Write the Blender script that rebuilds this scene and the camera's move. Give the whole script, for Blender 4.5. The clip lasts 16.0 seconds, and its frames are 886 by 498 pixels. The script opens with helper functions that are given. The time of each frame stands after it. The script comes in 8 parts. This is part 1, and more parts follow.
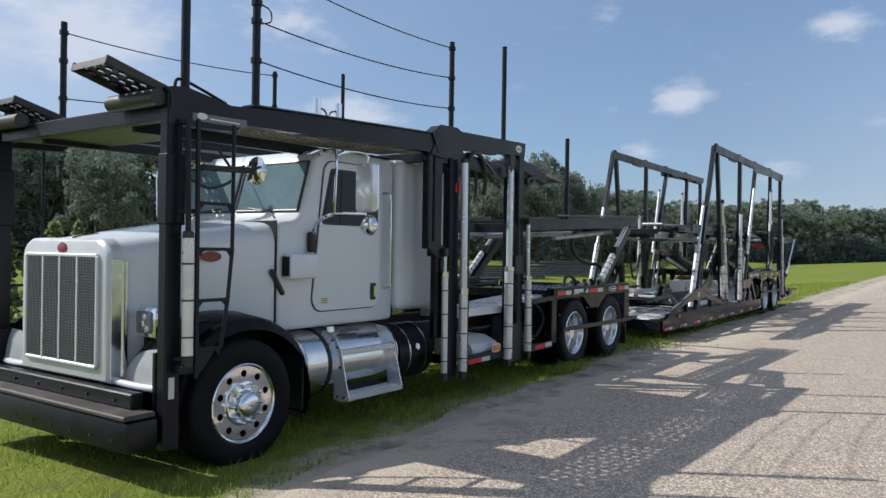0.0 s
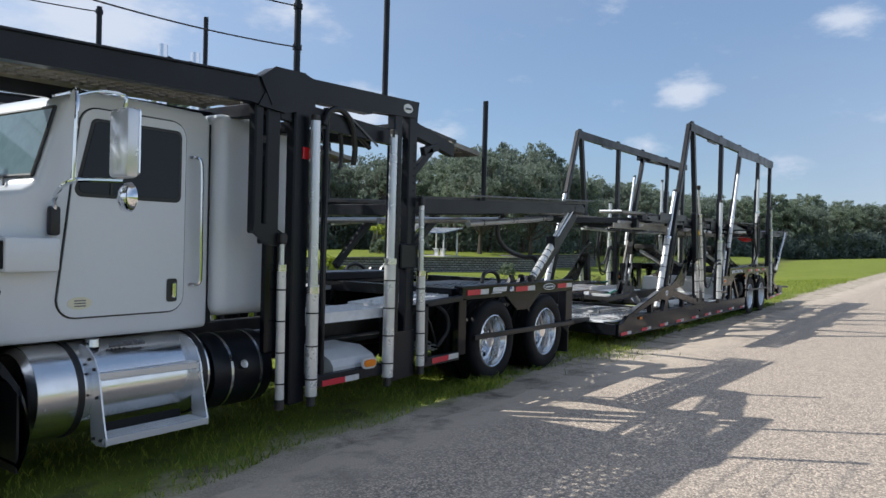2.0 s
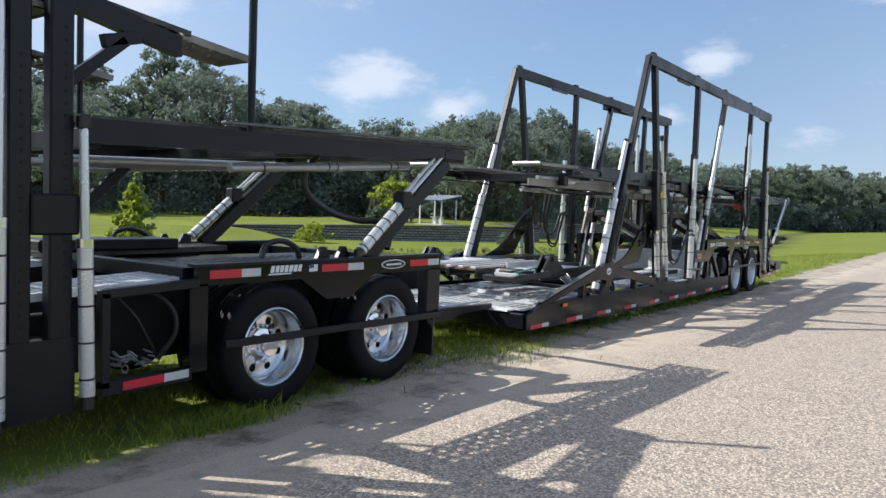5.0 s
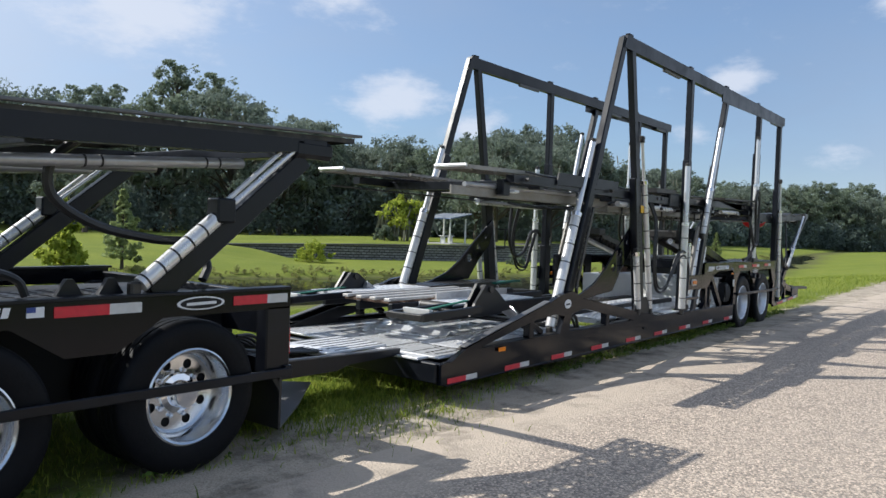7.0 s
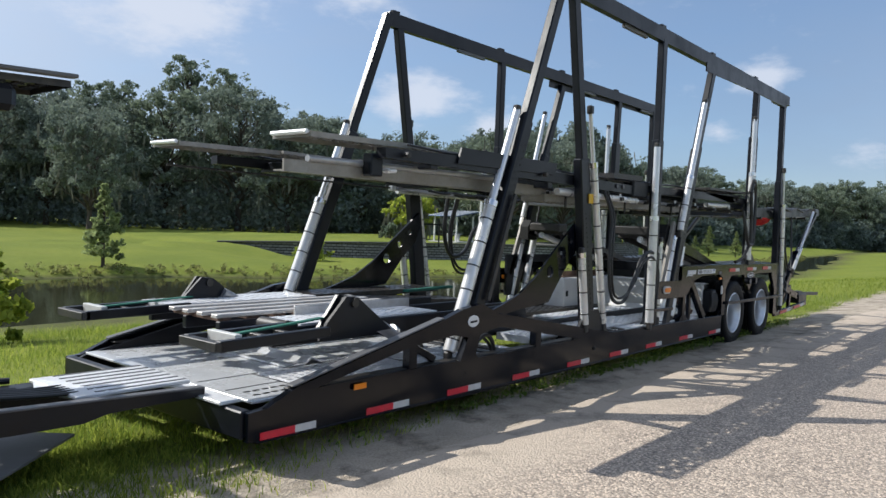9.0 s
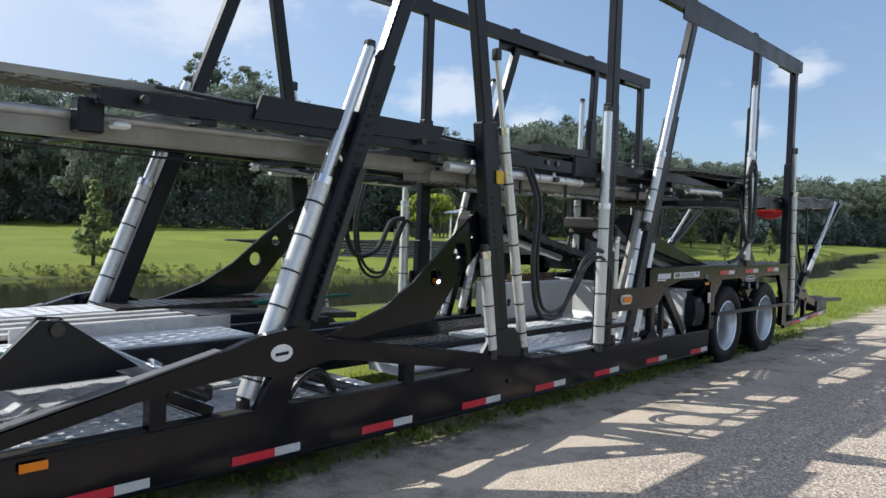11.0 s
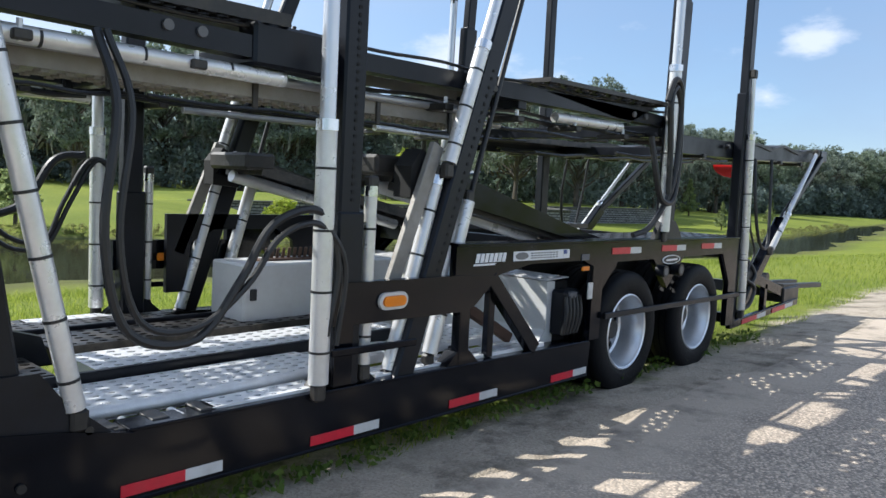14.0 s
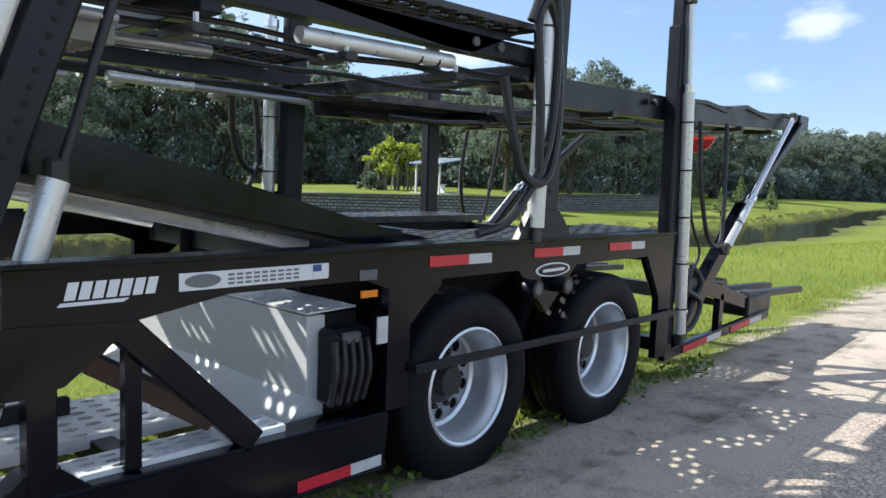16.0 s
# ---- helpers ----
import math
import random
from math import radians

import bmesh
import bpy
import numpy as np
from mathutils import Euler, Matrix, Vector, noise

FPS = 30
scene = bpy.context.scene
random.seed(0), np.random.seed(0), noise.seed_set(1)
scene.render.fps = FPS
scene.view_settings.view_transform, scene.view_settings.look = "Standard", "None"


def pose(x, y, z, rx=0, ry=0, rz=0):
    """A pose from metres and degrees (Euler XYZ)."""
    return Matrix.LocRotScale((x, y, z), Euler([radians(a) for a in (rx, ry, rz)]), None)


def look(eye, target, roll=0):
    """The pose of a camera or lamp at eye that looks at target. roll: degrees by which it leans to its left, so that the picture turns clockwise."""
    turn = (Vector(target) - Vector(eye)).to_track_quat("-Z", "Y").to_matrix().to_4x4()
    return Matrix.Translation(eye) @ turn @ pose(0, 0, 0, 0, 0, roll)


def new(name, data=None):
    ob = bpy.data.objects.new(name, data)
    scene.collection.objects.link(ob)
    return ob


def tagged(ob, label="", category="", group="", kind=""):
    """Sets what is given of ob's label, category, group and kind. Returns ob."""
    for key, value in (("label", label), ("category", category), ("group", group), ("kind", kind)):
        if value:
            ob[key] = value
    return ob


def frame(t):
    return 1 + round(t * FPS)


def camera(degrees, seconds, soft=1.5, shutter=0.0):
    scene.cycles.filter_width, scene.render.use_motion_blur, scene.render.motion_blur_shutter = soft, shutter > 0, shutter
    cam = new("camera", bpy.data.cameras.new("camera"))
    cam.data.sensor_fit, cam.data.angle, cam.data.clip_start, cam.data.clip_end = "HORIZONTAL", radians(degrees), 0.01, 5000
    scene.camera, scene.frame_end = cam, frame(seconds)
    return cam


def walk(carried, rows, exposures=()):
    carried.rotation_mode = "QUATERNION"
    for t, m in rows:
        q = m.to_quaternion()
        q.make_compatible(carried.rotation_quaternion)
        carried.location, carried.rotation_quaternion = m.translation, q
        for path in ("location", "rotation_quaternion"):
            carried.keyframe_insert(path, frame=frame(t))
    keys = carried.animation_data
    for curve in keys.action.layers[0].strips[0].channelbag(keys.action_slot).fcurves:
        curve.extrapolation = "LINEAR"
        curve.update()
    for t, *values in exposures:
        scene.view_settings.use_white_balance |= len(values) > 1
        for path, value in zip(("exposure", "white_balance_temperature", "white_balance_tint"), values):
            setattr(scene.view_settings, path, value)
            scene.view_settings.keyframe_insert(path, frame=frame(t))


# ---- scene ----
cam = camera(61.3, 16.0)
METRES, EYE, TILT, LEAN, TURN = 20.0, 1.66, 0.0, 0.0, -55.4
ROWS = [
    (0.0, 0.0, 0.0, 0.0, 0.0, -0.0, -0.86),
    (0.5, 0.0167, 0.0253, -0.0002, 0.11, -0.12, -1.0),
    (1.0, 0.0343, 0.0499, 0.0004, -0.0, -0.21, -1.16),
    (1.5, 0.0485, 0.0762, 0.0005, -0.0, -0.36, -1.33),
    (2.0, 0.0657, 0.1002, -0.0008, 0.2, -0.66, -1.5),
    (2.5, 0.0819, 0.1251, -0.0013, 0.62, -1.13, -1.7),
    (3.0, 0.0976, 0.15, -0.0014, 1.06, -1.69, -1.9),
    (3.5, 0.1162, 0.1744, -0.0012, 1.44, -2.28, -2.05),
    (4.0, 0.1318, 0.2019, -0.0027, 1.63, -2.8, -2.13),
    (4.5, 0.1496, 0.2273, -0.0035, 1.57, -3.15, -2.11),
    (7.0, 0.2231, 0.3626, -0.0028, 3.42, -1.68, -2.05),
    (7.5, 0.2364, 0.3911, -0.0029, 3.78, -1.42, -2.21),
    (8.0, 0.2517, 0.4183, -0.0033, 4.02, -1.43, -2.37),
    (8.5, 0.2675, 0.4431, -0.0028, 4.49, -1.67, -2.37),
    (11.0, 0.3425, 0.5799, -0.0042, 7.58, -2.07, -2.09),
    (11.5, 0.3558, 0.6091, -0.0041, 8.09, -2.29, -2.42),
    (12.0, 0.3703, 0.6366, -0.0042, 8.59, -2.71, -2.69),
    (12.5, 0.3828, 0.6656, -0.005, 8.93, -3.13, -2.84),
    (13.0, 0.397, 0.6945, -0.0053, 8.76, -3.62, -2.9),
    (13.5, 0.4097, 0.725, -0.0068, 8.34, -4.13, -2.91),
    (14.0, 0.4236, 0.7557, -0.0075, 7.97, -4.76, -2.98),
    (14.5, 0.4377, 0.7856, -0.0075, 7.7, -5.28, -2.97),
    (15.0, 0.4502, 0.817, -0.0071, 7.88, -5.57, -2.95),
    (15.5, 0.4646, 0.8462, -0.0077, 8.0, -5.58, -2.58),
    (16.0, 0.4767, 0.8759, -0.0085, 8.24, -5.59, -2.26),
]
walk(cam, [(t, pose(0, 0, EYE, TILT, LEAN, TURN) @ pose(METRES * x, METRES * y, METRES * z, 90 + pitch, roll, yaw)) for t, x, y, z, yaw, pitch, roll in ROWS],
     exposures=((0.0, 0.3, 5980, 9), (2.5, 0.47, 5980, 9), (4.5, 0.6, 5980, 9), (8.5, 0.41, 6020, 9), (11.5, 0.6, 5950, 8), (13.5, 0.78, 5930, 8), (16.0, 0.98, 5880, 8)))

# ---------------------------------------------------------------- world and sun
SUN_DIR = Vector((-0.57, 1.02, 1.0)).normalized()

world = bpy.data.worlds.new("sky")
scene.world = world
world.use_nodes = True
wt = world.node_tree
wt.nodes.clear()


def wnode(kind, **kw):
    n = wt.nodes.new(kind)
    for k, v in kw.items():
        n.inputs[k].default_value = v
    return n


def wlink(a, b):
    wt.links.new(a, b)


sky = wnode("ShaderNodeTexSky")
sky.sky_type = "NISHITA"
sky.sun_disc = False
sky.sun_elevation = math.asin(SUN_DIR.z)
sky.sun_rotation = math.atan2(SUN_DIR.x, SUN_DIR.y)
sky.altitude = 0.0
sky.air_density = 1.0
sky.dust_density = 0.8
sky.ozone_density = 3.5
coord = wnode("ShaderNodeTexCoord")
# broken fair-weather cumulus: small puffs, plus the larger banks standing over the trees
scale = wnode("ShaderNodeMapping")
scale.inputs["Scale"].default_value = (1.0, 1.0, 2.4)
wlink(coord.outputs["Generated"], scale.inputs["Vector"])
puff = wnode("ShaderNodeTexNoise", Scale=13.0, Detail=9.0, Roughness=0.62)
wlink(scale.outputs["Vector"], puff.inputs["Vector"])
veil = wnode("ShaderNodeTexNoise", Scale=2.2, Detail=6.0, Roughness=0.6)
wlink(scale.outputs["Vector"], veil.inputs["Vector"])


def wmath(op, a, b=None, clamp=False):
    n = wt.nodes.new("ShaderNodeMath")
    n.operation, n.use_clamp = op, clamp
    for i, v in enumerate((a, b)):
        if v is None:
            continue
        if isinstance(v, (int, float)):
            n.inputs[i].default_value = v
        else:
            wlink(v, n.inputs[i])
    return n.outputs[0]


total = None
# azimuth, elevation, half width, half height (degrees), weight of each cloud bank
for az, el, w, h, k in ((17.2, 11.1, 3.0, 1.8, 1.0), (19.8, 7.4, 2.0, 1.3, 0.85), (42.0, 9.4, 5.6, 2.6, 1.0), (36.0, 7.6, 4.0, 1.8, 0.85),
                        (6.6, 15.3, 2.6, 1.8, 0.85), (22.3, 17.6, 4.0, 2.0, 0.6), (61.0, 14.5, 10.0, 5.0, 0.95), (46.0, 16.5, 5.0, 3.0, 0.5),
                        (10.5, 5.6, 3.0, 1.6, 0.55), (1.0, 9.0, 5.0, 2.0, 0.6), (78.0, 12.0, 9.0, 4.0, 0.8), (100.0, 16.0, 10.0, 4.0, 0.8),
                        (-30.0, 14.0, 9.0, 4.0, 0.9), (-75.0, 12.0, 9.0, 4.0, 0.9), (-120.0, 15.0, 10.0, 4.0, 0.9), (170.0, 13.0, 10.0, 4.0, 0.9)):
    a, e = radians(az), radians(el)
    d = Vector((math.cos(a) * math.cos(e), math.sin(a) * math.cos(e), math.sin(e)))
    side = Vector((-math.sin(a), math.cos(a), 0))
    up = d.cross(side)
    dots = []
    for axis, half in ((side, radians(w)), (up, radians(h))):
        n = wt.nodes.new("ShaderNodeVectorMath")
        n.operation = "DOT_PRODUCT"
        wlink(coord.outputs["Generated"], n.inputs[0])
        n.inputs[1].default_value = axis / half
        dots.append(wmath("POWER", wmath("ABSOLUTE", n.outputs["Value"]), 2.0))
    front = wt.nodes.new("ShaderNodeVectorMath")
    front.operation = "DOT_PRODUCT"
    wlink(coord.outputs["Generated"], front.inputs[0])
    front.inputs[1].default_value = d
    near = wmath("GREATER_THAN", front.outputs["Value"], 0.5)
    fall = wmath("SUBTRACT", 1.0, wmath("SQRT", wmath("ADD", dots[0], dots[1])), clamp=True)
    one = wmath("MULTIPLY", wmath("MULTIPLY", fall, k), near)
    total = one if total is None else wmath("MAXIMUM", total, one)
dense = wmath("ADD", wmath("MULTIPLY", total, 0.62), wmath("SUBTRACT", puff.outputs["Fac"], 0.60))
mask = wt.nodes.new("ShaderNodeMapRange")
mask.interpolation_type = "SMOOTHSTEP"
mask.inputs["From Min"].default_value, mask.inputs["From Max"].default_value = 0.0, 0.42
mask.inputs["To Max"].default_value = 0.8
wlink(dense, mask.inputs["Value"])
# thin haze: strongest towards the sun and opposite it, clearest at right angles to it
sunward = wt.nodes.new("ShaderNodeVectorMath")
sunward.operation = "DOT_PRODUCT"
wlink(coord.outputs["Generated"], sunward.inputs[0])
sunward.inputs[1].default_value = SUN_DIR
gain = wmath("SUBTRACT", 3.8, wmath("MULTIPLY", wmath("SIGN", sunward.outputs["Value"]), 1.6))
lobe = wmath("ADD", wmath("MULTIPLY", wmath("POWER", wmath("ABSOLUTE", sunward.outputs["Value"]), 2.0), gain), 0.02, clamp=True)
thin = wmath("ADD", wmath("MULTIPLY", lobe, 0.4), wmath("MULTIPLY", veil.outputs["Fac"], 0.9), clamp=True)
milk = wt.nodes.new("ShaderNodeMix")
milk.data_type = "RGBA"
wlink(lobe, milk.inputs["Factor"])
milk.inputs["A"].default_value, milk.inputs["B"].default_value = (2.15, 2.75, 3.75, 1), (4.6, 4.95, 5.6, 1)
hazy = wt.nodes.new("ShaderNodeMix")
hazy.data_type = "RGBA"
wlink(thin, hazy.inputs["Factor"])
wlink(sky.outputs["Color"], hazy.inputs["A"])
wlink(milk.outputs["Result"], hazy.inputs["B"])
cover = mask.outputs["Result"]
mixc = wt.nodes.new("ShaderNodeMix")
mixc.data_type = "RGBA"
wlink(cover, mixc.inputs["Factor"])
wlink(hazy.outputs["Result"], mixc.inputs["A"])
mixc.inputs["B"].default_value = (5.4, 5.5, 5.9, 1)
back = wnode("ShaderNodeBackground", Strength=0.105)
wlink(mixc.outputs["Result"], back.inputs["Color"])
wout = wnode("ShaderNodeOutputWorld")
wlink(back.outputs["Background"], wout.inputs["Surface"])

sun = new("sun", bpy.data.lights.new("sun", "SUN"))
sun.data.energy, sun.data.angle, sun.data.color = 3.8, radians(0.53), (1.0, 0.93, 0.82)
sun.matrix_world = look(SUN_DIR * 60, (0, 0, 0))


# ---------------------------------------------------------------- materials
def mat(name, base, rough=0.5, metal=0.0, var=0.0, var_scale=3.0, bump=0.0, bump_scale=40.0, dirt=None, dirt_amount=0.0, dirt_scale=1.5,
        coat=0.0, spec=0.5, ior=1.5, rough_var=0.0, translucent=0.0, random_tint=0.0, island=False, stretch=(1, 1, 1)):
    """A surface with broad and fine variation, optional dirt and relief, in world-size units."""
    m = bpy.data.materials.new(name)
    m.use_nodes = True
    t = m.node_tree
    b = t.nodes["Principled BSDF"]
    b.inputs["Roughness"].default_value, b.inputs["Metallic"].default_value = rough, metal
    b.inputs["Specular IOR Level"].default_value, b.inputs["IOR"].default_value = spec, ior
    b.inputs["Coat Weight"].default_value = coat
    b.inputs["Coat Roughness"].default_value = 0.08
    geo = t.nodes.new("ShaderNodeNewGeometry")
    mp = t.nodes.new("ShaderNodeMapping")
    mp.inputs["Scale"].default_value = stretch
    t.links.new(geo.outputs["Position"], mp.inputs["Vector"])
    pos = mp.outputs["Vector"]

    def noise_tex(scale_, detail, rough_=0.6):
        n = t.nodes.new("ShaderNodeTexNoise")
        n.inputs["Scale"].default_value, n.inputs["Detail"].default_value, n.inputs["Roughness"].default_value = scale_, detail, rough_
        t.links.new(pos, n.inputs["Vector"])
        return n.outputs["Fac"]

    def ramp(v, lo, hi, a=0.0, c=1.0):
        n = t.nodes.new("ShaderNodeMapRange")
        n.inputs["From Min"].default_value, n.inputs["From Max"].default_value = lo, hi
        n.inputs["To Min"].default_value, n.inputs["To Max"].default_value = a, c
        t.links.new(v, n.inputs["Value"])
        return n.outputs["Result"]

    def mix(f, a, c, mode="MIX"):
        n = t.nodes.new("ShaderNodeMix")
        n.data_type, n.blend_type = "RGBA", mode
        for key, v in (("Factor", f), ("A", a), ("B", c)):
            if isinstance(v, (int, float)):
                n.inputs[key].default_value = v
            elif isinstance(v, tuple):
                n.inputs[key].default_value = (*v[:3], 1)
            else:
                t.links.new(v, n.inputs[key])
        return n.outputs["Result"]

    col = tuple(base)
    if var:
        big = noise_tex(var_scale, 5)
        fine = noise_tex(var_scale * 9, 4)
        dark = tuple(c * (1 - var) for c in base)
        light = tuple(min(1, c * (1 + var)) for c in base)
        col = mix(ramp(big, 0.3, 0.7), dark, light)
        col = mix(ramp(fine, 0.35, 0.65, 0, 0.45), col, dark)
    if random_tint:
        src = geo.outputs["Random Per Island"]
        if not island:
            src = t.nodes.new("ShaderNodeObjectInfo").outputs["Random"]
        hsv = t.nodes.new("ShaderNodeHueSaturation")
        if isinstance(col, tuple):
            hsv.inputs["Color"].default_value = (*col, 1)
        else:
            t.links.new(col, hsv.inputs["Color"])
        t.links.new(ramp(src, 0, 1, 1 - random_tint, 1 + random_tint), hsv.inputs["Value"])
        t.links.new(ramp(src, 0, 1, 0.5 + random_tint * 0.06, 0.5 - random_tint * 0.06), hsv.inputs["Hue"])
        col = hsv.outputs["Color"]
    if dirt:
        d = noise_tex(dirt_scale, 8, 0.7)
        col = mix(ramp(d, 0.42, 0.75, 0, dirt_amount), col, tuple(dirt))
        rv = ramp(d, 0.4, 0.75, rough, min(1.0, rough + 0.35 * dirt_amount + rough_var))
        t.links.new(rv, b.inputs["Roughness"])
    elif rough_var:
        t.links.new(ramp(noise_tex(6.0, 5), 0.3, 0.7, max(0.02, rough - rough_var), rough + rough_var), b.inputs["Roughness"])
    if isinstance(col, tuple):
        b.inputs["Base Color"].default_value = (*col, 1)
    else:
        t.links.new(col, b.inputs["Base Color"])
    if bump:
        bn = t.nodes.new("ShaderNodeBump")
        bn.inputs["Strength"].default_value, bn.inputs["Distance"].default_value = bump, 0.02
        t.links.new(noise_tex(bump_scale, 6), bn.inputs["Height"])
        t.links.new(bn.outputs["Normal"], b.inputs["Normal"])
    if translucent:
        tr = t.nodes.new("ShaderNodeBsdfTranslucent")
        if isinstance(col, tuple):
            tr.inputs["Color"].default_value = (*col, 1)
        else:
            t.links.new(col, tr.inputs["Color"])
        ms = t.nodes.new("ShaderNodeMixShader")
        ms.inputs["Fac"].default_value = translucent
        t.links.new(b.outputs["BSDF"], ms.inputs[1])
        t.links.new(tr.outputs["BSDF"], ms.inputs[2])
        t.links.new(ms.outputs["Shader"], t.nodes["Material Output"].inputs["Surface"])
    return m


DUST = (0.26, 0.21, 0.16)
M_BLACK = mat("black_paint", (0.004, 0.005, 0.0085), 0.28, var=0.3, spec=0.33, dirt=(0.012, 0.0155, 0.026), dirt_amount=0.45, dirt_scale=2.2, rough_var=0.1, bump=0.06, bump_scale=7)
M_BLACKW = mat("worn_black_steel", (0.02, 0.019, 0.018), 0.45, var=0.4, dirt=DUST, dirt_amount=0.15, dirt_scale=4, bump=0.15, bump_scale=30)
M_FRAME = mat("dark_chassis_paint", (0.0022, 0.003, 0.006), 0.1, var=0.25, spec=0.27, dirt=(0.008, 0.0095, 0.015), dirt_amount=0.35, dirt_scale=2.0, rough_var=0.1, bump=0.07, bump_scale=3.5)
M_WHITE = mat("white_vehicle_paint", (0.695, 0.715, 0.735), 0.28, var=0.03, dirt=(0.42, 0.39, 0.35), dirt_amount=0.14, coat=0.5)
M_WHITE2 = mat("white_sheet_steel", (0.66, 0.66, 0.65), 0.42, var=0.06, dirt=(0.3, 0.27, 0.23), dirt_amount=0.35, dirt_scale=3)
M_CYL = mat("white_cylinder_wrap", (0.76, 0.755, 0.74), 0.27, metal=0.45, var=0.06, dirt=(0.35, 0.3, 0.25), dirt_amount=0.35, dirt_scale=5)
M_SATIN = mat("satin_bright_metal", (0.70, 0.71, 0.73), 0.24, metal=0.55, rough_var=0.05)
M_BRUSHED = mat("brushed_bright_metal", (0.62, 0.63, 0.64), 0.4, metal=0.35, var=0.06, rough_var=0.06)
M_CHROME = mat("chrome", (0.82, 0.83, 0.85), 0.07, metal=1.0, rough_var=0.03)
M_ALU = mat("polished_aluminium", (0.78, 0.78, 0.78), 0.16, metal=1.0, rough_var=0.06, dirt=(0.5, 0.47, 0.43), dirt_amount=0.25, dirt_scale=6)
M_TREAD = mat("aluminium_tread_plate", (0.87, 0.87, 0.88), 0.3, metal=0.18, var=0.12, dirt=(0.3, 0.28, 0.26), dirt_amount=0.25, dirt_scale=5, bump=0.2, bump_scale=90)
M_GALV = mat("dusty_galvanised_steel", (0.30, 0.285, 0.26), 0.5, metal=0.25, var=0.2, dirt=(0.16, 0.13, 0.10), dirt_amount=0.5, dirt_scale=3.5, bump=0.15, bump_scale=60)
M_RUST = mat("rusty_brown_steel", (0.13, 0.075, 0.05), 0.7, var=0.4, dirt=(0.05, 0.035, 0.03), dirt_amount=0.5, dirt_scale=12)
M_WORNALU = mat("weathered_aluminium_slat", (0.62, 0.60, 0.57), 0.42, metal=0.25, var=0.2, dirt=(0.16, 0.10, 0.07), dirt_amount=0.6, dirt_scale=6, bump=0.15, bump_scale=50)
M_FLOOR = mat("scuffed_floor_plate", (0.82, 0.83, 0.84), 0.2, metal=0.35, var=0.15, dirt=(0.24, 0.23, 0.22), dirt_amount=0.45, dirt_scale=2.5, rough_var=0.1, bump=0.1, bump_scale=8)
M_DTREAD = mat("dark_steel_tread", (0.045, 0.044, 0.044), 0.36, metal=0.5, var=0.3, dirt=DUST, dirt_amount=0.35, dirt_scale=6)
M_WHEEL = mat("silver_painted_wheel", (0.80, 0.81, 0.83), 0.34, metal=0.8, var=0.05, dirt=(0.3, 0.28, 0.25), dirt_amount=0.3, dirt_scale=5)
M_RUBBER = mat("tyre_rubber", (0.005, 0.0055, 0.007), 0.55, spec=0.14, var=0.25, dirt=(0.05, 0.045, 0.04), dirt_amount=0.08, dirt_scale=4, bump=0.2, bump_scale=60)
M_TUBE = mat("grey_steel_tube", (0.42, 0.42, 0.43), 0.3, metal=0.5, var=0.1, dirt=(0.15, 0.13, 0.11), dirt_amount=0.4, dirt_scale=6)
M_HOSE = mat("black_rubber_hose", (0.016, 0.016, 0.017), 0.42, var=0.2)
M_GLASS = mat("tinted_window_glass", (0.012, 0.018, 0.022), 0.03, spec=0.3, ior=1.45)
# blue-grey base colour stands in for sky reflected in the windscreen
M_SHIELD = mat("windscreen_sky_tint", (0.13, 0.19, 0.215), 0.06, spec=0.22, ior=1.45, var=0.2, var_scale=2)
M_RED = mat("red_reflective_tape", (0.62, 0.012, 0.035), 0.3, var=0.12, var_scale=20, dirt=DUST, dirt_amount=0.14, dirt_scale=8)
M_TAPEW = mat("white_reflective_tape", (0.62, 0.62, 0.60), 0.3, var=0.08, var_scale=20, dirt=DUST, dirt_amount=0.3, dirt_scale=8)
M_DECAL = mat("white_decal_vinyl", (0.75, 0.75, 0.75), 0.4)
M_GREYDECAL = mat("grey_decal_print", (0.16, 0.16, 0.16), 0.45)
M_BLUE = mat("blue_decal_print", (0.03, 0.06, 0.25), 0.4)
M_EMBLEM = mat("red_enamel", (0.2, 0.008, 0.018), 0.2, coat=0.6)
M_AMBER = mat("amber_lens", (0.85, 0.24, 0.004), 0.3, coat=0.1, spec=0.3, bump=0.3, bump_scale=120)
M_REDLENS = mat("red_lens", (0.5, 0.015, 0.015), 0.2, coat=0.5)
M_YELLOW = mat("yellow_label", (0.7, 0.42, 0.02), 0.5)
M_GREENSTRAP = mat("green_webbing", (0.02, 0.13, 0.09), 0.8, bump=0.3, bump_scale=200)
M_MESHG = mat("grille_wire_mesh", (0.30, 0.31, 0.33), 0.35, metal=0.6)
# dusty grey, darkened for the shade deep in trailer wheels; also the headlamp lens
M_DISC = mat("shaded_dusty_grey", (0.32, 0.33, 0.35), 0.45, metal=0.5, var=0.15, dirt=(0.12, 0.11, 0.1), dirt_amount=0.5, dirt_scale=8)
# near-black with shade put in: gaps, wells, arch sheets; also seams, engine, gearbox
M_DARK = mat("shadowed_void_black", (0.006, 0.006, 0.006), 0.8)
M_GREY = mat("grey_plastic", (0.12, 0.12, 0.125), 0.5, var=0.15)


# ---------------------------------------------------------------- mesh tools
def mesh_of(bm, name, smooth=False):
    me = bpy.data.meshes.new(name)
    bm.normal_update()
    bm.to_mesh(me)
    bm.free()
    if smooth:
        me.polygons.foreach_set("use_smooth", [True] * len(me.polygons))
        me.set_sharp_from_angle(angle=radians(38))
    return me


def thing(name, at, label, category, group="", kind=""):
    ob = new(name)
    ob.location = at
    ob.empty_display_size = 0.2
    return tagged(ob, label, category, group, kind)


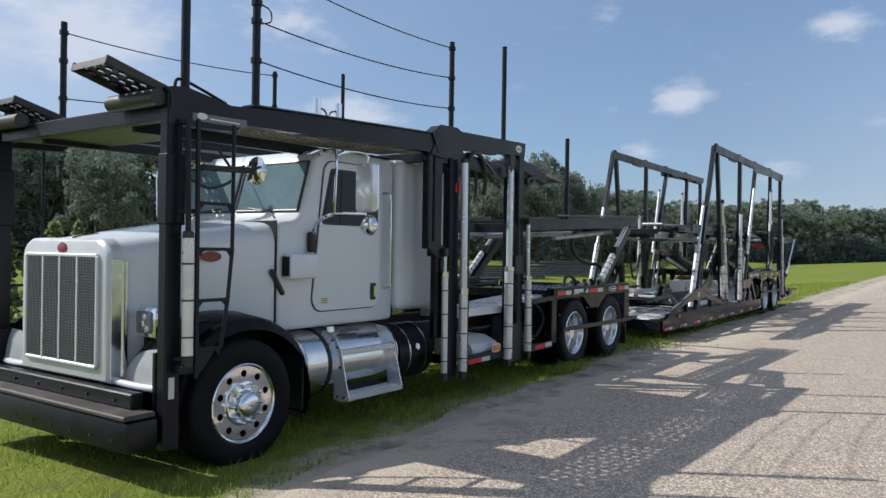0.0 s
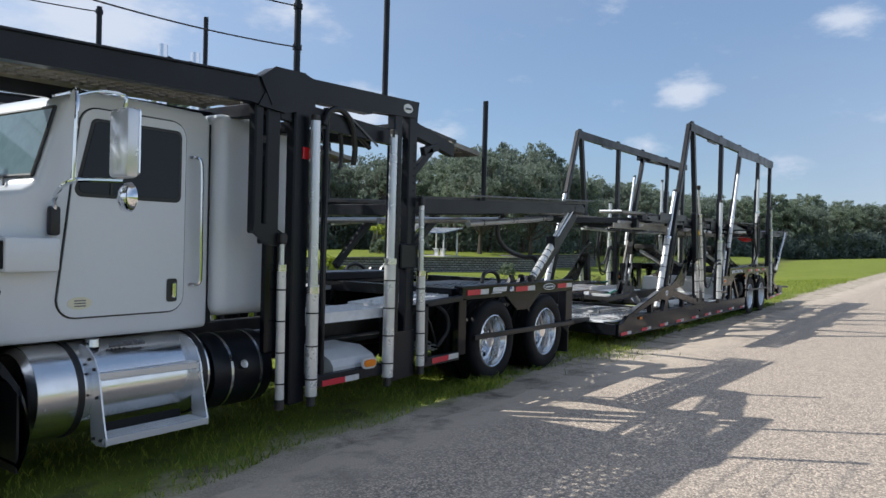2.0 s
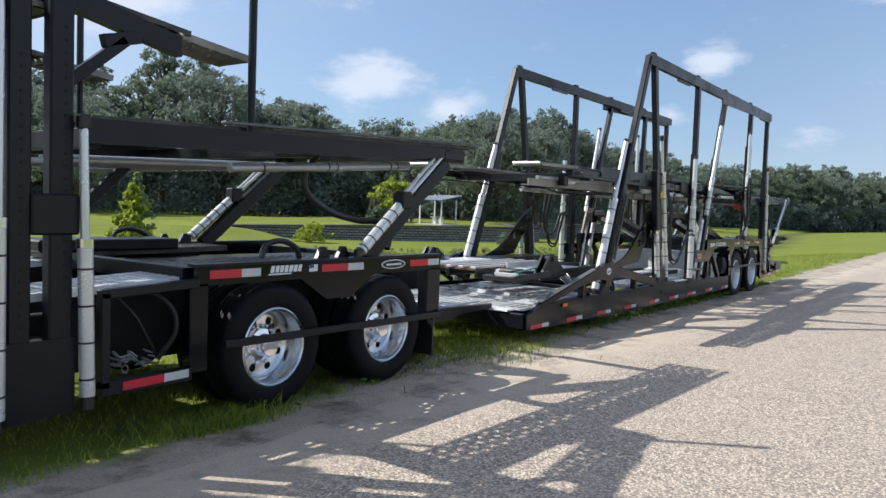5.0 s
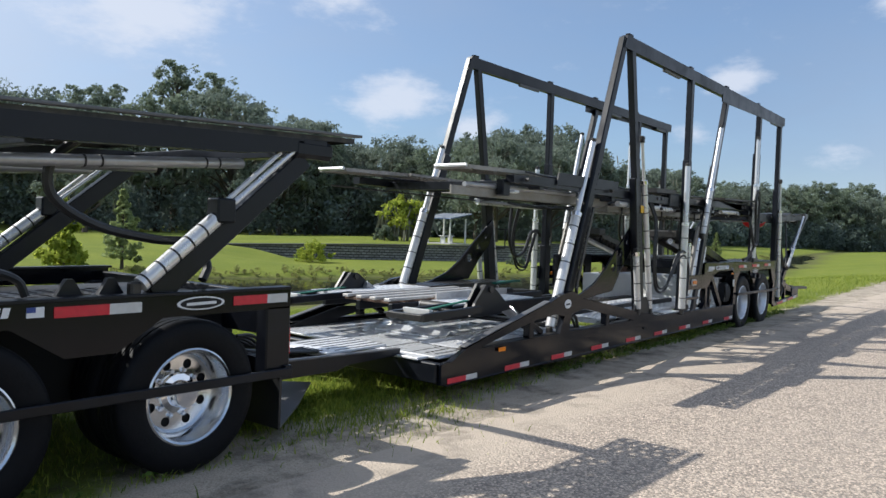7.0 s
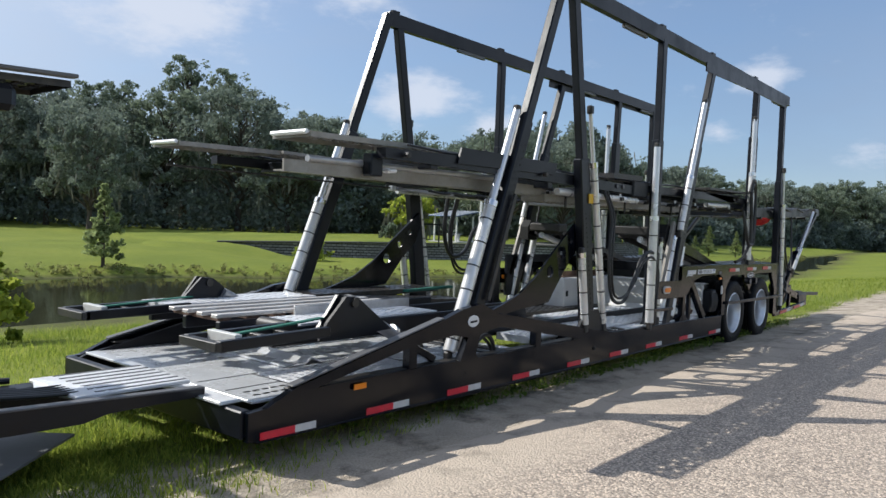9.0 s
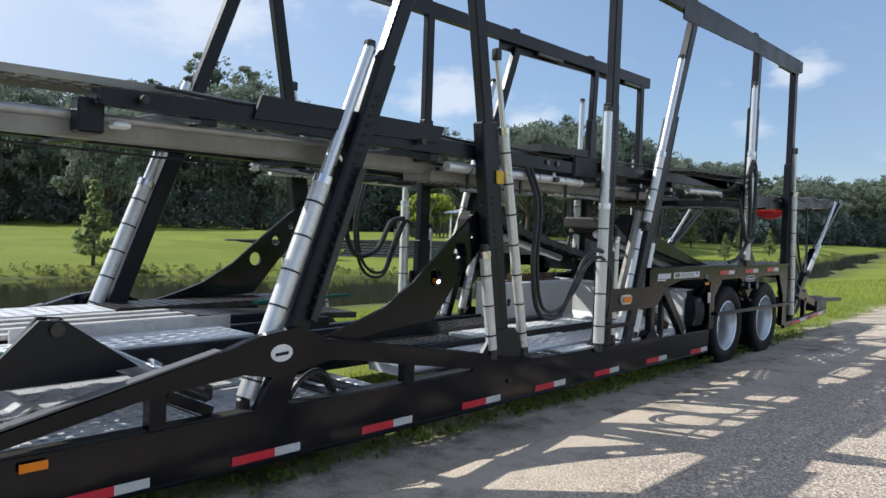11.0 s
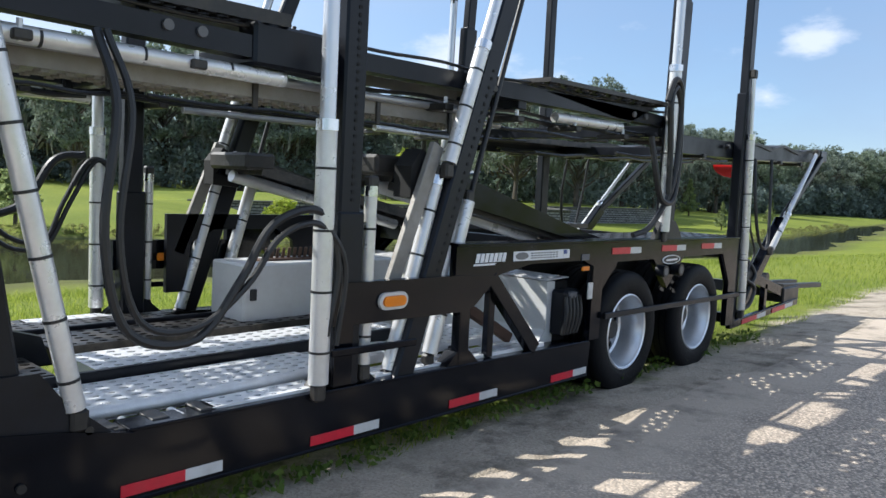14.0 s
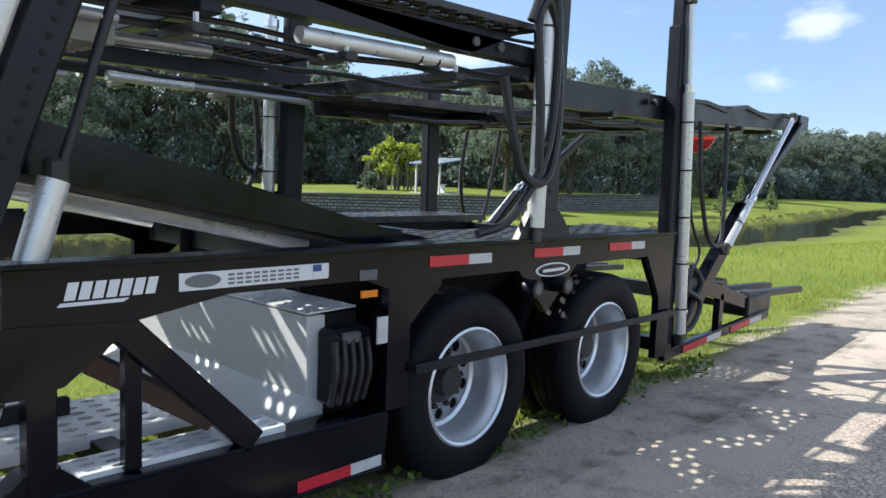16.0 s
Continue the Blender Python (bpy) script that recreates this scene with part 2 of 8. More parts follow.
def part(name, geo, material, parent, label="", smooth=False, m=None):
    """One mesh under a thing or a part; the geometry is given in world metres."""
    me = geo if isinstance(geo, bpy.types.Mesh) else mesh_of(geo, name, smooth)
    if not me.materials:
        me.materials.append(material)
    ob = new(name, me)
    ob.parent = parent
    if m is not None:
        ob.matrix_basis = m
    if parent.type == "EMPTY":
        ob.matrix_parent_inverse = Matrix.Translation(-parent.location)
    else:
        ob.matrix_parent_inverse = parent.matrix_basis.inverted()
    if label:
        ob["label"] = label
    return ob


def box(bm, x0, x1, y0, y1, z0, z1, bev=0.006, seg=1):
    vs = [bm.verts.new((x, y, z)) for x in (x0, x1) for y in (y0, y1) for z in (z0, z1)]
    fs = [bm.faces.new([vs[i] for i in q]) for q in ((0, 1, 3, 2), (4, 6, 7, 5), (0, 4, 5, 1), (2, 3, 7, 6), (0, 2, 6, 4), (1, 5, 7, 3))]
    if bev:
        es = list({e for f in fs for e in f.edges})
        bmesh.ops.bevel(bm, geom=es, offset=bev, segments=seg, affect="EDGES", profile=0.5)
    return bm


def bar(bm, p0, p1, w, h, bev=0.005):
    """A straight member of section w (sideways, along y where it can) by h."""
    p0, p1 = Vector(p0), Vector(p1)
    d = (p1 - p0).normalized()
    side = Vector((0, 1, 0)) if abs(d.y) < 0.75 else Vector((1, 0, 0))
    side = (side - d * side.dot(d)).normalized()
    up = d.cross(side)
    vs = []
    for p in (p0, p1):
        for a in (-1, 1):
            for b in (-1, 1):
                vs.append(bm.verts.new(p + side * (a * w / 2) + up * (b * h / 2)))
    fs = [bm.faces.new([vs[i] for i in q]) for q in ((0, 1, 3, 2), (4, 6, 7, 5), (0, 4, 5, 1), (2, 3, 7, 6), (0, 2, 6, 4), (1, 5, 7, 3))]
    bmesh.ops.recalc_face_normals(bm, faces=fs)
    if bev:
        bmesh.ops.bevel(bm, geom=list({e for f in fs for e in f.edges}), offset=bev, segments=1, affect="EDGES")
    return bm


def tube(bm, pts, r, seg=10, r1=None):
    """A round bar or hose along points; r may taper to r1."""
    pts = [Vector(p) for p in pts]
    n = len(pts)
    rings = []
    d0 = (pts[1] - pts[0]).normalized()
    ref = Vector((0, 0, 1)) if abs(d0.z) < 0.9 else Vector((0, 1, 0))
    u = d0.cross(ref).normalized()
    for i, p in enumerate(pts):
        d = (pts[min(i + 1, n - 1)] - pts[max(i - 1, 0)]).normalized()
        u = (u - d * u.dot(d)).normalized()
        v = d.cross(u)
        rr = r if r1 is None else r + (r1 - r) * i / (n - 1)
        rings.append([bm.verts.new(p + (u * math.cos(k * math.tau / seg) + v * math.sin(k * math.tau / seg)) * rr) for k in range(seg)])
    for a, b in zip(rings, rings[1:]):
        for k in range(seg):
            bm.faces.new((a[k], a[(k + 1) % seg], b[(k + 1) % seg], b[k]))
    bm.faces.new(rings[0][::-1])
    bm.faces.new(rings[-1])
    return bm


def curve_pts(pts, n=24):
    """Points of a smooth line through the given ones (Catmull-Rom)."""
    p = [Vector(q) for q in pts]
    p = [p[0] * 2 - p[1]] + p + [p[-1] * 2 - p[-2]]
    out = []
    per = max(2, n // (len(p) - 3))
    for i in range(1, len(p) - 2):
        for k in range(per):
            t = k / per
            a, b, c, d = p[i - 1], p[i], p[i + 1], p[i + 2]
            out.append(0.5 * ((2 * b) + (c - a) * t + (2 * a - 5 * b + 4 * c - d) * t * t + (3 * b - a - 3 * c + d) * t ** 3))
    out.append(p[-2])
    return out


def plate(bm, outline, y0, y1, holes=(), bev=0.0):
    """A plate standing in the xz plane between y0 and y1, with round holes (x, z, r)."""
    loops = [[(x, z) for x, z in outline]]
    for hx, hz, r in holes:
        loops.append([(hx + r * math.cos(k * math.tau / 16), hz + r * math.sin(k * math.tau / 16)) for k in range(16)])
    edges = []
    for lp in loops:
        vs = [bm.verts.new((x, y0, z)) for x, z in lp]
        edges += [bm.edges.new((vs[i], vs[(i + 1) % len(vs)])) for i in range(len(vs))]
    got = bmesh.ops.triangle_fill(bm, use_beauty=True, use_dissolve=False, edges=edges)
    faces = [g for g in got["geom"] if isinstance(g, bmesh.types.BMFace)]
    ext = bmesh.ops.extrude_face_region(bm, geom=faces)
    bmesh.ops.translate(bm, verts=[v for v in ext["geom"] if isinstance(v, bmesh.types.BMVert)], vec=(0, y1 - y0, 0))
    bmesh.ops.recalc_face_normals(bm, faces=list(bm.faces))
    return bm


def lathe(bm, profile, centre, seg=40, closed=False):
    """Turns (r, y) pairs round an axis along y through centre."""
    cx, cy, cz = centre
    rings = []
    for r, y in profile:
        if r < 1e-5:
            rings.append([bm.verts.new((cx, cy + y, cz))])
        else:
            rings.append([bm.verts.new((cx + r * math.cos(k * math.tau / seg), cy + y, cz + r * math.sin(k * math.tau / seg))) for k in range(seg)])
    pairs = list(zip(rings, rings[1:])) + ([(rings[-1], rings[0])] if closed else [])
    for a, b in pairs:
        for k in range(seg):
            j = (k + 1) % seg
            if len(a) == 1 and len(b) == 1:
                continue
            if len(a) == 1:
                bm.faces.new((a[0], b[k], b[j]))
            elif len(b) == 1:
                bm.faces.new((a[k], b[0], a[j]))
            else:
                bm.faces.new((a[k], b[k], b[j], a[j]))
    bmesh.ops.recalc_face_normals(bm, faces=list(bm.faces))
    return bm


def loft(bm, rings, cap=True):
    rows = [[bm.verts.new(p) for p in ring] for ring in rings]
    n = len(rows[0])
    for a, b in zip(rows, rows[1:]):
        for k in range(n):
            bm.faces.new((a[k], a[(k + 1) % n], b[(k + 1) % n], b[k]))
    if cap:
        bm.faces.new(rows[0][::-1])
        bm.faces.new(rows[-1])
    bmesh.ops.recalc_face_normals(bm, faces=list(bm.faces))
    return bm


def tread(bm, a, b, y0, y1, nu, nv, hole=0.3, thick=0.012, lip=0.035):
    """A perforated running track from a=(x, z) to b=(x, z), nu by nv holes, with turned-down lips."""
    ax, az, bx, bz = *a, *b
    nrm = Vector((-(bz - az), 0, bx - ax)).normalized()

    def at(u, v, down=0.0):
        return Vector((ax + (bx - ax) * u, y0 + (y1 - y0) * v, az + (bz - az) * u)) - nrm * down
    verts = {}

    def corner(i, j):
        if (i, j) not in verts:
            verts[i, j] = bm.verts.new(at(i / nu, j / nv))
        return verts[i, j]
    for i in range(nu):
        for j in range(nv):
            c = [corner(i, j), corner(i + 1, j), corner(i + 1, j + 1), corner(i, j + 1)]
            cu, cv = (i + 0.5) / nu, (j + 0.5 + (0.15 if i % 2 else -0.15)) / nv
            ring, low = [], []
            for k in range(8):
                ang = -math.pi * 0.75 + k * math.tau / 8
                du, dv = math.cos(ang) * hole / nu, math.sin(ang) * hole * 0.8 / nv
                ring.append(bm.verts.new(at(cu + du, cv + dv)))
                low.append(bm.verts.new(at(cu + du, cv + dv, thick)))
            for q in range(4):
                n = (q + 1) % 4
                r0, r1, r2 = ring[2 * q], ring[2 * q + 1], ring[(2 * q + 2) % 8]
                bm.faces.new((c[q], c[n], r1))
                bm.faces.new((c[q], r1, r0))
                bm.faces.new((c[n], r2, r1))
            for k in range(8):
                bm.faces.new((ring[k], ring[(k + 1) % 8], low[(k + 1) % 8], low[k]))
    for v in (0.0, 1.0):
        q = [bm.verts.new(at(0, v)), bm.verts.new(at(1, v)), bm.verts.new(at(1, v, lip)), bm.verts.new(at(0, v, lip))]
        bm.faces.new(q)
    for u in (0.0, 1.0):
        q = [bm.verts.new(at(u, 0)), bm.verts.new(at(u, 1)), bm.verts.new(at(u, 1, lip)), bm.verts.new(at(u, 0, lip))]
        bm.faces.new(q)
    return bm


def BM():
    return bmesh.new()


def arrays(name, verts, faces, material):
    me = bpy.data.meshes.new(name)
    me.from_pydata([tuple(v) for v in verts], [], faces)
    me.materials.append(material)
    return me


MID_Y = 5.775          # the vehicles' centre line


def far(y):
    return 2 * MID_Y - y


def both():
    """The road side and the pond side: a function that puts a y on that side."""
    return (lambda y: y), far

# ---------------------------------------------------------------- ground, road, pond
def smooth(t):
    t = max(0.0, min(1.0, t))
    return t * t * (3 - 2 * t)


WATER = -1.5
WALL = ((44.0, 50.5), (52.0, 43.5), (68.0, 34.5), (72.5, 41.0), (92.0, 38.5))


def near_shore(x):
    return float(np.interp(x, (-200, 20, 35, 65, 100, 140, 180, 400), (24, 22, 21.5, 16.5, 21.5, 28, 37, 60))) + 0.5 * math.sin(x * 0.31) + 0.3 * math.sin(x * 0.83)


def far_shore(x):
    return float(np.interp(x, (-200, 10, 25, 33, 37, 55, 74, 110, 150, 180, 400), (46, 41, 35.5, 33.7, 31, 26, 23.4, 28, 33.5, 37, 60))) + 0.4 * math.sin(x * 0.5)


def wall_y(x):
    return float(np.interp(x, [p[0] for p in WALL], [p[1] for p in WALL]))


def wall_top(x):
    return float(np.interp(x, (44, 55, 92), (-0.35, 0.05, 0.3)))


def land(x, y):
    """The height of the ground."""
    yn, yf = near_shore(x), far_shore(x)
    # the verge is worn down a little where the wheels stand
    dip = 0.072 * smooth((x - 19) / 3) * smooth((44 - x) / 10) * smooth((y - 4.18) / 0.25) * smooth((9 - y) / 2) if 4.18 < y < 9 and 19 < x < 44 else 0.0
    if y <= 5.0:
        return -dip if y > -3.2 else -0.12 * smooth((-3.2 - y) / 3) + 0.15 * noise.noise(Vector((x * 0.1, y * 0.1, 0))) * smooth((-y - 4) / 8)
    if y < yn:
        t = (y - 5.0) / (yn - 5.0)
        return WATER * (0.25 * t + 0.75 * smooth(t)) + 0.05 * noise.noise(Vector((x * 0.35, y * 0.35, 2))) * min(1, (y - 5) / 3) - dip
    if y < yf:
        return WATER - 0.7 * math.sin(math.pi * (y - yn) / max(0.1, yf - yn))
    v = y - yf
    rise = 0.85 - 0.82 * smooth((x - 36) / 8) * smooth((98 - x) / 8) * smooth((60 - y) / 8)
    z = WATER + 0.22 * smooth(v / 1.5) + rise * (1 - math.exp(-v / 11)) + 0.12 * noise.noise(Vector((x * 0.08, y * 0.08, 5))) * smooth(v / 6)
    if 38.0 <= x <= 56.0 and y < wall_y(x) + 1.0:
        f = smooth((x - 44.6) / 2.0)
        close = smooth((wall_y(x) - y) / 9)
        z = z * (f + (1 - f) * close) + (wall_top(x) - 0.05) * (1 - f) * (1 - close)
    if 44.0 <= x <= 92.0 and y > wall_y(x) + 0.95:
        back_off = smooth((y - wall_y(x) - 22) / 20)
        z = wall_top(x) * (1 - back_off) + max(z, -0.3) * back_off
    return z


def steps(*spans):
    out = []
    for a, b, s in spans:
        n = max(1, round((b - a) / s))
        out += [a + (b - a) * i / n for i in range(n)]
    return out + [spans[-1][1]]


gx = steps((-900, -120, 130), (-120, -20, 20), (-20, 62, 0.8), (62, 130, 2.0), (130, 260, 13), (260, 1500, 155))
gy = steps((-900, -60, 120), (-60, -8, 6), (-8, 4.2, 1.2), (4.2, 56, 0.8), (56, 130, 6), (130, 1500, 137))
verts = [(x, y, land(x, y)) for y in gy for x in gx]
nx = len(gx)
faces = [(j * nx + i, j * nx + i + 1, (j + 1) * nx + i + 1, (j + 1) * nx + i) for j in range(len(gy) - 1) for i in range(nx - 1)]


def ground_material():
    m = bpy.data.materials.new("grass_and_sand")
    m.use_nodes = True
    t = m.node_tree
    b = t.nodes["Principled BSDF"]
    b.inputs["Roughness"].default_value = 0.9
    b.inputs["Specular IOR Level"].default_value = 0.15
    geo = t.nodes.new("ShaderNodeNewGeometry")
    sep = t.nodes.new("ShaderNodeSeparateXYZ")
    t.links.new(geo.outputs["Position"], sep.inputs["Vector"])

    def nz(s, det=6, r=0.6):
        n = t.nodes.new("ShaderNodeTexNoise")
        n.inputs["Scale"].default_value, n.inputs["Detail"].default_value, n.inputs["Roughness"].default_value = s, det, r
        t.links.new(geo.outputs["Position"], n.inputs["Vector"])
        return n.outputs["Fac"]

    def rng(v, lo, hi, a=0.0, c=1.0):
        n = t.nodes.new("ShaderNodeMapRange")
        n.inputs["From Min"].default_value, n.inputs["From Max"].default_value = lo, hi
        n.inputs["To Min"].default_value, n.inputs["To Max"].default_value = a, c
        t.links.new(v, n.inputs["Value"])
        return n.outputs["Result"]

    def mth(op, a, c):
        n = t.nodes.new("ShaderNodeMath")
        n.operation = op
        for i, v in enumerate((a, c)):
            if isinstance(v, (int, float)):
                n.inputs[i].default_value = v
            else:
                t.links.new(v, n.inputs[i])
        return n.outputs[0]

    def mix(f, a, c):
        n = t.nodes.new("ShaderNodeMix")
        n.data_type = "RGBA"
        for key, v in (("Factor", f), ("A", a), ("B", c)):
            if isinstance(v, (int, float)):
                n.inputs[key].default_value = v
            elif isinstance(v, tuple):
                n.inputs[key].default_value = (*v, 1)
            else:
                t.links.new(v, n.inputs[key])
        return n.outputs["Result"]
    grass = mix(rng(nz(0.22, 5), 0.3, 0.7), (0.145, 0.185, 0.03), (0.235, 0.262, 0.042))
    grass = mix(rng(nz(3.0, 8, 0.7), 0.35, 0.7, 0, 0.55), grass, (0.11, 0.145, 0.02))
    grass = mix(rng(nz(0.6, 6), 0.58, 0.78, 0, 0.5), grass, (0.20, 0.19, 0.05))
    sand = mix(rng(nz(1.5, 8, 0.7), 0.3, 0.7), (0.38, 0.32, 0.25), (0.62, 0.53, 0.42))
    sand = mix(rng(nz(60, 4), 0.45, 0.7, 0, 0.5), sand, (0.16, 0.13, 0.10))
    mud = (0.07, 0.06, 0.04)
    # the worn sandy shoulder beside the asphalt, ragged at its grass edge; wider past the trailer
    edge = mth("ADD", sep.outputs["Y"], mth("MULTIPLY", mth("SUBTRACT", nz(1.1, 8, 0.72), 0.5), 1.5))
    widen = mth("ADD", rng(sep.outputs["X"], 26, 33, 0.0, 0.35), rng(sep.outputs["X"], 2.0, 6.5, -0.75, -0.25))
    widen = mth("ADD", widen, mth("SUBTRACT", rng(sep.outputs["X"], 9.5, 12.0, 0.0, 0.6), rng(sep.outputs["X"], 13.2, 15.0, 0.0, 0.22)))
    edge = mth("SUBTRACT", edge, widen)
    shoulder = rng(edge, 4.45, 4.8, 1.0, 0.0)
    shoulder = mth("MULTIPLY", shoulder, rng(edge, -3.6, -3.1, 0.0, 1.0))
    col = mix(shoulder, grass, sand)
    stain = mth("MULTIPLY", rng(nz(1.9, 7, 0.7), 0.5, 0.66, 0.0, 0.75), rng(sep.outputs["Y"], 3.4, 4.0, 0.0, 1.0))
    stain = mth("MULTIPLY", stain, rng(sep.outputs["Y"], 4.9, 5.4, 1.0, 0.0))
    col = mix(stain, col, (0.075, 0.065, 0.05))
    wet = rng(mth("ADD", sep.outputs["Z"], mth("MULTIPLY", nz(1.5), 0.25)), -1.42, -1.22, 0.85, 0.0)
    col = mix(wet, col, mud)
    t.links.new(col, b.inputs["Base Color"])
    bn = t.nodes.new("ShaderNodeBump")
    bn.inputs["Strength"].default_value, bn.inputs["Distance"].default_value = 0.7, 0.05
    t.links.new(mth("ADD", nz(28, 5), nz(4, 5)), bn.inputs["Height"])
    t.links.new(bn.outputs["Normal"], b.inputs["Normal"])
    return m


M_GROUND = ground_material()
ground = new("ground", arrays("ground", verts, faces, M_GROUND))
ground.data.polygons.foreach_set("use_smooth", [True] * len(ground.data.polygons))
tagged(ground, "mown grass sloping to a pond with a sandy verge", "ground", kind="structure")


def road_material():
    m = bpy.data.materials.new("worn_asphalt")
    m.use_nodes = True
    t = m.node_tree
    b = t.nodes["Principled BSDF"]
    b.inputs["Roughness"].default_value = 0.85
    b.inputs["Specular IOR Level"].default_value = 0.3
    geo = t.nodes.new("ShaderNodeNewGeometry")

    def nz(s, det=6, r=0.6):
        n = t.nodes.new("ShaderNodeTexNoise")
        n.inputs["Scale"].default_value, n.inputs["Detail"].default_value, n.inputs["Roughness"].default_value = s, det, r
        t.links.new(geo.outputs["Position"], n.inputs["Vector"])
        return n.outputs["Fac"]

    def rng(v, lo, hi, a=0.0, c=1.0):
        n = t.nodes.new("ShaderNodeMapRange")
        n.inputs["From Min"].default_value, n.inputs["From Max"].default_value = lo, hi
        n.inputs["To Min"].default_value, n.inputs["To Max"].default_value = a, c
        t.links.new(v, n.inputs["Value"])
        return n.outputs["Result"]

    def mix(f, a, c):
        n = t.nodes.new("ShaderNodeMix")
        n.data_type = "RGBA"
        for key, v in (("Factor", f), ("A", a), ("B", c)):
            if isinstance(v, (int, float)):
                n.inputs[key].default_value = v
            elif isinstance(v, tuple):
                n.inputs[key].default_value = (*v, 1)
            else:
                t.links.new(v, n.inputs[key])
        return n.outputs["Result"]
    vor = t.nodes.new("ShaderNodeTexVoronoi")
    vor.inputs["Scale"].default_value = 60.0
    t.links.new(geo.outputs["Position"], vor.inputs["Vector"])
    chip = t.nodes.new("ShaderNodeSeparateColor")
    t.links.new(vor.outputs["Color"], chip.inputs["Color"])
    col = mix(rng(chip.outputs["Red"], 0, 1), (0.19, 0.155, 0.125), (0.84, 0.68, 0.53))
    col = mix(rng(vor.outputs["Distance"], 0.35, 0.75, 0, 0.75), col, (0.20, 0.18, 0.16))
    col = mix(rng(nz(0.45, 7), 0.35, 0.7, 0, 0.3), col, (0.40, 0.335, 0.27))
    col = mix(rng(nz(2.5, 8, 0.7), 0.5, 0.8, 0, 0.35), col, (0.6, 0.49, 0.39))
    # sand drifted over the edge of the asphalt
    sep = t.nodes.new("ShaderNodeSeparateXYZ")
    t.links.new(geo.outputs["Position"], sep.inputs["Vector"])
    add = t.nodes.new("ShaderNodeMath")
    add.operation = "MULTIPLY_ADD"
    t.links.new(nz(1.3, 8, 0.7), add.inputs[0])
    add.inputs[1].default_value = 1.3
    t.links.new(sep.outputs["Y"], add.inputs[2])
    col = mix(rng(add.outputs[0], 3.7, 4.3, 0, 0.9), col, (0.52, 0.435, 0.345))
    damp = t.nodes.new("ShaderNodeMath")
    damp.operation = "MULTIPLY"
    t.links.new(rng(nz(1.9, 7, 0.7), 0.5, 0.66, 0.0, 0.7), damp.inputs[0])
    t.links.new(rng(sep.outputs["Y"], 3.0, 3.9, 0.0, 1.0), damp.inputs[1])
    col = mix(damp.outputs[0], col, (0.12, 0.105, 0.085))
    # cracks
    cr = t.nodes.new("ShaderNodeTexVoronoi")
    cr.feature = "DISTANCE_TO_EDGE"
    cr.inputs["Scale"].default_value = 0.42
    warp = t.nodes.new("ShaderNodeMix")
    warp.data_type = "RGBA"
    warp.blend_type = "ADD"
    wn = t.nodes.new("ShaderNodeTexNoise")
    wn.inputs["Scale"].default_value, wn.inputs["Detail"].default_value = 1.6, 6
    t.links.new(geo.outputs["Position"], wn.inputs["Vector"])
    warp.inputs["Factor"].default_value = 0.9
    t.links.new(geo.outputs["Position"], warp.inputs["A"])
    t.links.new(wn.outputs["Color"], warp.inputs["B"])
    t.links.new(warp.outputs["Result"], cr.inputs["Vector"])
    line = rng(cr.outputs["Distance"], 0.0, 0.007, 0.4, 0.0)
    some = rng(nz(0.21, 3), 0.56, 0.64, 0.0, 1.0)
    mul = t.nodes.new("ShaderNodeMath")
    mul.operation = "MULTIPLY"
    t.links.new(line, mul.inputs[0])
    t.links.new(some, mul.inputs[1])
    col = mix(mul.outputs[0], col, (0.05, 0.045, 0.04))
    t.links.new(col, b.inputs["Base Color"])
    bn = t.nodes.new("ShaderNodeBump")
    bn.inputs["Strength"].default_value, bn.inputs["Distance"].default_value = 0.8, 0.008
    bn.invert = True
    t.links.new(vor.outputs["Distance"], bn.inputs["Height"])
    t.links.new(bn.outputs["Normal"], b.inputs["Normal"])
    return m


rx = steps((-700, -30, 67), (-30, 60, 0.25), (60, 200, 2), (200, 1400, 120))
verts, faces = [], []
for x in rx:
    ragged = 0.16 * noise.noise(Vector((x * 0.5, 0, 0))) + 0.07 * noise.noise(Vector((x * 2.3, 3, 0)))
    edge_y = float(np.interp(x, (-30, 1.5, 4.5, 8), (3.5, 3.55, 3.75, 3.9))) + ragged
    for y, z in ((-2.7 + ragged, 0.0), (-2.65 + ragged, 0.016), (0.6, 0.03), (edge_y, 0.014), (edge_y + 0.08, 0.001)):
        verts.append((x, y, z + (0.004 if z else 0.0)))
for i in range(len(rx) - 1):
    for k in range(4):
        faces.append((i * 5 + k, (i + 1) * 5 + k, (i + 1) * 5 + k + 1, i * 5 + k + 1))
road = new("road", arrays("road", verts, faces, road_material()))
road.data.flip_normals()
road.data.polygons.foreach_set("use_smooth", [True] * len(road.data.polygons))
tagged(road, "worn tan asphalt lane with exposed stone chips", "road", kind="structure")

# pond
wx = steps((-200, -20, 20), (-20, 180, 2.5))
verts, faces = [], []
for x in wx:
    a, c = near_shore(x) - 0.6, far_shore(x) + 0.6
    verts += [(x, a, WATER), (x, max(a + 0.2, c), WATER)]
faces = [(2 * i, 2 * i + 2, 2 * i + 3, 2 * i + 1) for i in range(len(wx) - 1)]
M_WATER = bpy.data.materials.new("pond_water")
M_WATER.use_nodes = True
wtn = M_WATER.node_tree
wb = wtn.nodes["Principled BSDF"]
wb.inputs["Base Color"].default_value = (0.035, 0.036, 0.02, 1)
wb.inputs["Roughness"].default_value, wb.inputs["IOR"].default_value = 0.05, 1.33
wtc = wtn.nodes.new("ShaderNodeNewGeometry")
wn2 = wtn.nodes.new("ShaderNodeTexNoise")
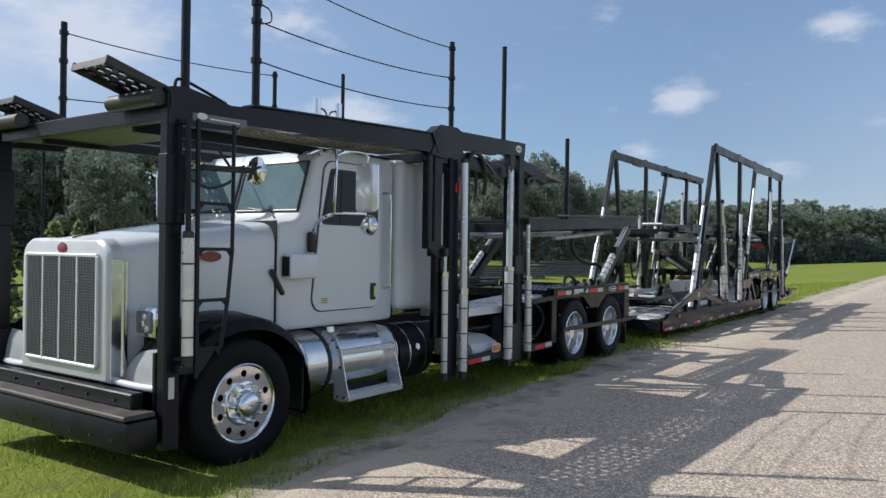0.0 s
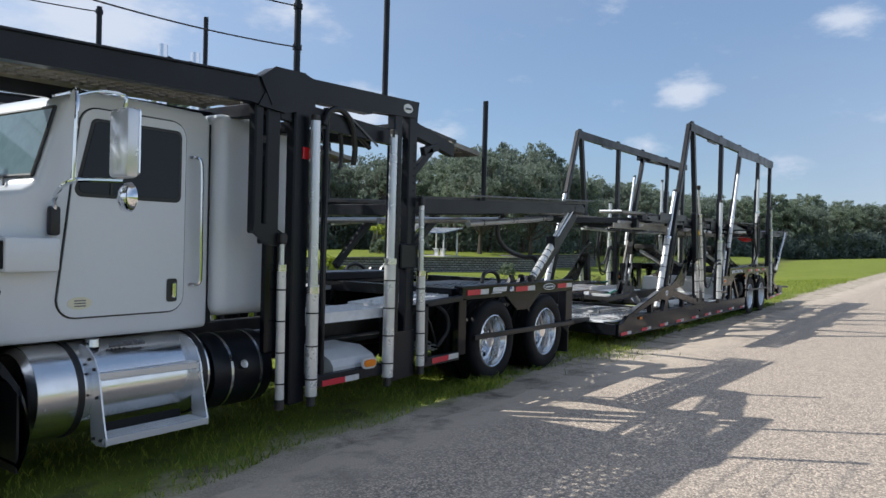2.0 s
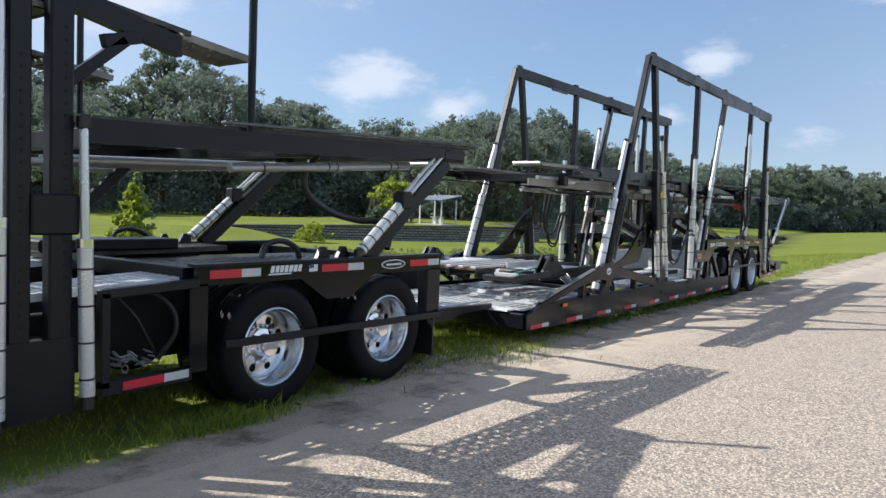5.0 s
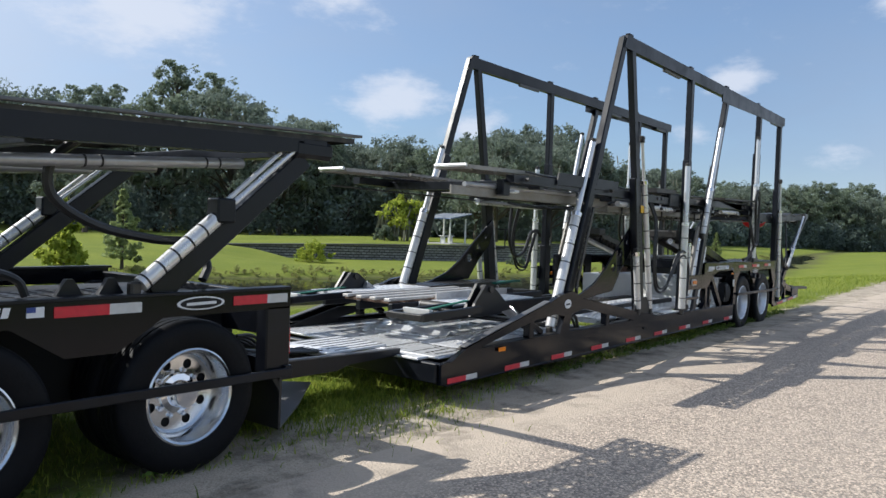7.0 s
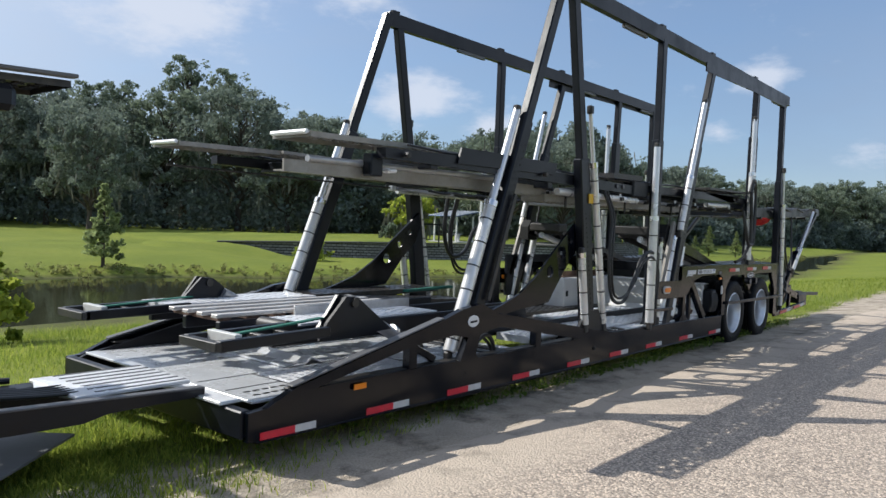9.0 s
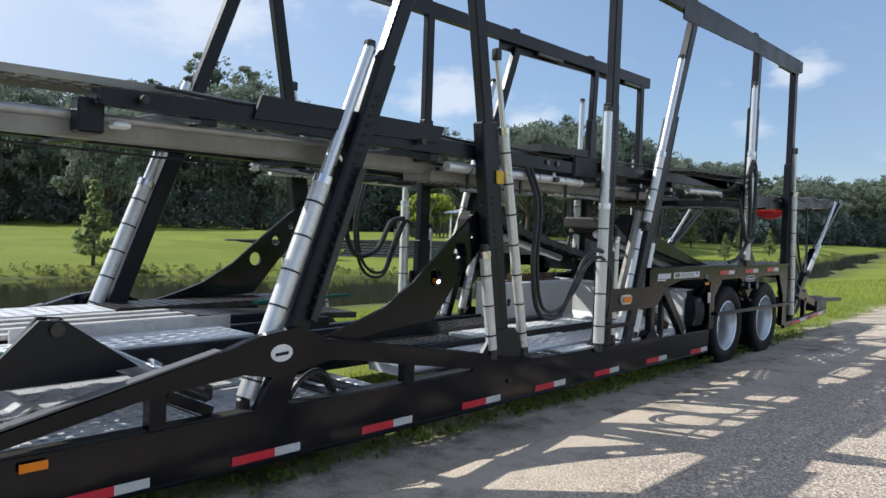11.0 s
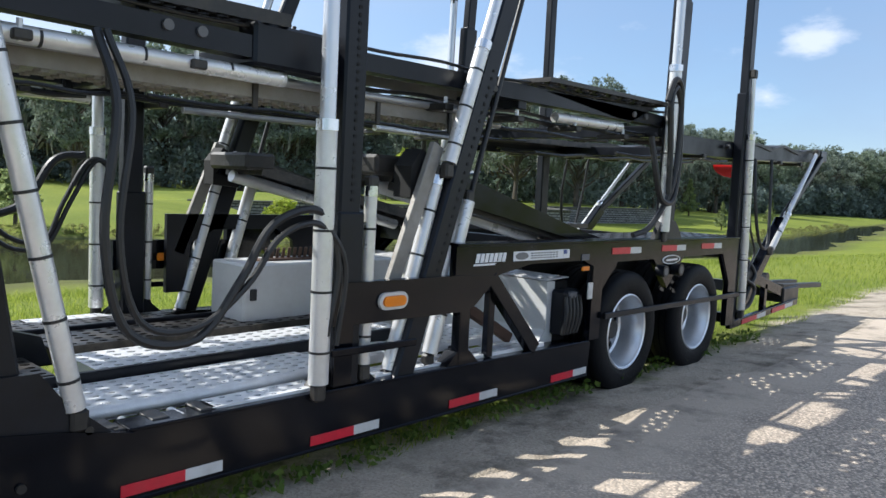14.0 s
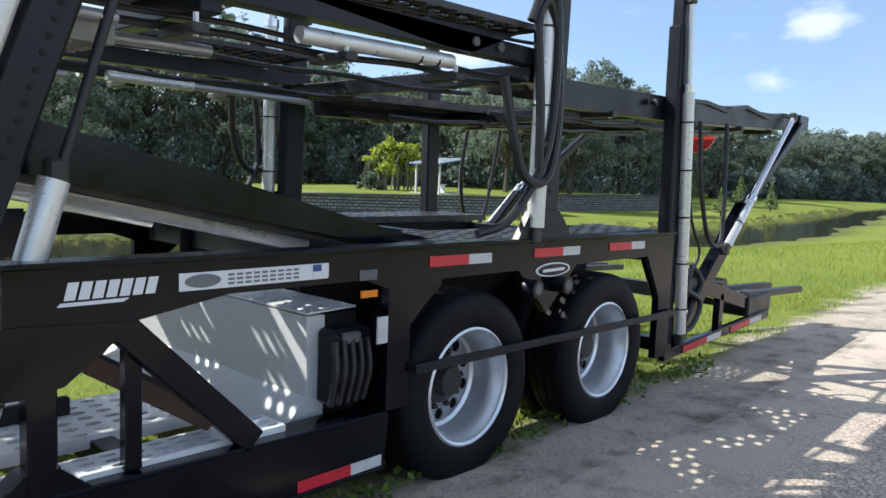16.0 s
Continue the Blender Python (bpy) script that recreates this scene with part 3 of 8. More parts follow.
wn2.inputs["Scale"].default_value, wn2.inputs["Detail"].default_value = 2.2, 4
wbp = wtn.nodes.new("ShaderNodeBump")
wbp.inputs["Strength"].default_value, wbp.inputs["Distance"].default_value = 0.12, 0.03
wtn.links.new(wtc.outputs["Position"], wn2.inputs["Vector"])
wtn.links.new(wn2.outputs["Fac"], wbp.inputs["Height"])
wtn.links.new(wbp.outputs["Normal"], wb.inputs["Normal"])
pond = new("water", arrays("water", verts, faces, M_WATER))
tagged(pond, "still brown pond water reflecting the far bank", "pond", kind="structure")

# ---------------------------------------------------------------- block retaining wall
M_BLOCK_PLAIN = mat("grey_wall_block", (0.13, 0.125, 0.12), 0.9, var=0.25, dirt=(0.05, 0.05, 0.045), dirt_amount=0.5, random_tint=0.25, bump=0.5, bump_scale=25)


def block_material():
    """Split-face blocks in running courses."""
    m = bpy.data.materials.new("split_block_courses")
    m.use_nodes = True
    t = m.node_tree
    b = t.nodes["Principled BSDF"]
    b.inputs["Roughness"].default_value = 0.92
    geo = t.nodes.new("ShaderNodeNewGeometry")
    sep = t.nodes.new("ShaderNodeSeparateXYZ")
    t.links.new(geo.outputs["Position"], sep.inputs["Vector"])
    along = t.nodes.new("ShaderNodeMath")
    along.operation = "SUBTRACT"
    t.links.new(sep.outputs["X"], along.inputs[0])
    t.links.new(sep.outputs["Y"], along.inputs[1])
    vec = t.nodes.new("ShaderNodeCombineXYZ")
    t.links.new(along.outputs[0], vec.inputs["X"])
    t.links.new(sep.outputs["Z"], vec.inputs["Y"])
    br = t.nodes.new("ShaderNodeTexBrick")
    br.inputs["Color1"].default_value = (0.27, 0.265, 0.26, 1)
    br.inputs["Color2"].default_value = (0.17, 0.165, 0.16, 1)
    br.inputs["Mortar"].default_value = (0.025, 0.025, 0.023, 1)
    br.inputs["Scale"].default_value = 1.0
    br.inputs["Mortar Size"].default_value = 0.035
    br.inputs["Brick Width"].default_value = 0.6
    br.inputs["Row Height"].default_value = 0.22
    t.links.new(vec.outputs["Vector"], br.inputs["Vector"])
    t.links.new(br.outputs["Color"], b.inputs["Base Color"])
    bn = t.nodes.new("ShaderNodeBump")
    bn.inputs["Strength"].default_value, bn.inputs["Distance"].default_value = 0.8, 0.05
    bn.invert = True
    t.links.new(br.outputs["Fac"], bn.inputs["Height"])
    t.links.new(bn.outputs["Normal"], b.inputs["Normal"])
    return m


M_BLOCK = block_material()
wall = thing("retaining_wall", (68.0, 34.5, -1.2), "grey split-block retaining wall along the far bank", "retaining wall", kind="structure")
core = BM()
cap = BM()
for (xa, ya), (xb, yb) in zip(WALL, WALL[1:]):
    za, zb = wall_top(xa), wall_top(xb)
    d = Vector((xb - xa, yb - ya, 0)).normalized()
    nrm = Vector((d.y, -d.x, 0)) * 0.22
    low = [Vector((xa, ya, -1.9)), Vector((xb, yb, -1.9))]
    high = [Vector((xa, ya, za - 0.06)), Vector((xb, yb, zb - 0.06))]
    vs = [core.verts.new(p + o) for p in (*low, *high[::-1]) for o in (nrm * 0.55, -nrm)]
    for q in ((0, 2, 4, 6), (7, 5, 3, 1), (0, 1, 3, 2), (4, 5, 7, 6), (2, 3, 5, 4), (6, 7, 1, 0)):
        core.faces.new([vs[i] for i in q])
    bar(cap, (xa, ya, za), (xb, yb, zb), 0.5, 0.12, 0.015)
bmesh.ops.recalc_face_normals(core, faces=list(core.faces))
part("wall_core", core, M_BLOCK, wall)
part("wall_cap", cap, M_BLOCK_PLAIN, wall)

# ---------------------------------------------------------------- picnic shelter on the far bank
M_METALROOF = mat("striped_metal_roof", (0.06, 0.10, 0.2), 0.4, metal=0.3, var=0.15)
M_POSTW = mat("white_painted_timber", (0.62, 0.62, 0.6), 0.6, var=0.1)
M_CONC = mat("pale_concrete", (0.42, 0.41, 0.38), 0.85, var=0.15)
sx, sy = 62.5, 42.2
sz = land(sx, sy)
shelter = thing("picnic_shelter", (sx, sy, sz), "small open picnic shelter with a blue-grey ribbed metal roof", "shelter")
part("slab", box(BM(), sx - 1.5, sx + 1.5, sy - 1.6, sy + 1.6, sz - 0.3, sz + 0.06, 0.02), M_CONC, shelter)
for ax in (-1.15, 1.15):
    for ay in (-1.25, 1.25):
        part("post", box(BM(), sx + ax - 0.06, sx + ax + 0.06, sy + ay - 0.06, sy + ay + 0.06, sz + 0.05, sz + 2.32, 0.01), M_POSTW, shelter)
roof = part("roof", bar(BM(), (sx - 1.6, sy, sz + 2.25), (sx + 1.6, sy, sz + 2.75), 3.3, 0.07, 0.01), M_METALROOF, shelter, "ribbed metal roof")
for k in range(9):
    yy = sy - 1.55 + k * 0.387
    part("rib", bar(BM(), (sx - 1.6, yy, sz + 2.31), (sx + 1.6, yy, sz + 2.81), 0.09, 0.06, 0.01), M_POSTW, roof)
bench = BM()
box(bench, sx - 0.8, sx + 0.8, sy - 0.3, sy + 0.3, sz + 0.68, sz + 0.74, 0.01)
box(bench, sx - 0.6, sx - 0.5, sy - 0.25, sy + 0.25, sz + 0.05, sz + 0.7, 0.01)
box(bench, sx + 0.5, sx + 0.6, sy - 0.25, sy + 0.25, sz + 0.05, sz + 0.7, 0.01)
part("table", bench, M_POSTW, shelter)

# ---------------------------------------------------------------- trees
M_BARK = mat("rough_bark", (0.085, 0.07, 0.055), 0.9, var=0.35, bump=0.6, bump_scale=14, stretch=(1, 1, 0.3))


def leaf_mat(name, base, tint=0.35, tr=0.4):
    return mat(name, base, 0.7, var=0.2, var_scale=0.6, translucent=tr, random_tint=tint, island=True, spec=0.1)


M_OAK = leaf_mat("dark_oak_leaves", (0.21, 0.25, 0.20), 0.25, 0.42)
M_MID = leaf_mat("green_leaves", (0.22, 0.265, 0.19), 0.25, 0.42)
M_LITE = leaf_mat("light_green_leaves", (0.36, 0.42, 0.07), 0.3, 0.6)
M_CYP = leaf_mat("feathery_green_leaves", (0.32, 0.38, 0.17), 0.3, 0.6)
M_MOSS = leaf_mat("hanging_grey_moss", (0.16, 0.165, 0.13), 0.2, 0.2)


def leaf_cloud(rng, centres, radii, per, size, flat=0.75):
    """Leaf sprays round the ends of limbs: small bent quads, thrown unevenly."""
    vs, fs = [], []
    for c, r in zip(centres, radii):
        n = int(per * (0.6 + 0.8 * rng.random()))
        d = rng.normal(size=(n, 3))
        d /= np.linalg.norm(d, axis=1)[:, None]
        rad = r * rng.random(n) ** 0.42
        p = np.array(c) + d * rad[:, None] * np.array((1, 1, flat))
        u = rng.normal(size=(n, 3))
        u /= np.linalg.norm(u, axis=1)[:, None]
        w = np.cross(u, d + rng.normal(size=(n, 3)) * 0.5)
        w /= np.linalg.norm(w, axis=1)[:, None] + 1e-9
        s = size * (0.5 + rng.random(n))
        for i in range(n):
            a, b = u[i] * s[i], w[i] * s[i] * 0.55
            k = len(vs)
            vs += [tuple(p[i] - a), tuple(p[i] + b), tuple(p[i] + a), tuple(p[i] - b)]
            fs.append((k, k + 1, k + 2, k + 3))
    return vs, fs


def limb(bm, rng, p, q, r0, r1, n=5, sag=0.25):
    p, q = Vector(p), Vector(q)
    pts = []
    for i in range(n + 1):
        t = i / n
        j = Vector(rng.normal(size=3)) * (q - p).length * 0.045 * math.sin(math.pi * t)
        pts.append(p.lerp(q, t) + j + Vector((0, 0, sag * (q - p).length * 0.25 * math.sin(math.pi * t))))
    tube(bm, pts, r0, 7, r1)


def tree_meshes(seed, height, spread, base, leaves, kind="broad", size=0.3, per=120, clumps=26):
    """Trunk with limbs, crown, and (on the old oaks) moss, standing at the origin."""
    rng = np.random.default_rng(seed)
    bm = BM()
    lean = rng.normal(size=2) * 0.02 * height
    top = Vector((lean[0], lean[1], height * (0.9 if kind in ("tall", "cone") else 0.7)))
    r = max(0.05, height * 0.022)
    tube(bm, [(0, 0, -0.4), (lean[0] * 0.1, lean[1] * 0.1, height * 0.1), (lean[0] * 0.5, lean[1] * 0.5, height * 0.42), tuple(top)], r * 1.25, 9, r * 0.25)
    centres, radii = [], []
    for k in range(clumps):
        f = (k + 0.5) / clumps
        ang = k * 2.39996 + rng.normal() * 0.3
        if kind == "cone":
            z = height * (0.16 + 0.8 * f)
            rr = spread * (1.02 - f) * (0.35 + 0.5 * rng.random())
            cr = max(0.12, spread * 0.42 * (1.1 - f))
        elif kind == "tall":
            z = height * (0.42 + 0.55 * f)
            rr = spread * (0.3 + 0.65 * rng.random()) * (1.15 - 0.75 * f)
            cr = spread * (0.26 + 0.14 * rng.random())
        elif kind == "low":
            z = height * (0.1 + 0.8 * f)
            rr = spread * math.sqrt(max(0.05, 1 - f * f * 0.9)) * (0.3 + 0.65 * rng.random())
            cr = spread * (0.24 + 0.16 * rng.random())
        else:
            z = height * (0.34 + 0.6 * f)
            rr = spread * math.sqrt(max(0.05, 1 - ((f - 0.35) / 0.75) ** 2)) * (0.35 + 0.6 * rng.random())
            cr = spread * (0.24 + 0.16 * rng.random())
        c = Vector((math.cos(ang) * rr + lean[0] * f, math.sin(ang) * rr + lean[1] * f, z))
        centres.append(c)
        radii.append(cr)
        if kind != "cone" or k % 3 == 0:
            start = Vector((lean[0], lean[1], 0)) * 0.5 * f + Vector((0, 0, max(height * base, z - (0.55 if kind == "broad" else 0.25) * rr - 0.1 * height)))
            limb(bm, rng, start, c, r * (0.55 - 0.3 * f), r * 0.07)
    # every limb ends in several small clumps with gaps between them
    small, small_r = [], []
    for c, cr in zip(centres, radii):
        for _ in range(6 if kind != "cone" else 3):
            d = Vector(rng.normal(size=3)).normalized()
            small.append(c + Vector((d.x, d.y, d.z * 0.8)) * cr * (0.35 + 0.6 * rng.random()))
            small_r.append(cr * (0.26 + 0.3 * rng.random()))
    vs, fs = leaf_cloud(rng, small, small_r, per / (6 if kind != "cone" else 3), size)
    trunk = mesh_of(bm, "trunk", True)
    trunk.materials.append(M_BARK)
    crown = arrays("crown", vs, fs, leaves)
    moss = None
    if kind == "broad" and seed % 2:
        mv, mf = [], []
        for c, cr in zip(centres, radii):
            for _ in range(5):
                p = c + Vector((rng.normal() * cr * 0.6, rng.normal() * cr * 0.6, -cr * 0.3))
                ln, w = 0.5 + rng.random() * 1.6, 0.05 + 0.09 * rng.random()
                a = rng.random() * 3.14
                o = Vector((math.cos(a) * w, math.sin(a) * w, 0))
                k = len(mv)
                sw = Vector((rng.normal() * 0.1, rng.normal() * 0.1, 0))
                mv += [tuple(p - o), tuple(p + o), tuple(p + o * 1.1 + sw + Vector((0, 0, -ln * 0.55))), tuple(p + sw * 2 + Vector((0, 0, -ln))), tuple(p - o * 1.1 + sw + Vector((0, 0, -ln * 0.5)))]
                mf.append((k, k + 1, k + 2, k + 3, k + 4))
        moss = arrays("moss", mv, mf, M_MOSS)
    return trunk, crown, moss


def plant(name, meshes, x, y, s, turn, label, category="tree", group=""):
    ob = thing(name, (x, y, land(x, y) - 0.05), label, category, group)
    m = Matrix.Translation(ob.location) @ Matrix.Rotation(turn, 4, "Z") @ Matrix.Diagonal((s, s, s, 1))
    part("trunk", meshes[0], M_BARK, ob, m=m)
    part("crown", meshes[1], M_OAK, ob, m=m)
    if len(meshes) > 2 and meshes[2]:
        part("moss", meshes[2], M_MOSS, ob, "grey hanging moss", m=m)["kind"] = "stuff"
    return ob


KINDS = [  # meshes, height
    (tree_meshes(1, 13.0, 6.0, 0.16, M_OAK, "broad", 0.17, 420, 34), 13.0, "spreading dark oak hung with grey moss"),
    (tree_meshes(2, 14.0, 5.4, 0.2, M_MID, "broad", 0.17, 420, 32), 14.0, "full dark green broadleaf tree at the wood's edge"),
    (tree_meshes(4, 19.0, 4.6, 0.3, M_MID, "tall", 0.18, 300, 30), 19.0, "tall open-crowned broadleaf tree above the wood"),
    (tree_meshes(5, 15.0, 6.4, 0.2, M_OAK, "broad", 0.17, 420, 36), 15.0, "old oak with moss hanging from its limbs"),
    (tree_meshes(6, 17.0, 4.0, 0.3, M_OAK, "tall", 0.18, 320, 30), 17.0, "tall narrow dark tree above the wood"),
]
rt = random.Random(7)
SKY_AZ = (0, 4, 8, 13, 18.6, 20.3, 21.4, 22.6, 24, 28, 31, 35, 40, 43, 46, 48.5, 53.5, 59.8, 64.5, 69, 76, 95, 130)
SKY_EL = (3.2, 3.5, 3.9, 4.1, 3.9, 4.8, 5.4, 4.6, 4.6, 7.0, 8.2, 7.7, 6.6, 6.4, 6.0, 8.2, 9.2, 10.6, 9.0, 9.0, 8.5, 8.5, 8.5)
DIST_AZ = (0, 10, 18, 21.4, 25, 30, 36, 42, 47, 55, 65, 80, 130)
DIST = (330, 260, 200, 148, 130, 96, 92, 100, 100, 102, 104, 100, 100)
for row, (push, grow) in enumerate(((0.0, 0.93), (11.0, 1.0), (24.0, 1.0))):
    az = 1.0 + row * 0.8
    while az < 80:
        d = float(np.interp(az, DIST_AZ, DIST)) + push + rt.uniform(-4, 4)
        el = float(np.interp(az, SKY_AZ, SKY_EL))
        h = (1.9 + d * math.tan(radians(el))) * grow * rt.uniform(0.86, 1.06) + 0.4
        x, y = 10 + d * math.cos(radians(az)), 0.5 + d * math.sin(radians(az))
        if 50 < az < 66 and row > 0 and rt.random() < 0.6:
            k = 2
        elif el > 7.5:
            k = rt.choice((0, 1, 1, 3, 3, 4))
        else:
            k = rt.choice((0, 1, 1, 3))
        meshes, h0, label = KINDS[k]
        plant("tree", meshes, x, y, h / h0, rt.uniform(0, 6.28), label, group="trees of the far wood")
        az += math.degrees((5.4 + row * 1.6) * (h / 14) / d) * rt.uniform(0.75, 1.3) * (1.0 if az < 72 else 1.8)

# the old mossy oak by the shelter, and the lone tree far along the bank
plant("tree", KINDS[3][0], 76.0, 46.0, 0.78, 0.5, "mossy oak standing near the picnic shelter")
plant("tree", KINDS[0][0], 80.0, 41.5, 0.8, 2.5, "mossy oak standing near the picnic shelter")
plant("tree", KINDS[2][0], 147.0, 56.5, 0.78, 1.0, "lone tall tree above the far bank")
plant("tree", KINDS[0][0], 47.0, 78.0, 0.95, 4.0, "mossy oak on a bare mound at the lawn's edge")

BUSH = tree_meshes(21, 3.6, 2.1, 0.12, M_LITE, "broad", 0.13, 190, 26)
plant("shrub_tree", BUSH, 64.0, 48.6, 1.15, 0.3, "bright yellow-green shrub tree on the lawn", "shrub")
SHRUB = tree_meshes(22, 1.3, 1.1, 0.1, M_MID, "low", 0.1, 130, 18)
plant("shrub", SHRUB, 61.6, 49.0, 1.1, 0.3, "low round green shrub on the lawn", "shrub")
PALE = tree_meshes(26, 1.7, 1.6, 0.1, M_LITE, "low", 0.08, 170, 24)
plant("shrub", PALE, 45.6, 41.4, 0.9, 1.9, "rough pale shrub below the block wall", "shrub")
plant("shrub", SHRUB, 60.0, 33.0, 0.8, 1.0, "low green shrub by the water", "shrub")
CYP = tree_meshes(23, 4.2, 1.25, 0.12, M_CYP, "cone", 0.1, 120, 44)
for x, y, s, a in ((28.6, 37.0, 1.02, 0.0), (19.5, 34.5, 1.15, 1.3), (13.0, 24.5, 1.05, 3.0), (110.0, 43.5, 1.2, 2.0), (101.0, 33.5, 0.9, 0.7), (106.0, 32.0, 0.8, 4.7), (90.0, 31.0, 0.7, 0.2), (12.5, 26.5, 1.0, 1.0)):
    plant("young_cypress", CYP, x, y, s, a, "young feathery conical cypress by the pond", "tree", "young trees round the pond")
LITCYP = tree_meshes(24, 3.4, 1.2, 0.1, M_LITE, "cone", 0.1, 150, 40)
plant("young_tree", LITCYP, 16.4, 17.3, 0.95, 0.4, "bright young tree on the near bank", "tree", "young trees round the pond")

# undergrowth that closes the foot of the wood
rng = np.random.default_rng(31)
cs, rs = [], []
for k in range(520):
    az = 0.8 + 80 * (k + rng.random()) / 520
    d = float(np.interp(az, DIST_AZ, DIST)) + rng.uniform(-5, 20)
    x, y = 10 + d * math.cos(radians(az)), 0.5 + d * math.sin(radians(az))
    s = d / 100
    for q in range(2):
        cs.append((x + rng.normal() * 1.2, y + rng.normal() * 1.2, land(x, y) + (1.0 + 2.4 * q + rng.random() * 1.4) * (0.7 + 0.3 * s)))
        rs.append((1.5 + 1.3 * rng.random()) * (0.7 + 0.4 * s))
vs, fs = leaf_cloud(rng, cs, rs, 60, 0.26)
# the same, denser, along the farthest stretch of the wood
cs, rs = [], []
for k in range(420):
    az = 0.3 + 21 * (k + rng.random()) / 420
    d = float(np.interp(az, DIST_AZ, DIST)) + rng.uniform(-8, 6)
    x, y = 10 + d * math.cos(radians(az)), 0.5 + d * math.sin(radians(az))
    for q in range(3):
        cs.append((x + rng.normal() * 1.5, y + rng.normal() * 1.5, land(x, y) + (0.8 + 2.3 * q + rng.random() * 1.6) * d / 250))
        rs.append((1.7 + 1.5 * rng.random()) * d / 250)
vb, fb = leaf_cloud(rng, cs, rs, 70, 0.42)
fs += [tuple(i + len(vs) for i in f) for f in fb]
vs += vb
# a deeper thicket added behind to block sun and darken the wood's foot
cs, rs = [], []
for k in range(420):
    az = 20 + 62 * (k + rng.random()) / 420
    d = float(np.interp(az, DIST_AZ, DIST)) + rng.uniform(22, 46)
    x, y = 10 + d * math.cos(radians(az)), 0.5 + d * math.sin(radians(az))
    for q in range(4):
        cs.append((x + rng.normal() * 1.5, y + rng.normal() * 1.5, land(x, y) + 1.2 + 2.3 * q + rng.random() * 1.5))
        rs.append(2.0 + 1.4 * rng.random())
vb, fb = leaf_cloud(rng, cs, rs, 50, 0.5)
fs += [tuple(i + len(vs) for i in f) for f in fb]
vs += vb
M_UNDER = leaf_mat("shady_undergrowth_leaves", (0.17, 0.21, 0.185), 0.25, 0.35)
tagged(new("undergrowth", arrays("undergrowth", vs, fs, M_UNDER)), "dense dark undergrowth at the foot of the wood", "undergrowth", kind="stuff")

# reeds and rough growth along the waterline
cs, rs = [], []
for k in range(800):
    x = -5 + 150 * rng.random() ** 1.3
    y = far_shore(x) + 0.1 + rng.random() * 1.6
    cs.append((x, y, land(x, y) + 0.08 + 0.12 * rng.random()))
    rs.append(0.1 + 0.16 * rng.random())
vs, fs = leaf_cloud(rng, cs, rs, 26, 0.06)
tagged(new("waterside_growth", arrays("waterside_growth", vs, fs, leaf_mat("rough_waterside_leaves", (0.27, 0.28, 0.10)))), "rough brownish weeds along the pond's edge", "weeds", kind="stuff")


# ---------------------------------------------------------------- grass blades
def blades(rng, xs, ys, hs, ws, lean=0.5):
    n = len(xs)
    a = rng.uniform(0, math.tau, n)
    l = rng.normal(size=(n, 2)) * lean
    zs = np.array([land(float(x), float(y)) for x, y in zip(xs, ys)])
    base = np.stack([xs, ys, zs - 0.01], 1)
    side = np.stack([np.cos(a) * ws, np.sin(a) * ws, np.zeros(n)], 1)
    bend = np.stack([l[:, 0] * hs, l[:, 1] * hs, np.zeros(n)], 1)
    up = np.zeros((n, 3))
    up[:, 2] = hs
    v = np.stack([base - side, base + side, base + side * 0.7 + up * 0.6 + bend * 0.35, base - side * 0.7 + up * 0.6 + bend * 0.35, base + up + bend], 1).reshape(-1, 3)
    f = []
    for k in range(0, n * 5, 5):
        f.append((k, k + 1, k + 2, k + 3))
        f.append((k + 3, k + 2, k + 4))
    return v, f


M_BLADE = leaf_mat("grass_blades", (0.28, 0.35, 0.06), 0.45, 0.55)
rng = np.random.default_rng(5)


def verge(x):
    mean = np.interp(x, (-5, 2, 3.4, 4.5, 5.3, 7, 10, 11.5, 12.5, 13.5, 14.6, 16, 23, 27, 33, 60), (3.7, 3.85, 4.0, 4.2, 4.3, 4.4, 4.5, 4.6, 4.6, 4.45, 4.5, 4.7, 4.7, 4.85, 5.1, 5.0))
    return mean + 0.07 * np.sin(x * 0.9) * np.sin(x * 0.37) + 0.06 * np.sin(x * 3.1)


xs, ys, hs = [], [], []
for x0, x1, depth, count, h in ((-3, 9, 7.5, 40000, 0.05), (9, 14, 8, 18000, 0.06), (14, 33, 9, 36000, 0.07), (33, 52, 10, 9000, 0.12)):
    x = rng.uniform(x0, x1, count)
    y = verge(x) - 0.12 + depth * rng.random(count) ** 1.6
    patch = np.array([noise.noise(Vector((a * 0.9, b * 0.9, 0))) for a, b in zip(x, y)])
    keep = (patch + 0.55 > rng.random(count) * (1 - np.clip((y - verge(x)) / 0.7, 0, 1)) * 1.2)
    xs.append(x[keep]), ys.append(y[keep]), hs.append(h * (0.5 + rng.random(keep.sum())) * (1 + 0.6 * np.clip(patch[keep], -0.4, 1)))
# longer tufts standing on the bank above the pond and round the tow bar
for cx, cy, sx_, sy_, count, h in ((20, 13.5, 9, 3.2, 15000, 0.11), (13.1, 5.5, 1.0, 1.2, 7000, 0.075), (21, 18.0, 10, 1.4, 9000, 0.13), (9.4, 4.42, 0.5, 0.12, 500, 0.13), (36, 13, 9, 2.5, 7000, 0.2)):
    x, y = rng.normal(cx, sx_ / 2, count), rng.normal(cy, sy_ / 2, count)
    xs.append(x), ys.append(y), hs.append(h * (0.4 + rng.random(count)))
xs, ys, hs = np.concatenate(xs), np.concatenate(ys), np.concatenate(hs)
v, f = blades(rng, xs, ys, hs, 0.0035 + 0.02 * hs * rng.random(len(xs)))
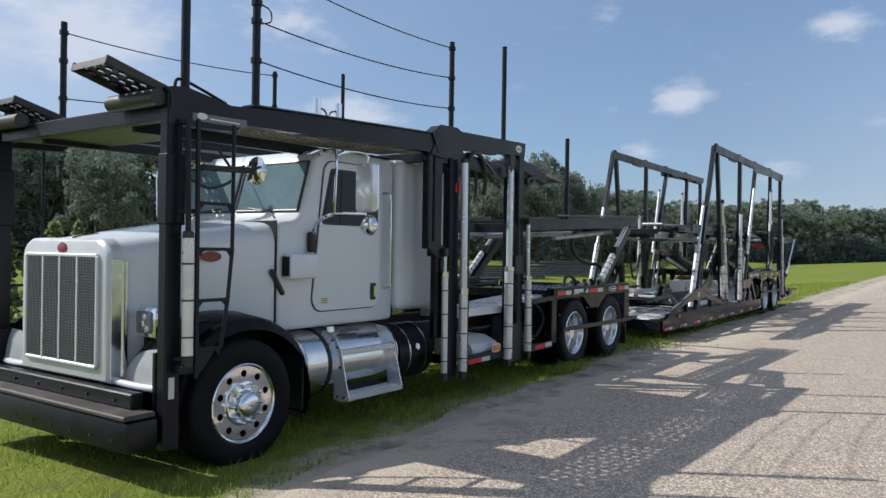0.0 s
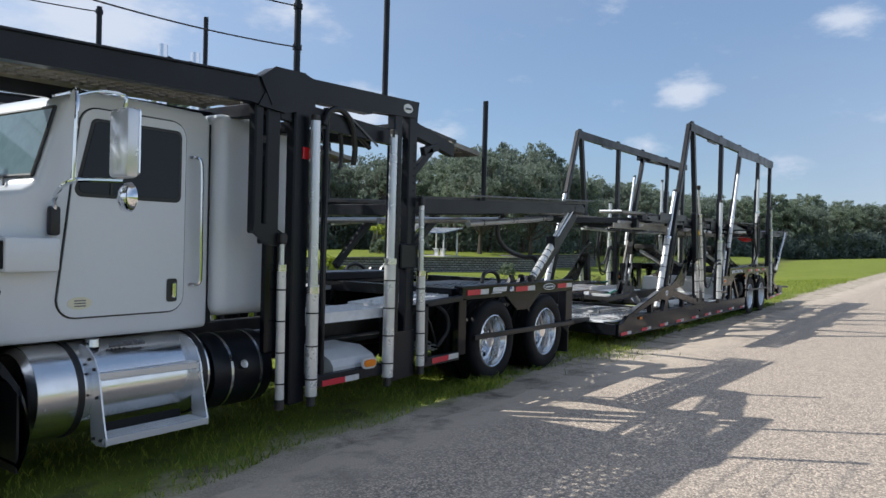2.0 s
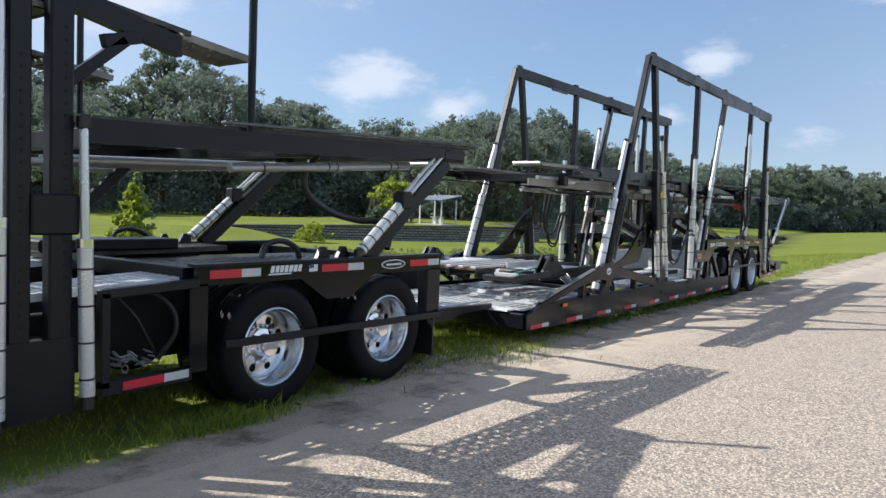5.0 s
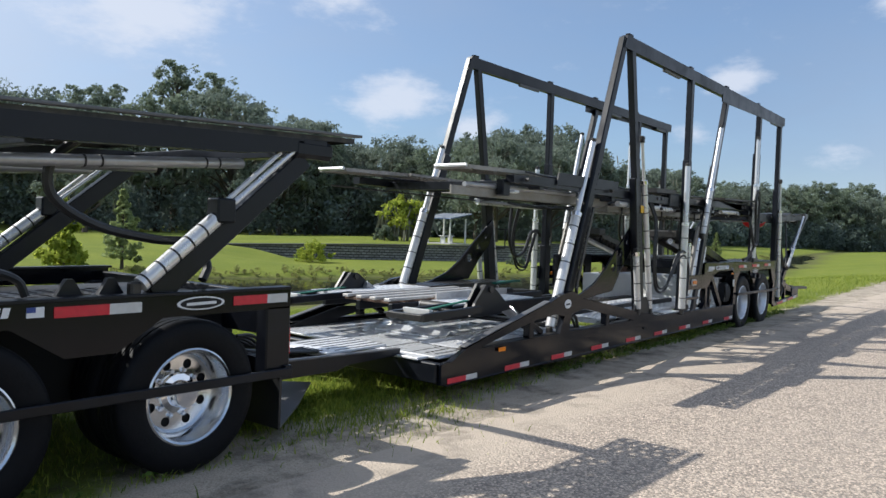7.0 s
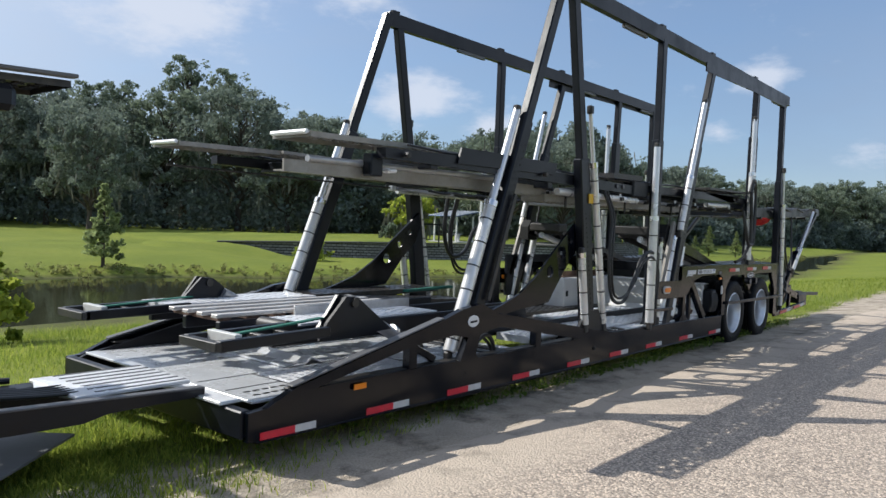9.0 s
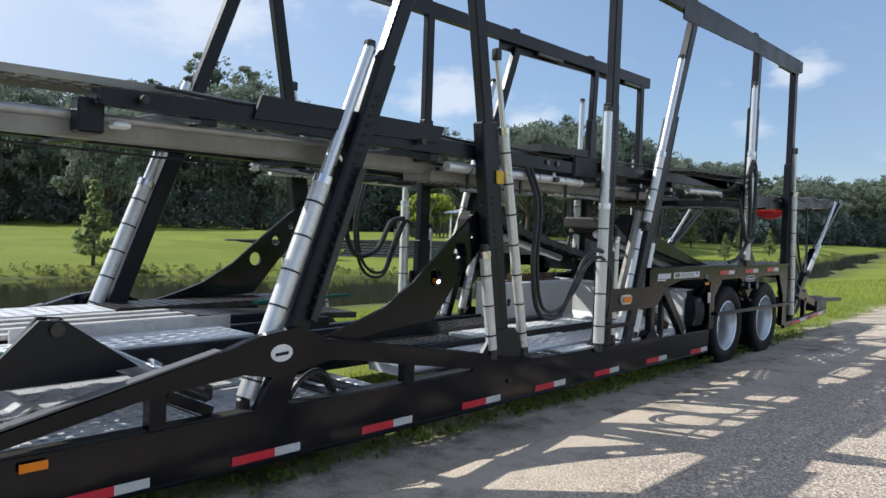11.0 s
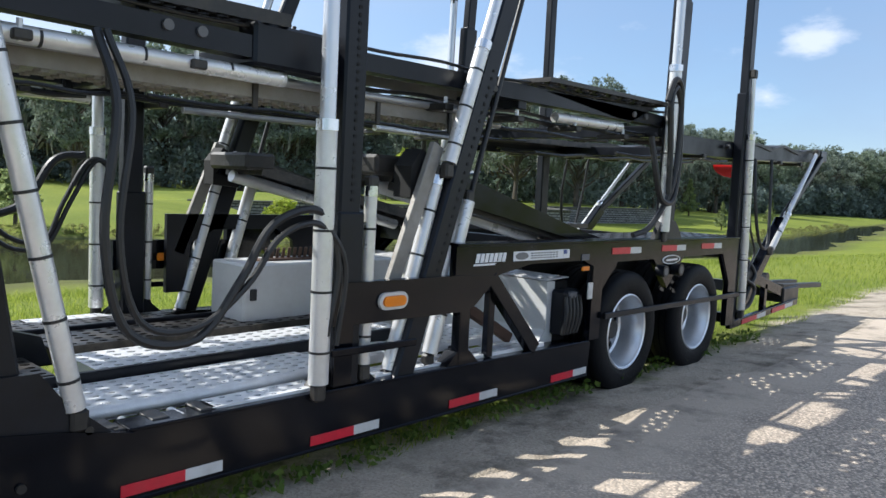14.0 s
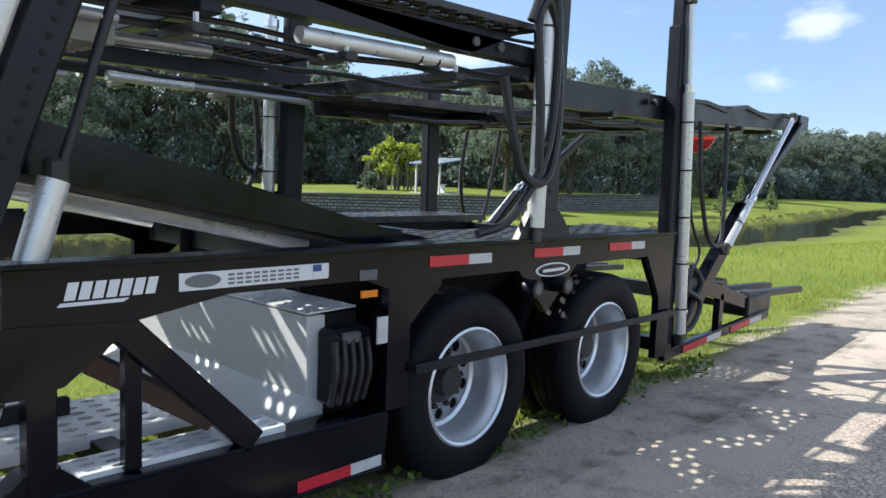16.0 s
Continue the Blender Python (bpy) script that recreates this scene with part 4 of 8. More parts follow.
tagged(new("grass", arrays("grass", v, f, M_BLADE)), "bright uncut grass along the verge and bank", "grass", kind="stuff")
# broad-leaved weeds under the trailer's side
cs, rs = [], []
for k in range(260):
    x = 16 + 10 * rng.random() if k < 200 else 9 + 14 * rng.random()
    y = 4.5 + abs(rng.normal()) * 0.14
    cs.append((x, y, 0.03 + 0.03 * rng.random()))
    rs.append(0.05 + 0.05 * rng.random())
vs, fs = leaf_cloud(rng, cs, rs, 9, 0.022, 0.4)
tagged(new("weeds", arrays("weeds", vs, fs, leaf_mat("weed_leaves", (0.13, 0.19, 0.04)))), "small broad-leaved weeds along the sandy edge", "weeds", kind="stuff")

# ---------------------------------------------------------------- shared vehicle pieces
def ram(parent, p0, p1, split, r0=0.05, r1=0.028, ties=4, name="hydraulic_cylinder", body=None):
    """A telescopic hydraulic cylinder from its foot p0 to its eye p1, the barrel up to the share split, tied round with black cable ties."""
    p0, p1 = Vector(p0), Vector(p1)
    d = (p1 - p0).normalized()
    q = p0.lerp(p1, split)
    bm = BM()
    tube(bm, [p0 + d * 0.05, p0 + d * 0.07, q - d * 0.05, q], r0, 16)
    ob = part(name, bm, body or M_CYL, parent, "pale hydraulic cylinder bound with black ties", smooth=True)
    if split < 0.98:
        part("rod", tube(BM(), [q - d * 0.01, p1], r1, 12), M_SATIN, ob, "chrome piston rod", smooth=True)
        part("gland", tube(BM(), [q - d * 0.03, q + d * 0.025], r0 * 1.12, 16), M_ALU, ob, smooth=True)
    for k in range(ties):
        c = p0.lerp(q, (k + 0.7) / (ties + 0.4))
        part("cable_tie", tube(BM(), [c - d * 0.006, c + d * 0.006], r0 * 1.06, 14), M_HOSE, ob)
    for p in (p0, p1):
        part("clevis", box(BM(), p.x - 0.035, p.x + 0.035, p.y - 0.03, p.y + 0.03, p.z - 0.04, p.z + 0.05, 0.012), M_BLACKW, ob)
    return ob


def tape(parent, x0, x1, z0, z1, y, flip=False):
    """A strip of red and white reflective tape, flat on a side rail."""
    s = x0 + (x1 - x0) * (0.39 if flip else 0.61)
    for a, b, m, n in ((x0, s, M_TAPEW if flip else M_RED, "white_tape" if flip else "red_tape"), (s, x1, M_RED if flip else M_TAPEW, "red_tape" if flip else "white_tape")):
        bm = BM()
        plate(bm, ((a, z0[0] + (z0[1] - z0[0]) * (a - x0) / (x1 - x0)), (b, z0[0] + (z0[1] - z0[0]) * (b - x0) / (x1 - x0)),
                   (b, z1[0] + (z1[1] - z1[0]) * (b - x0) / (x1 - x0)), (a, z1[0] + (z1[1] - z1[0]) * (a - x0) / (x1 - x0))), y - 0.003, y)
        part(n, bm, m, parent, "reflective tape, " + ("red" if m is M_RED else "white"))


def oval(bm, x, y, z, a, b, depth, n=28):
    lo = [bm.verts.new((x + a * math.cos(k * math.tau / n), y, z + b * math.sin(k * math.tau / n))) for k in range(n)]
    hi = [bm.verts.new((v.co.x, y - depth, v.co.z)) for v in lo]
    bm.faces.new(hi)
    for k in range(n):
        bm.faces.new((lo[k], lo[(k + 1) % n], hi[(k + 1) % n], hi[k]))
    bmesh.ops.recalc_face_normals(bm, faces=list(bm.faces))
    return bm


def marker(parent, x, y, z, a=0.105, b=0.04):
    """An amber side lamp in a pale oblong bezel."""
    def stadium(w, h, y0, y1):
        pts = [(x + w - h + h * math.cos(t), z + h * math.sin(t)) for t in np.linspace(-math.pi / 2, math.pi / 2, 9)]
        pts += [(x - w + h + h * math.cos(t), z + h * math.sin(t)) for t in np.linspace(math.pi / 2, math.pi * 1.5, 9)]
        return plate(BM(), pts, y0, y1)
    ob = part("side_lamp", stadium(a, b * 1.5, y - 0.018, y), M_TAPEW, parent, "pale oblong lamp bezel")
    part("amber_lens", stadium(a * 0.78, b * 0.9, y - 0.03, y - 0.012), M_AMBER, ob, "amber lens")


def badge(parent, x, y, z, a, b, name="oval_badge", pale=False):
    ob = part(name, oval(BM(), x, y, z, a, b, 0.004), M_DECAL, parent, "white oval maker's badge")
    if pale:
        part("badge_bar", plate(BM(), ((x - a * 0.6, z - b * 0.3), (x + a * 0.6, z - b * 0.2), (x + a * 0.6, z + b * 0.15), (x - a * 0.6, z + b * 0.05)), y - 0.008, y - 0.004), M_BLACK, ob)
        return
    part("badge_field", oval(BM(), x, y - 0.004, z, a * 0.88, b * 0.8, 0.002), M_BLACK, ob)
    part("badge_bar", plate(BM(), ((x - a * 0.62, z - b * 0.28), (x + a * 0.62, z - b * 0.2), (x + a * 0.62, z + b * 0.22), (x - a * 0.62, z + b * 0.14)), y - 0.009, y - 0.005), M_DECAL, ob)


def slant_bars(parent, x0, x1, z0, z1, y):
    """A lettered maker's mark, given as slanted white bars over a rule."""
    n, w = 7, (x1 - x0) / 7.6
    h = z1 - z0
    bm = BM()
    for k in range(n):
        a = x0 + k * w * 1.06
        plate(bm, ((a, z0 + h * 0.25), (a + w * 0.82, z0 + h * 0.25), (a + w * 0.82 + h * 0.18, z1), (a + h * 0.18, z1)), y - 0.003, y)
    plate(bm, ((x0 - 0.02, z0), (x1 * 0.6 + x0 * 0.4, z0), (x1 * 0.6 + x0 * 0.4 + 0.02, z0 + h * 0.16), (x0 - 0.01, z0 + h * 0.16)), y - 0.003, y)
    ob = part("maker_decal", bm, M_DECAL, parent, "white slanted vinyl decal")
    ob["kind"] = "stuff"


def flag(parent, x0, x1, z0, z1, y):
    ob = part("flag_decal", plate(BM(), ((x0, z0), (x1, z0), (x1, z1), (x0, z1)), y - 0.003, y), M_DECAL, parent, "small striped flag sticker")
    part("flag_canton", plate(BM(), ((x0, (z0 + z1) / 2), ((x0 + x1) / 2, (z0 + z1) / 2), ((x0 + x1) / 2, z1), (x0, z1)), y - 0.006, y - 0.003), M_BLUE, ob)


def hose(parent, pts, r=0.018, n=26):
    return part("hydraulic_hose", tube(BM(), curve_pts(pts, n), r, 8), M_HOSE, parent, "black rubber hydraulic hose", smooth=True)


def post_holes(parent, p0, p1, y, n, r=0.011):
    """The row of adjustment holes down a post's outer face."""
    bm = BM()
    for k in range(n):
        p = Vector(p0).lerp(Vector(p1), (k + 0.5) / n)
        oval(bm, p.x, y, p.z, r, r, 0.002, 8)
    ob = part("hole_strip", bm, M_DARK, parent)
    ob["kind"] = "stuff"


TYRE = [(0.285, 0.0), (0.30, -0.012), (0.34, -0.022), (0.40, -0.026), (0.445, -0.018), (0.468, 0.004), (0.474, 0.03), (0.474, 0.056), (0.462, 0.058), (0.462, 0.066), (0.475, 0.068),
        (0.475, 0.115), (0.462, 0.117), (0.462, 0.125), (0.475, 0.127), (0.475, 0.172), (0.462, 0.174), (0.462, 0.182), (0.474, 0.184), (0.468, 0.23), (0.445, 0.252), (0.40, 0.26), (0.34, 0.256), (0.30, 0.246), (0.285, 0.235)]
_wheel = {}


def ring_plate(bm, y, r_out, r_in, holes, r_hole, r_at, thick):
    loops = [[(r_out * math.cos(k * math.tau / 60), r_out * math.sin(k * math.tau / 60)) for k in range(60)]]
    if r_in:
        loops.append([(r_in * math.cos(k * math.tau / 30), r_in * math.sin(k * math.tau / 30)) for k in range(30)])
    for h in range(holes):
        a = (h + 0.5) * math.tau / holes
        loops.append([(r_at * math.cos(a) + r_hole * math.cos(k * math.tau / 14), r_at * math.sin(a) + r_hole * math.sin(k * math.tau / 14)) for k in range(14)])
    edges = []
    for lp in loops:
        vs = [bm.verts.new((x, y, z)) for x, z in lp]
        edges += [bm.edges.new((vs[i], vs[(i + 1) % len(vs)])) for i in range(len(vs))]
    got = bmesh.ops.triangle_fill(bm, use_beauty=True, edges=edges)
    faces_ = [g for g in got["geom"] if isinstance(g, bmesh.types.BMFace)]
    ext = bmesh.ops.extrude_face_region(bm, geom=faces_)
    bmesh.ops.translate(bm, verts=[v for v in ext["geom"] if isinstance(v, bmesh.types.BMVert)], vec=(0, thick, 0))
    bmesh.ops.recalc_face_normals(bm, faces=list(bm.faces))
    return bm


def wheel_kit(kind):
    """Meshes of a wheel whose outer face is at y = 0, centred on the origin, facing -y."""
    if kind in _wheel:
        return _wheel[kind]
    kit = {"tyre": (mesh_of(lathe(BM(), TYRE, (0, 0, 0), 64, True), "tyre", True), M_RUBBER)}
    if kind == "steer":
        metal = M_CHROME
        kit["rim"] = (mesh_of(ring_plate(lathe(BM(), [(0.296, 0.012), (0.298, -0.008), (0.288, -0.014), (0.276, 0.0), (0.272, 0.012)], (0, 0, 0), 60), 0.006, 0.274, 0.0, 10, 0.026, 0.222, 0.012), "rim", True), metal)
        kit["hub"] = (mesh_of(lathe(BM(), [(0.165, 0.006), (0.16, -0.012), (0.105, -0.02), (0.1, -0.05), (0.092, -0.075), (0.06, -0.098), (0.03, -0.104), (0, -0.105)], (0, 0, 0), 36), "hub", True), metal)
        # black cup stands in for the shade behind the hand holes
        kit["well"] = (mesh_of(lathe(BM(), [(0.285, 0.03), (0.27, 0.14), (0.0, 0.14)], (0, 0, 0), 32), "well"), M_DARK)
        nut_r, nut_y, nut_l = 0.138, -0.014, 0.062
    else:
        metal = M_ALU if kind == "drive" else M_WHEEL
        deep, hub_y = (0.155, 0.03) if kind == "drive" else (0.2, 0.115)
        kit["rim"] = (mesh_of(lathe(BM(), [(0.298, 0.01), (0.298, -0.012), (0.288, -0.018), (0.276, -0.008), (0.27, 0.02), (0.26, 0.035), (0.252, 0.1), (0.246, deep - 0.012), (0.225, deep + 0.002)], (0, 0, 0), 60), "rim", True), metal)
        # trailer discs take the darker grey that carries the dish's shade
        kit["disc"] = (mesh_of(ring_plate(BM(), deep, 0.232, 0.0, 8 if kind == "drive" else 10, 0.03, 0.187, 0.012), "disc", True), metal if kind == "drive" else M_DISC)
        kit["hub"] = (mesh_of(lathe(BM(), [(0.125, deep), (0.12, deep - 0.025), (0.085, deep - 0.035), (0.08, hub_y + 0.02), (0.072, hub_y), (0, hub_y - 0.002)], (0, 0, 0), 32), "hub", True), M_CHROME if kind == "drive" else M_BLACKW)
        # black disc paints the shade seen through the disc's holes
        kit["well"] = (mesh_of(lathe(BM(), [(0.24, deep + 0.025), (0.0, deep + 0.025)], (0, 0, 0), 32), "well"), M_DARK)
        nut_r, nut_y, nut_l = 0.142, deep - 0.002, 0.03
    bm = BM()
    lathe(bm, [(0.017, 0.0), (0.017, -nut_l * 0.45), (0.012, -nut_l * 0.8), (0.0, -nut_l)], (0, 0, 0), 8)
    kit["lug_nut"] = (mesh_of(bm, "lug_nut", True), M_CHROME if kind != "trailer" else M_BLACKW)
    _wheel[kind] = (kit, nut_r, nut_y)
    return _wheel[kind]


def wheel(parent, kind, x, y, z, side=1, r=0.475):
    """side 1: outer face towards the road; -1: towards the pond."""
    kit, nut_r, nut_y = wheel_kit(kind)
    s = r / 0.475
    m = Matrix.Translation((x, y, z)) @ Matrix.Rotation(0 if side > 0 else math.pi, 4, "Z") @ Matrix.Diagonal((s, 1, s, 1))
    ob = part("wheel", kit["rim"][0], kit["rim"][1], parent, {"steer": "polished aluminium wheel", "drive": "deep-dished polished wheel", "trailer": "silver-painted dished wheel"}[kind], m=m)
    for n in kit:
        if n == "rim":
            continue
        if n == "lug_nut":
            for k in range(10):
                a = k * math.tau / 10
                part(n, kit[n][0], kit[n][1], ob, m=m @ Matrix.Translation((nut_r * math.cos(a), nut_y, nut_r * math.sin(a))))
        else:
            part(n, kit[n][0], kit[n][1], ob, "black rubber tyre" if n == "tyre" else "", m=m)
    return ob


# ---------------------------------------------------------------- the truck
truck = thing("car_carrier_truck", (7.0, MID_Y, 0.0), "white conventional cab car carrier truck with a black head rack", "truck")
C = MID_Y

# bonnet: a loft of rounded sections from grille to cowl
rings = []
for x, hw, zb, zt, rc in ((3.17, 0.60, 0.66, 1.66, 0.13), (3.26, 0.605, 0.66, 1.69, 0.15), (3.7, 0.70, 0.80, 1.76, 0.16), (4.1, 0.80, 0.95, 1.82, 0.17), (4.5, 0.90, 1.0, 1.87, 0.18)):
    ring = [(x, C - hw, zb), (x, C - hw, (zb + zt) / 2)]
    ring += [(x, C - hw + rc - rc * math.cos(a), zt - rc + rc * math.sin(a)) for a in np.linspace(0, math.pi / 2, 6)]
    ring += [(x, C - hw * 0.3, zt + 0.022), (x, C, zt + 0.03), (x, C + hw * 0.3, zt + 0.022)]
    ring += [(x, C + hw - rc + rc * math.sin(a), zt - rc + rc * math.cos(a)) for a in np.linspace(0, math.pi / 2, 6)]
    ring += [(x, C + hw, (zb + zt) / 2), (x, C + hw, zb)]
    rings.append(ring)
bonnet = part("bonnet", loft(BM(), rings), M_WHITE, truck, "white tapering bonnet", smooth=True)
part("bonnet_seam", box(BM(), 4.5, 4.509, C - 0.9185, C + 0.9185, 1.0, 1.885, 0.0), M_DARK, bonnet)
for s in (-1, 1):
    part("bonnet_emblem", oval(BM(), 3.93, C + s * 0.77 - (0 if s < 0 else -0.02), 1.57, 0.1, 0.043, 0.012), M_EMBLEM, bonnet, "red oval emblem")
    part("bonnet_latch", bar(BM(), (4.45, C + s * 0.91, 1.46), (4.58, C + s * 0.93, 1.24), 0.04, 0.045, 0.012), M_HOSE, bonnet, "black rubber latch")

# grille in its bright surround
def shell(x, hw, zb, zt, r):
    ring = [(x, C - hw, zb), (x, C + hw, zb)]
    ring += [(x, C + hw - r + r * math.cos(a), zt - r + r * math.sin(a)) for a in np.linspace(0, math.pi / 2, 7)]
    ring += [(x, C - hw + r - r * math.sin(a), zt - r + r * math.cos(a)) for a in np.linspace(0, math.pi / 2, 7)]
    return ring


grille = part("grille_surround", loft(BM(), [shell(3.24, 0.635, 0.62, 1.705, 0.16), shell(3.16, 0.632, 0.625, 1.70, 0.16), shell(3.132, 0.61, 0.645, 1.68, 0.15), shell(3.126, 0.585, 0.67, 1.655, 0.13)]),
              M_BRUSHED, truck, "brushed bright metal grille surround with rounded shoulders", smooth=True)
part("grille_backing", box(BM(), 3.118, 3.128, C - 0.5, C + 0.5, 0.755, 1.555, 0.0), M_DARK, grille)
edge = BM()
for a, b in (((C - 0.515, 0.74), (C + 0.515, 0.74)), ((C - 0.515, 1.57), (C + 0.515, 1.57)), ((C - 0.515, 0.74), (C - 0.515, 1.57)), ((C + 0.515, 0.74), (C + 0.515, 1.57))):
    bar(edge, (3.115, *a), (3.115, *b), 0.03, 0.03, 0.008)
part("grille_rim", edge, M_BRUSHED, grille)
wire = BM()
for k in range(37):
    z = 0.765 + k * 0.0216
    bar(wire, (3.112, C - 0.5, z), (3.112, C + 0.5, z), 0.0045, 0.0045, 0)
for k in range(46):
    y = C - 0.5 + (k + 0.5) / 46
    bar(wire, (3.108, y, 0.757), (3.108, y, 1.553), 0.0045, 0.0045, 0)
ob = part("grille_mesh", wire, M_MESHG, grille, "woven wire grille mesh")
ob["kind"] = "stuff"
for k in (-0.25, 0.0, 0.25):
    part("grille_bar", box(BM(), 3.1, 3.11, C + k - 0.012, C + k + 0.012, 0.75, 1.565, 0.004), M_SATIN, grille)
part("grille_emblem", lathe(BM(), [(0.0, -0.01), (0.06, -0.006), (0.072, 0.004), (0.072, 0.012)], (0, 0, 0), 28), M_EMBLEM, grille, "red oval emblem",
     m=Matrix.Translation((3.122, C, 1.625)) @ Matrix.Rotation(-math.pi / 2, 4, "Z") @ Matrix.Diagonal((1, 1, 0.62, 1)))
tube_b = BM()
tube(tube_b, [(3.2, C, 1.69), (3.34, C, 1.73), (3.42, C, 1.74)], 0.022, 8, 0.012)
for s in (-1, 1):
    part("surround_side", box(BM(), 3.15, 3.236, *sorted((C + s * 0.63, C + s * 0.642)), 0.65, 1.55, 0.004), M_ALU, grille, "polished side of the grille surround")
part("bonnet_ornament", tube_b, M_CHROME, bonnet, smooth=True)
for s in (-1, 1):
    part("grille_corner", tube(BM(), [(3.262, C + s * 0.61, 0.66), (3.262, C + s * 0.61, 1.53)], 0.04, 14), M_ALU, grille, "bright corner tube", smooth=True)

def cheek(x, fy):
    """A curved side sheet that hugs the round tank and carries the steps."""
    edge = ((4.88, 0.885), (4.78, 0.87), (4.7, 0.81), (4.645, 0.7), (4.61, 0.55), (4.575, 0.4), (4.545, 0.3), (4.545, 0.255), (4.66, 0.245), (4.72, 0.27), (4.735, 0.4), (4.74, 0.55), (4.76, 0.67), (4.82, 0.77), (4.9, 0.84))
    bm = BM()
    sides = [[bm.verts.new((xx, fy(y), z)) for y, z in edge] for xx in (x, x + 0.012)]
    for v in sides:
        bm.faces.new(v)
    n = len(edge)
    for k in range(n):
        bm.faces.new((sides[0][k], sides[0][(k + 1) % n], sides[1][(k + 1) % n], sides[1][k]))
    bmesh.ops.triangulate(bm, faces=[f for f in bm.faces if len(f.verts) > 4])
    bmesh.ops.recalc_face_normals(bm, faces=list(bm.faces))
    return bm


def wing_dome(fy, stations):
    """Rounded front of a wing: arches of growing height, one at each station (x, height)."""
    bm = BM()
    rows = []
    for x, h in stations:
        row = [(x + 0.1 * (1 - math.sin(a)) * 0.6, fy(4.68 + 0.52 * math.cos(a)), 0.625 + h * math.sin(a) ** 0.9) for a in np.linspace(0.0, math.pi / 2, 12)]
        row += [(x + 0.01, fy(4.655), 0.625 + h * 0.93), (x + 0.02, fy(4.652), 0.625)]
        rows.append([bm.verts.new(p) for p in row])
    for a, b in zip(rows, rows[1:]):
        for k in range(len(a) - 1):
            bm.faces.new((a[k], b[k], b[k + 1], a[k + 1]))
    bmesh.ops.solidify(bm, geom=list(bm.faces), thickness=0.006)
    bmesh.ops.recalc_face_normals(bm, faces=list(bm.faces))
    return bm


# wings over the steer wheels, headlamps
for fy in both():
    out, inn = fy(4.56), fy(5.12)
    prof = []
    for a in np.linspace(radians(188), radians(-22), 22):
        rr = 0.60 + 0.035 * math.sin(a)
        prof.append((3.97 + rr * math.cos(a) * 1.12, 0.47 + rr * math.sin(a)))
    rows = []
    for u, dz in ((0.0, -0.10), (0.04, -0.025), (0.12, 0.0), (0.6, 0.03), (1.0, 0.03)):
        rows.append([(x, out + (inn - out) * u, z + dz * (1 if z > 0.5 else 0.3)) for x, z in prof])
    bm = BM()
    vv = [[bm.verts.new(p) for p in r] for r in rows]
    for a, b in zip(vv, vv[1:]):
        for k in range(len(a) - 1):
            bm.faces.new((a[k], b[k], b[k + 1], a[k + 1]))
    bmesh.ops.solidify(bm, geom=list(bm.faces), thickness=0.012)
    bmesh.ops.recalc_face_normals(bm, faces=list(bm.faces))
    wing = part("wing", bm, M_FRAME, truck, "dark glossy front wing", smooth=True)
    part("wing_nose", wing_dome(fy, ((3.225, 0.02), (3.232, 0.11), (3.25, 0.2), (3.28, 0.28))), M_WHITE, wing, "pale front of the wing", smooth=True)
    part("wing_cheek", wing_dome(fy, ((3.28, 0.282), (3.325, 0.345), (3.41, 0.42), (3.52, 0.46), (3.66, 0.47))), M_FRAME, wing, "dark glossy shoulder of the wing", smooth=True)
    part("wing_lip", tube(BM(), curve_pts([(3.215, fy(5.26), 0.655), (3.2, fy(5.1), 0.64), (3.21, fy(4.85), 0.63), (3.24, fy(4.67), 0.63)], 10), 0.028, 10), M_WHITE, wing, smooth=True)
    lamp = part("headlamp", box(BM(), 3.36, 3.52, min(fy(4.9), fy(5.15)), max(fy(4.9), fy(5.15)), 0.955, 1.195, 0.03, 2), M_CHROME, truck, "chrome square headlamp", smooth=True)
    part("headlamp_lens", box(BM(), 3.348, 3.362, min(fy(4.94), fy(5.115)), max(fy(4.94), fy(5.115)), 0.99, 1.16, 0.02, 2), M_DISC, lamp, "dark clear headlamp lens", smooth=True)
    for yy, zz in ((5.03, 1.115), (5.05, 1.06), (5.0, 1.025)):
        part("reflector", lathe(BM(), [(0.0, -0.006), (0.022, -0.004), (0.028, 0.002)], (0, 0, 0), 16), M_CHROME, lamp, m=Matrix.Translation((3.346, fy(yy), zz)) @ Matrix.Rotation(-math.pi / 2, 4, "Z"), smooth=True)
    part("turn_lamp", box(BM(), 3.4, 3.5, min(fy(4.875), fy(4.898)), max(fy(4.875), fy(4.898)), 0.97, 1.17, 0.008), M_AMBER, lamp, "amber turn lens")
    part("headlamp_bracket", box(BM(), 3.375, 3.39, min(fy(5.15), fy(5.29)), max(fy(5.15), fy(5.29)), 0.945, 1.115, 0.004), M_ALU, lamp)
    # flat sheet coloured as the shade behind the steer wheel
    part("wheel_liner", box(BM(), 3.4, 4.62, min(fy(5.06), fy(5.1)), max(fy(5.06), fy(5.1)), 0.3, 1.05, 0.0), M_DARK, truck)
    mud = box(BM(), 4.585, 4.6, min(fy(4.6), fy(5.1)), max(fy(4.6), fy(5.1)), 0.2, 0.72, 0.003)
    part("mud_flap", mud, M_HOSE, truck, "black rubber mud flap")

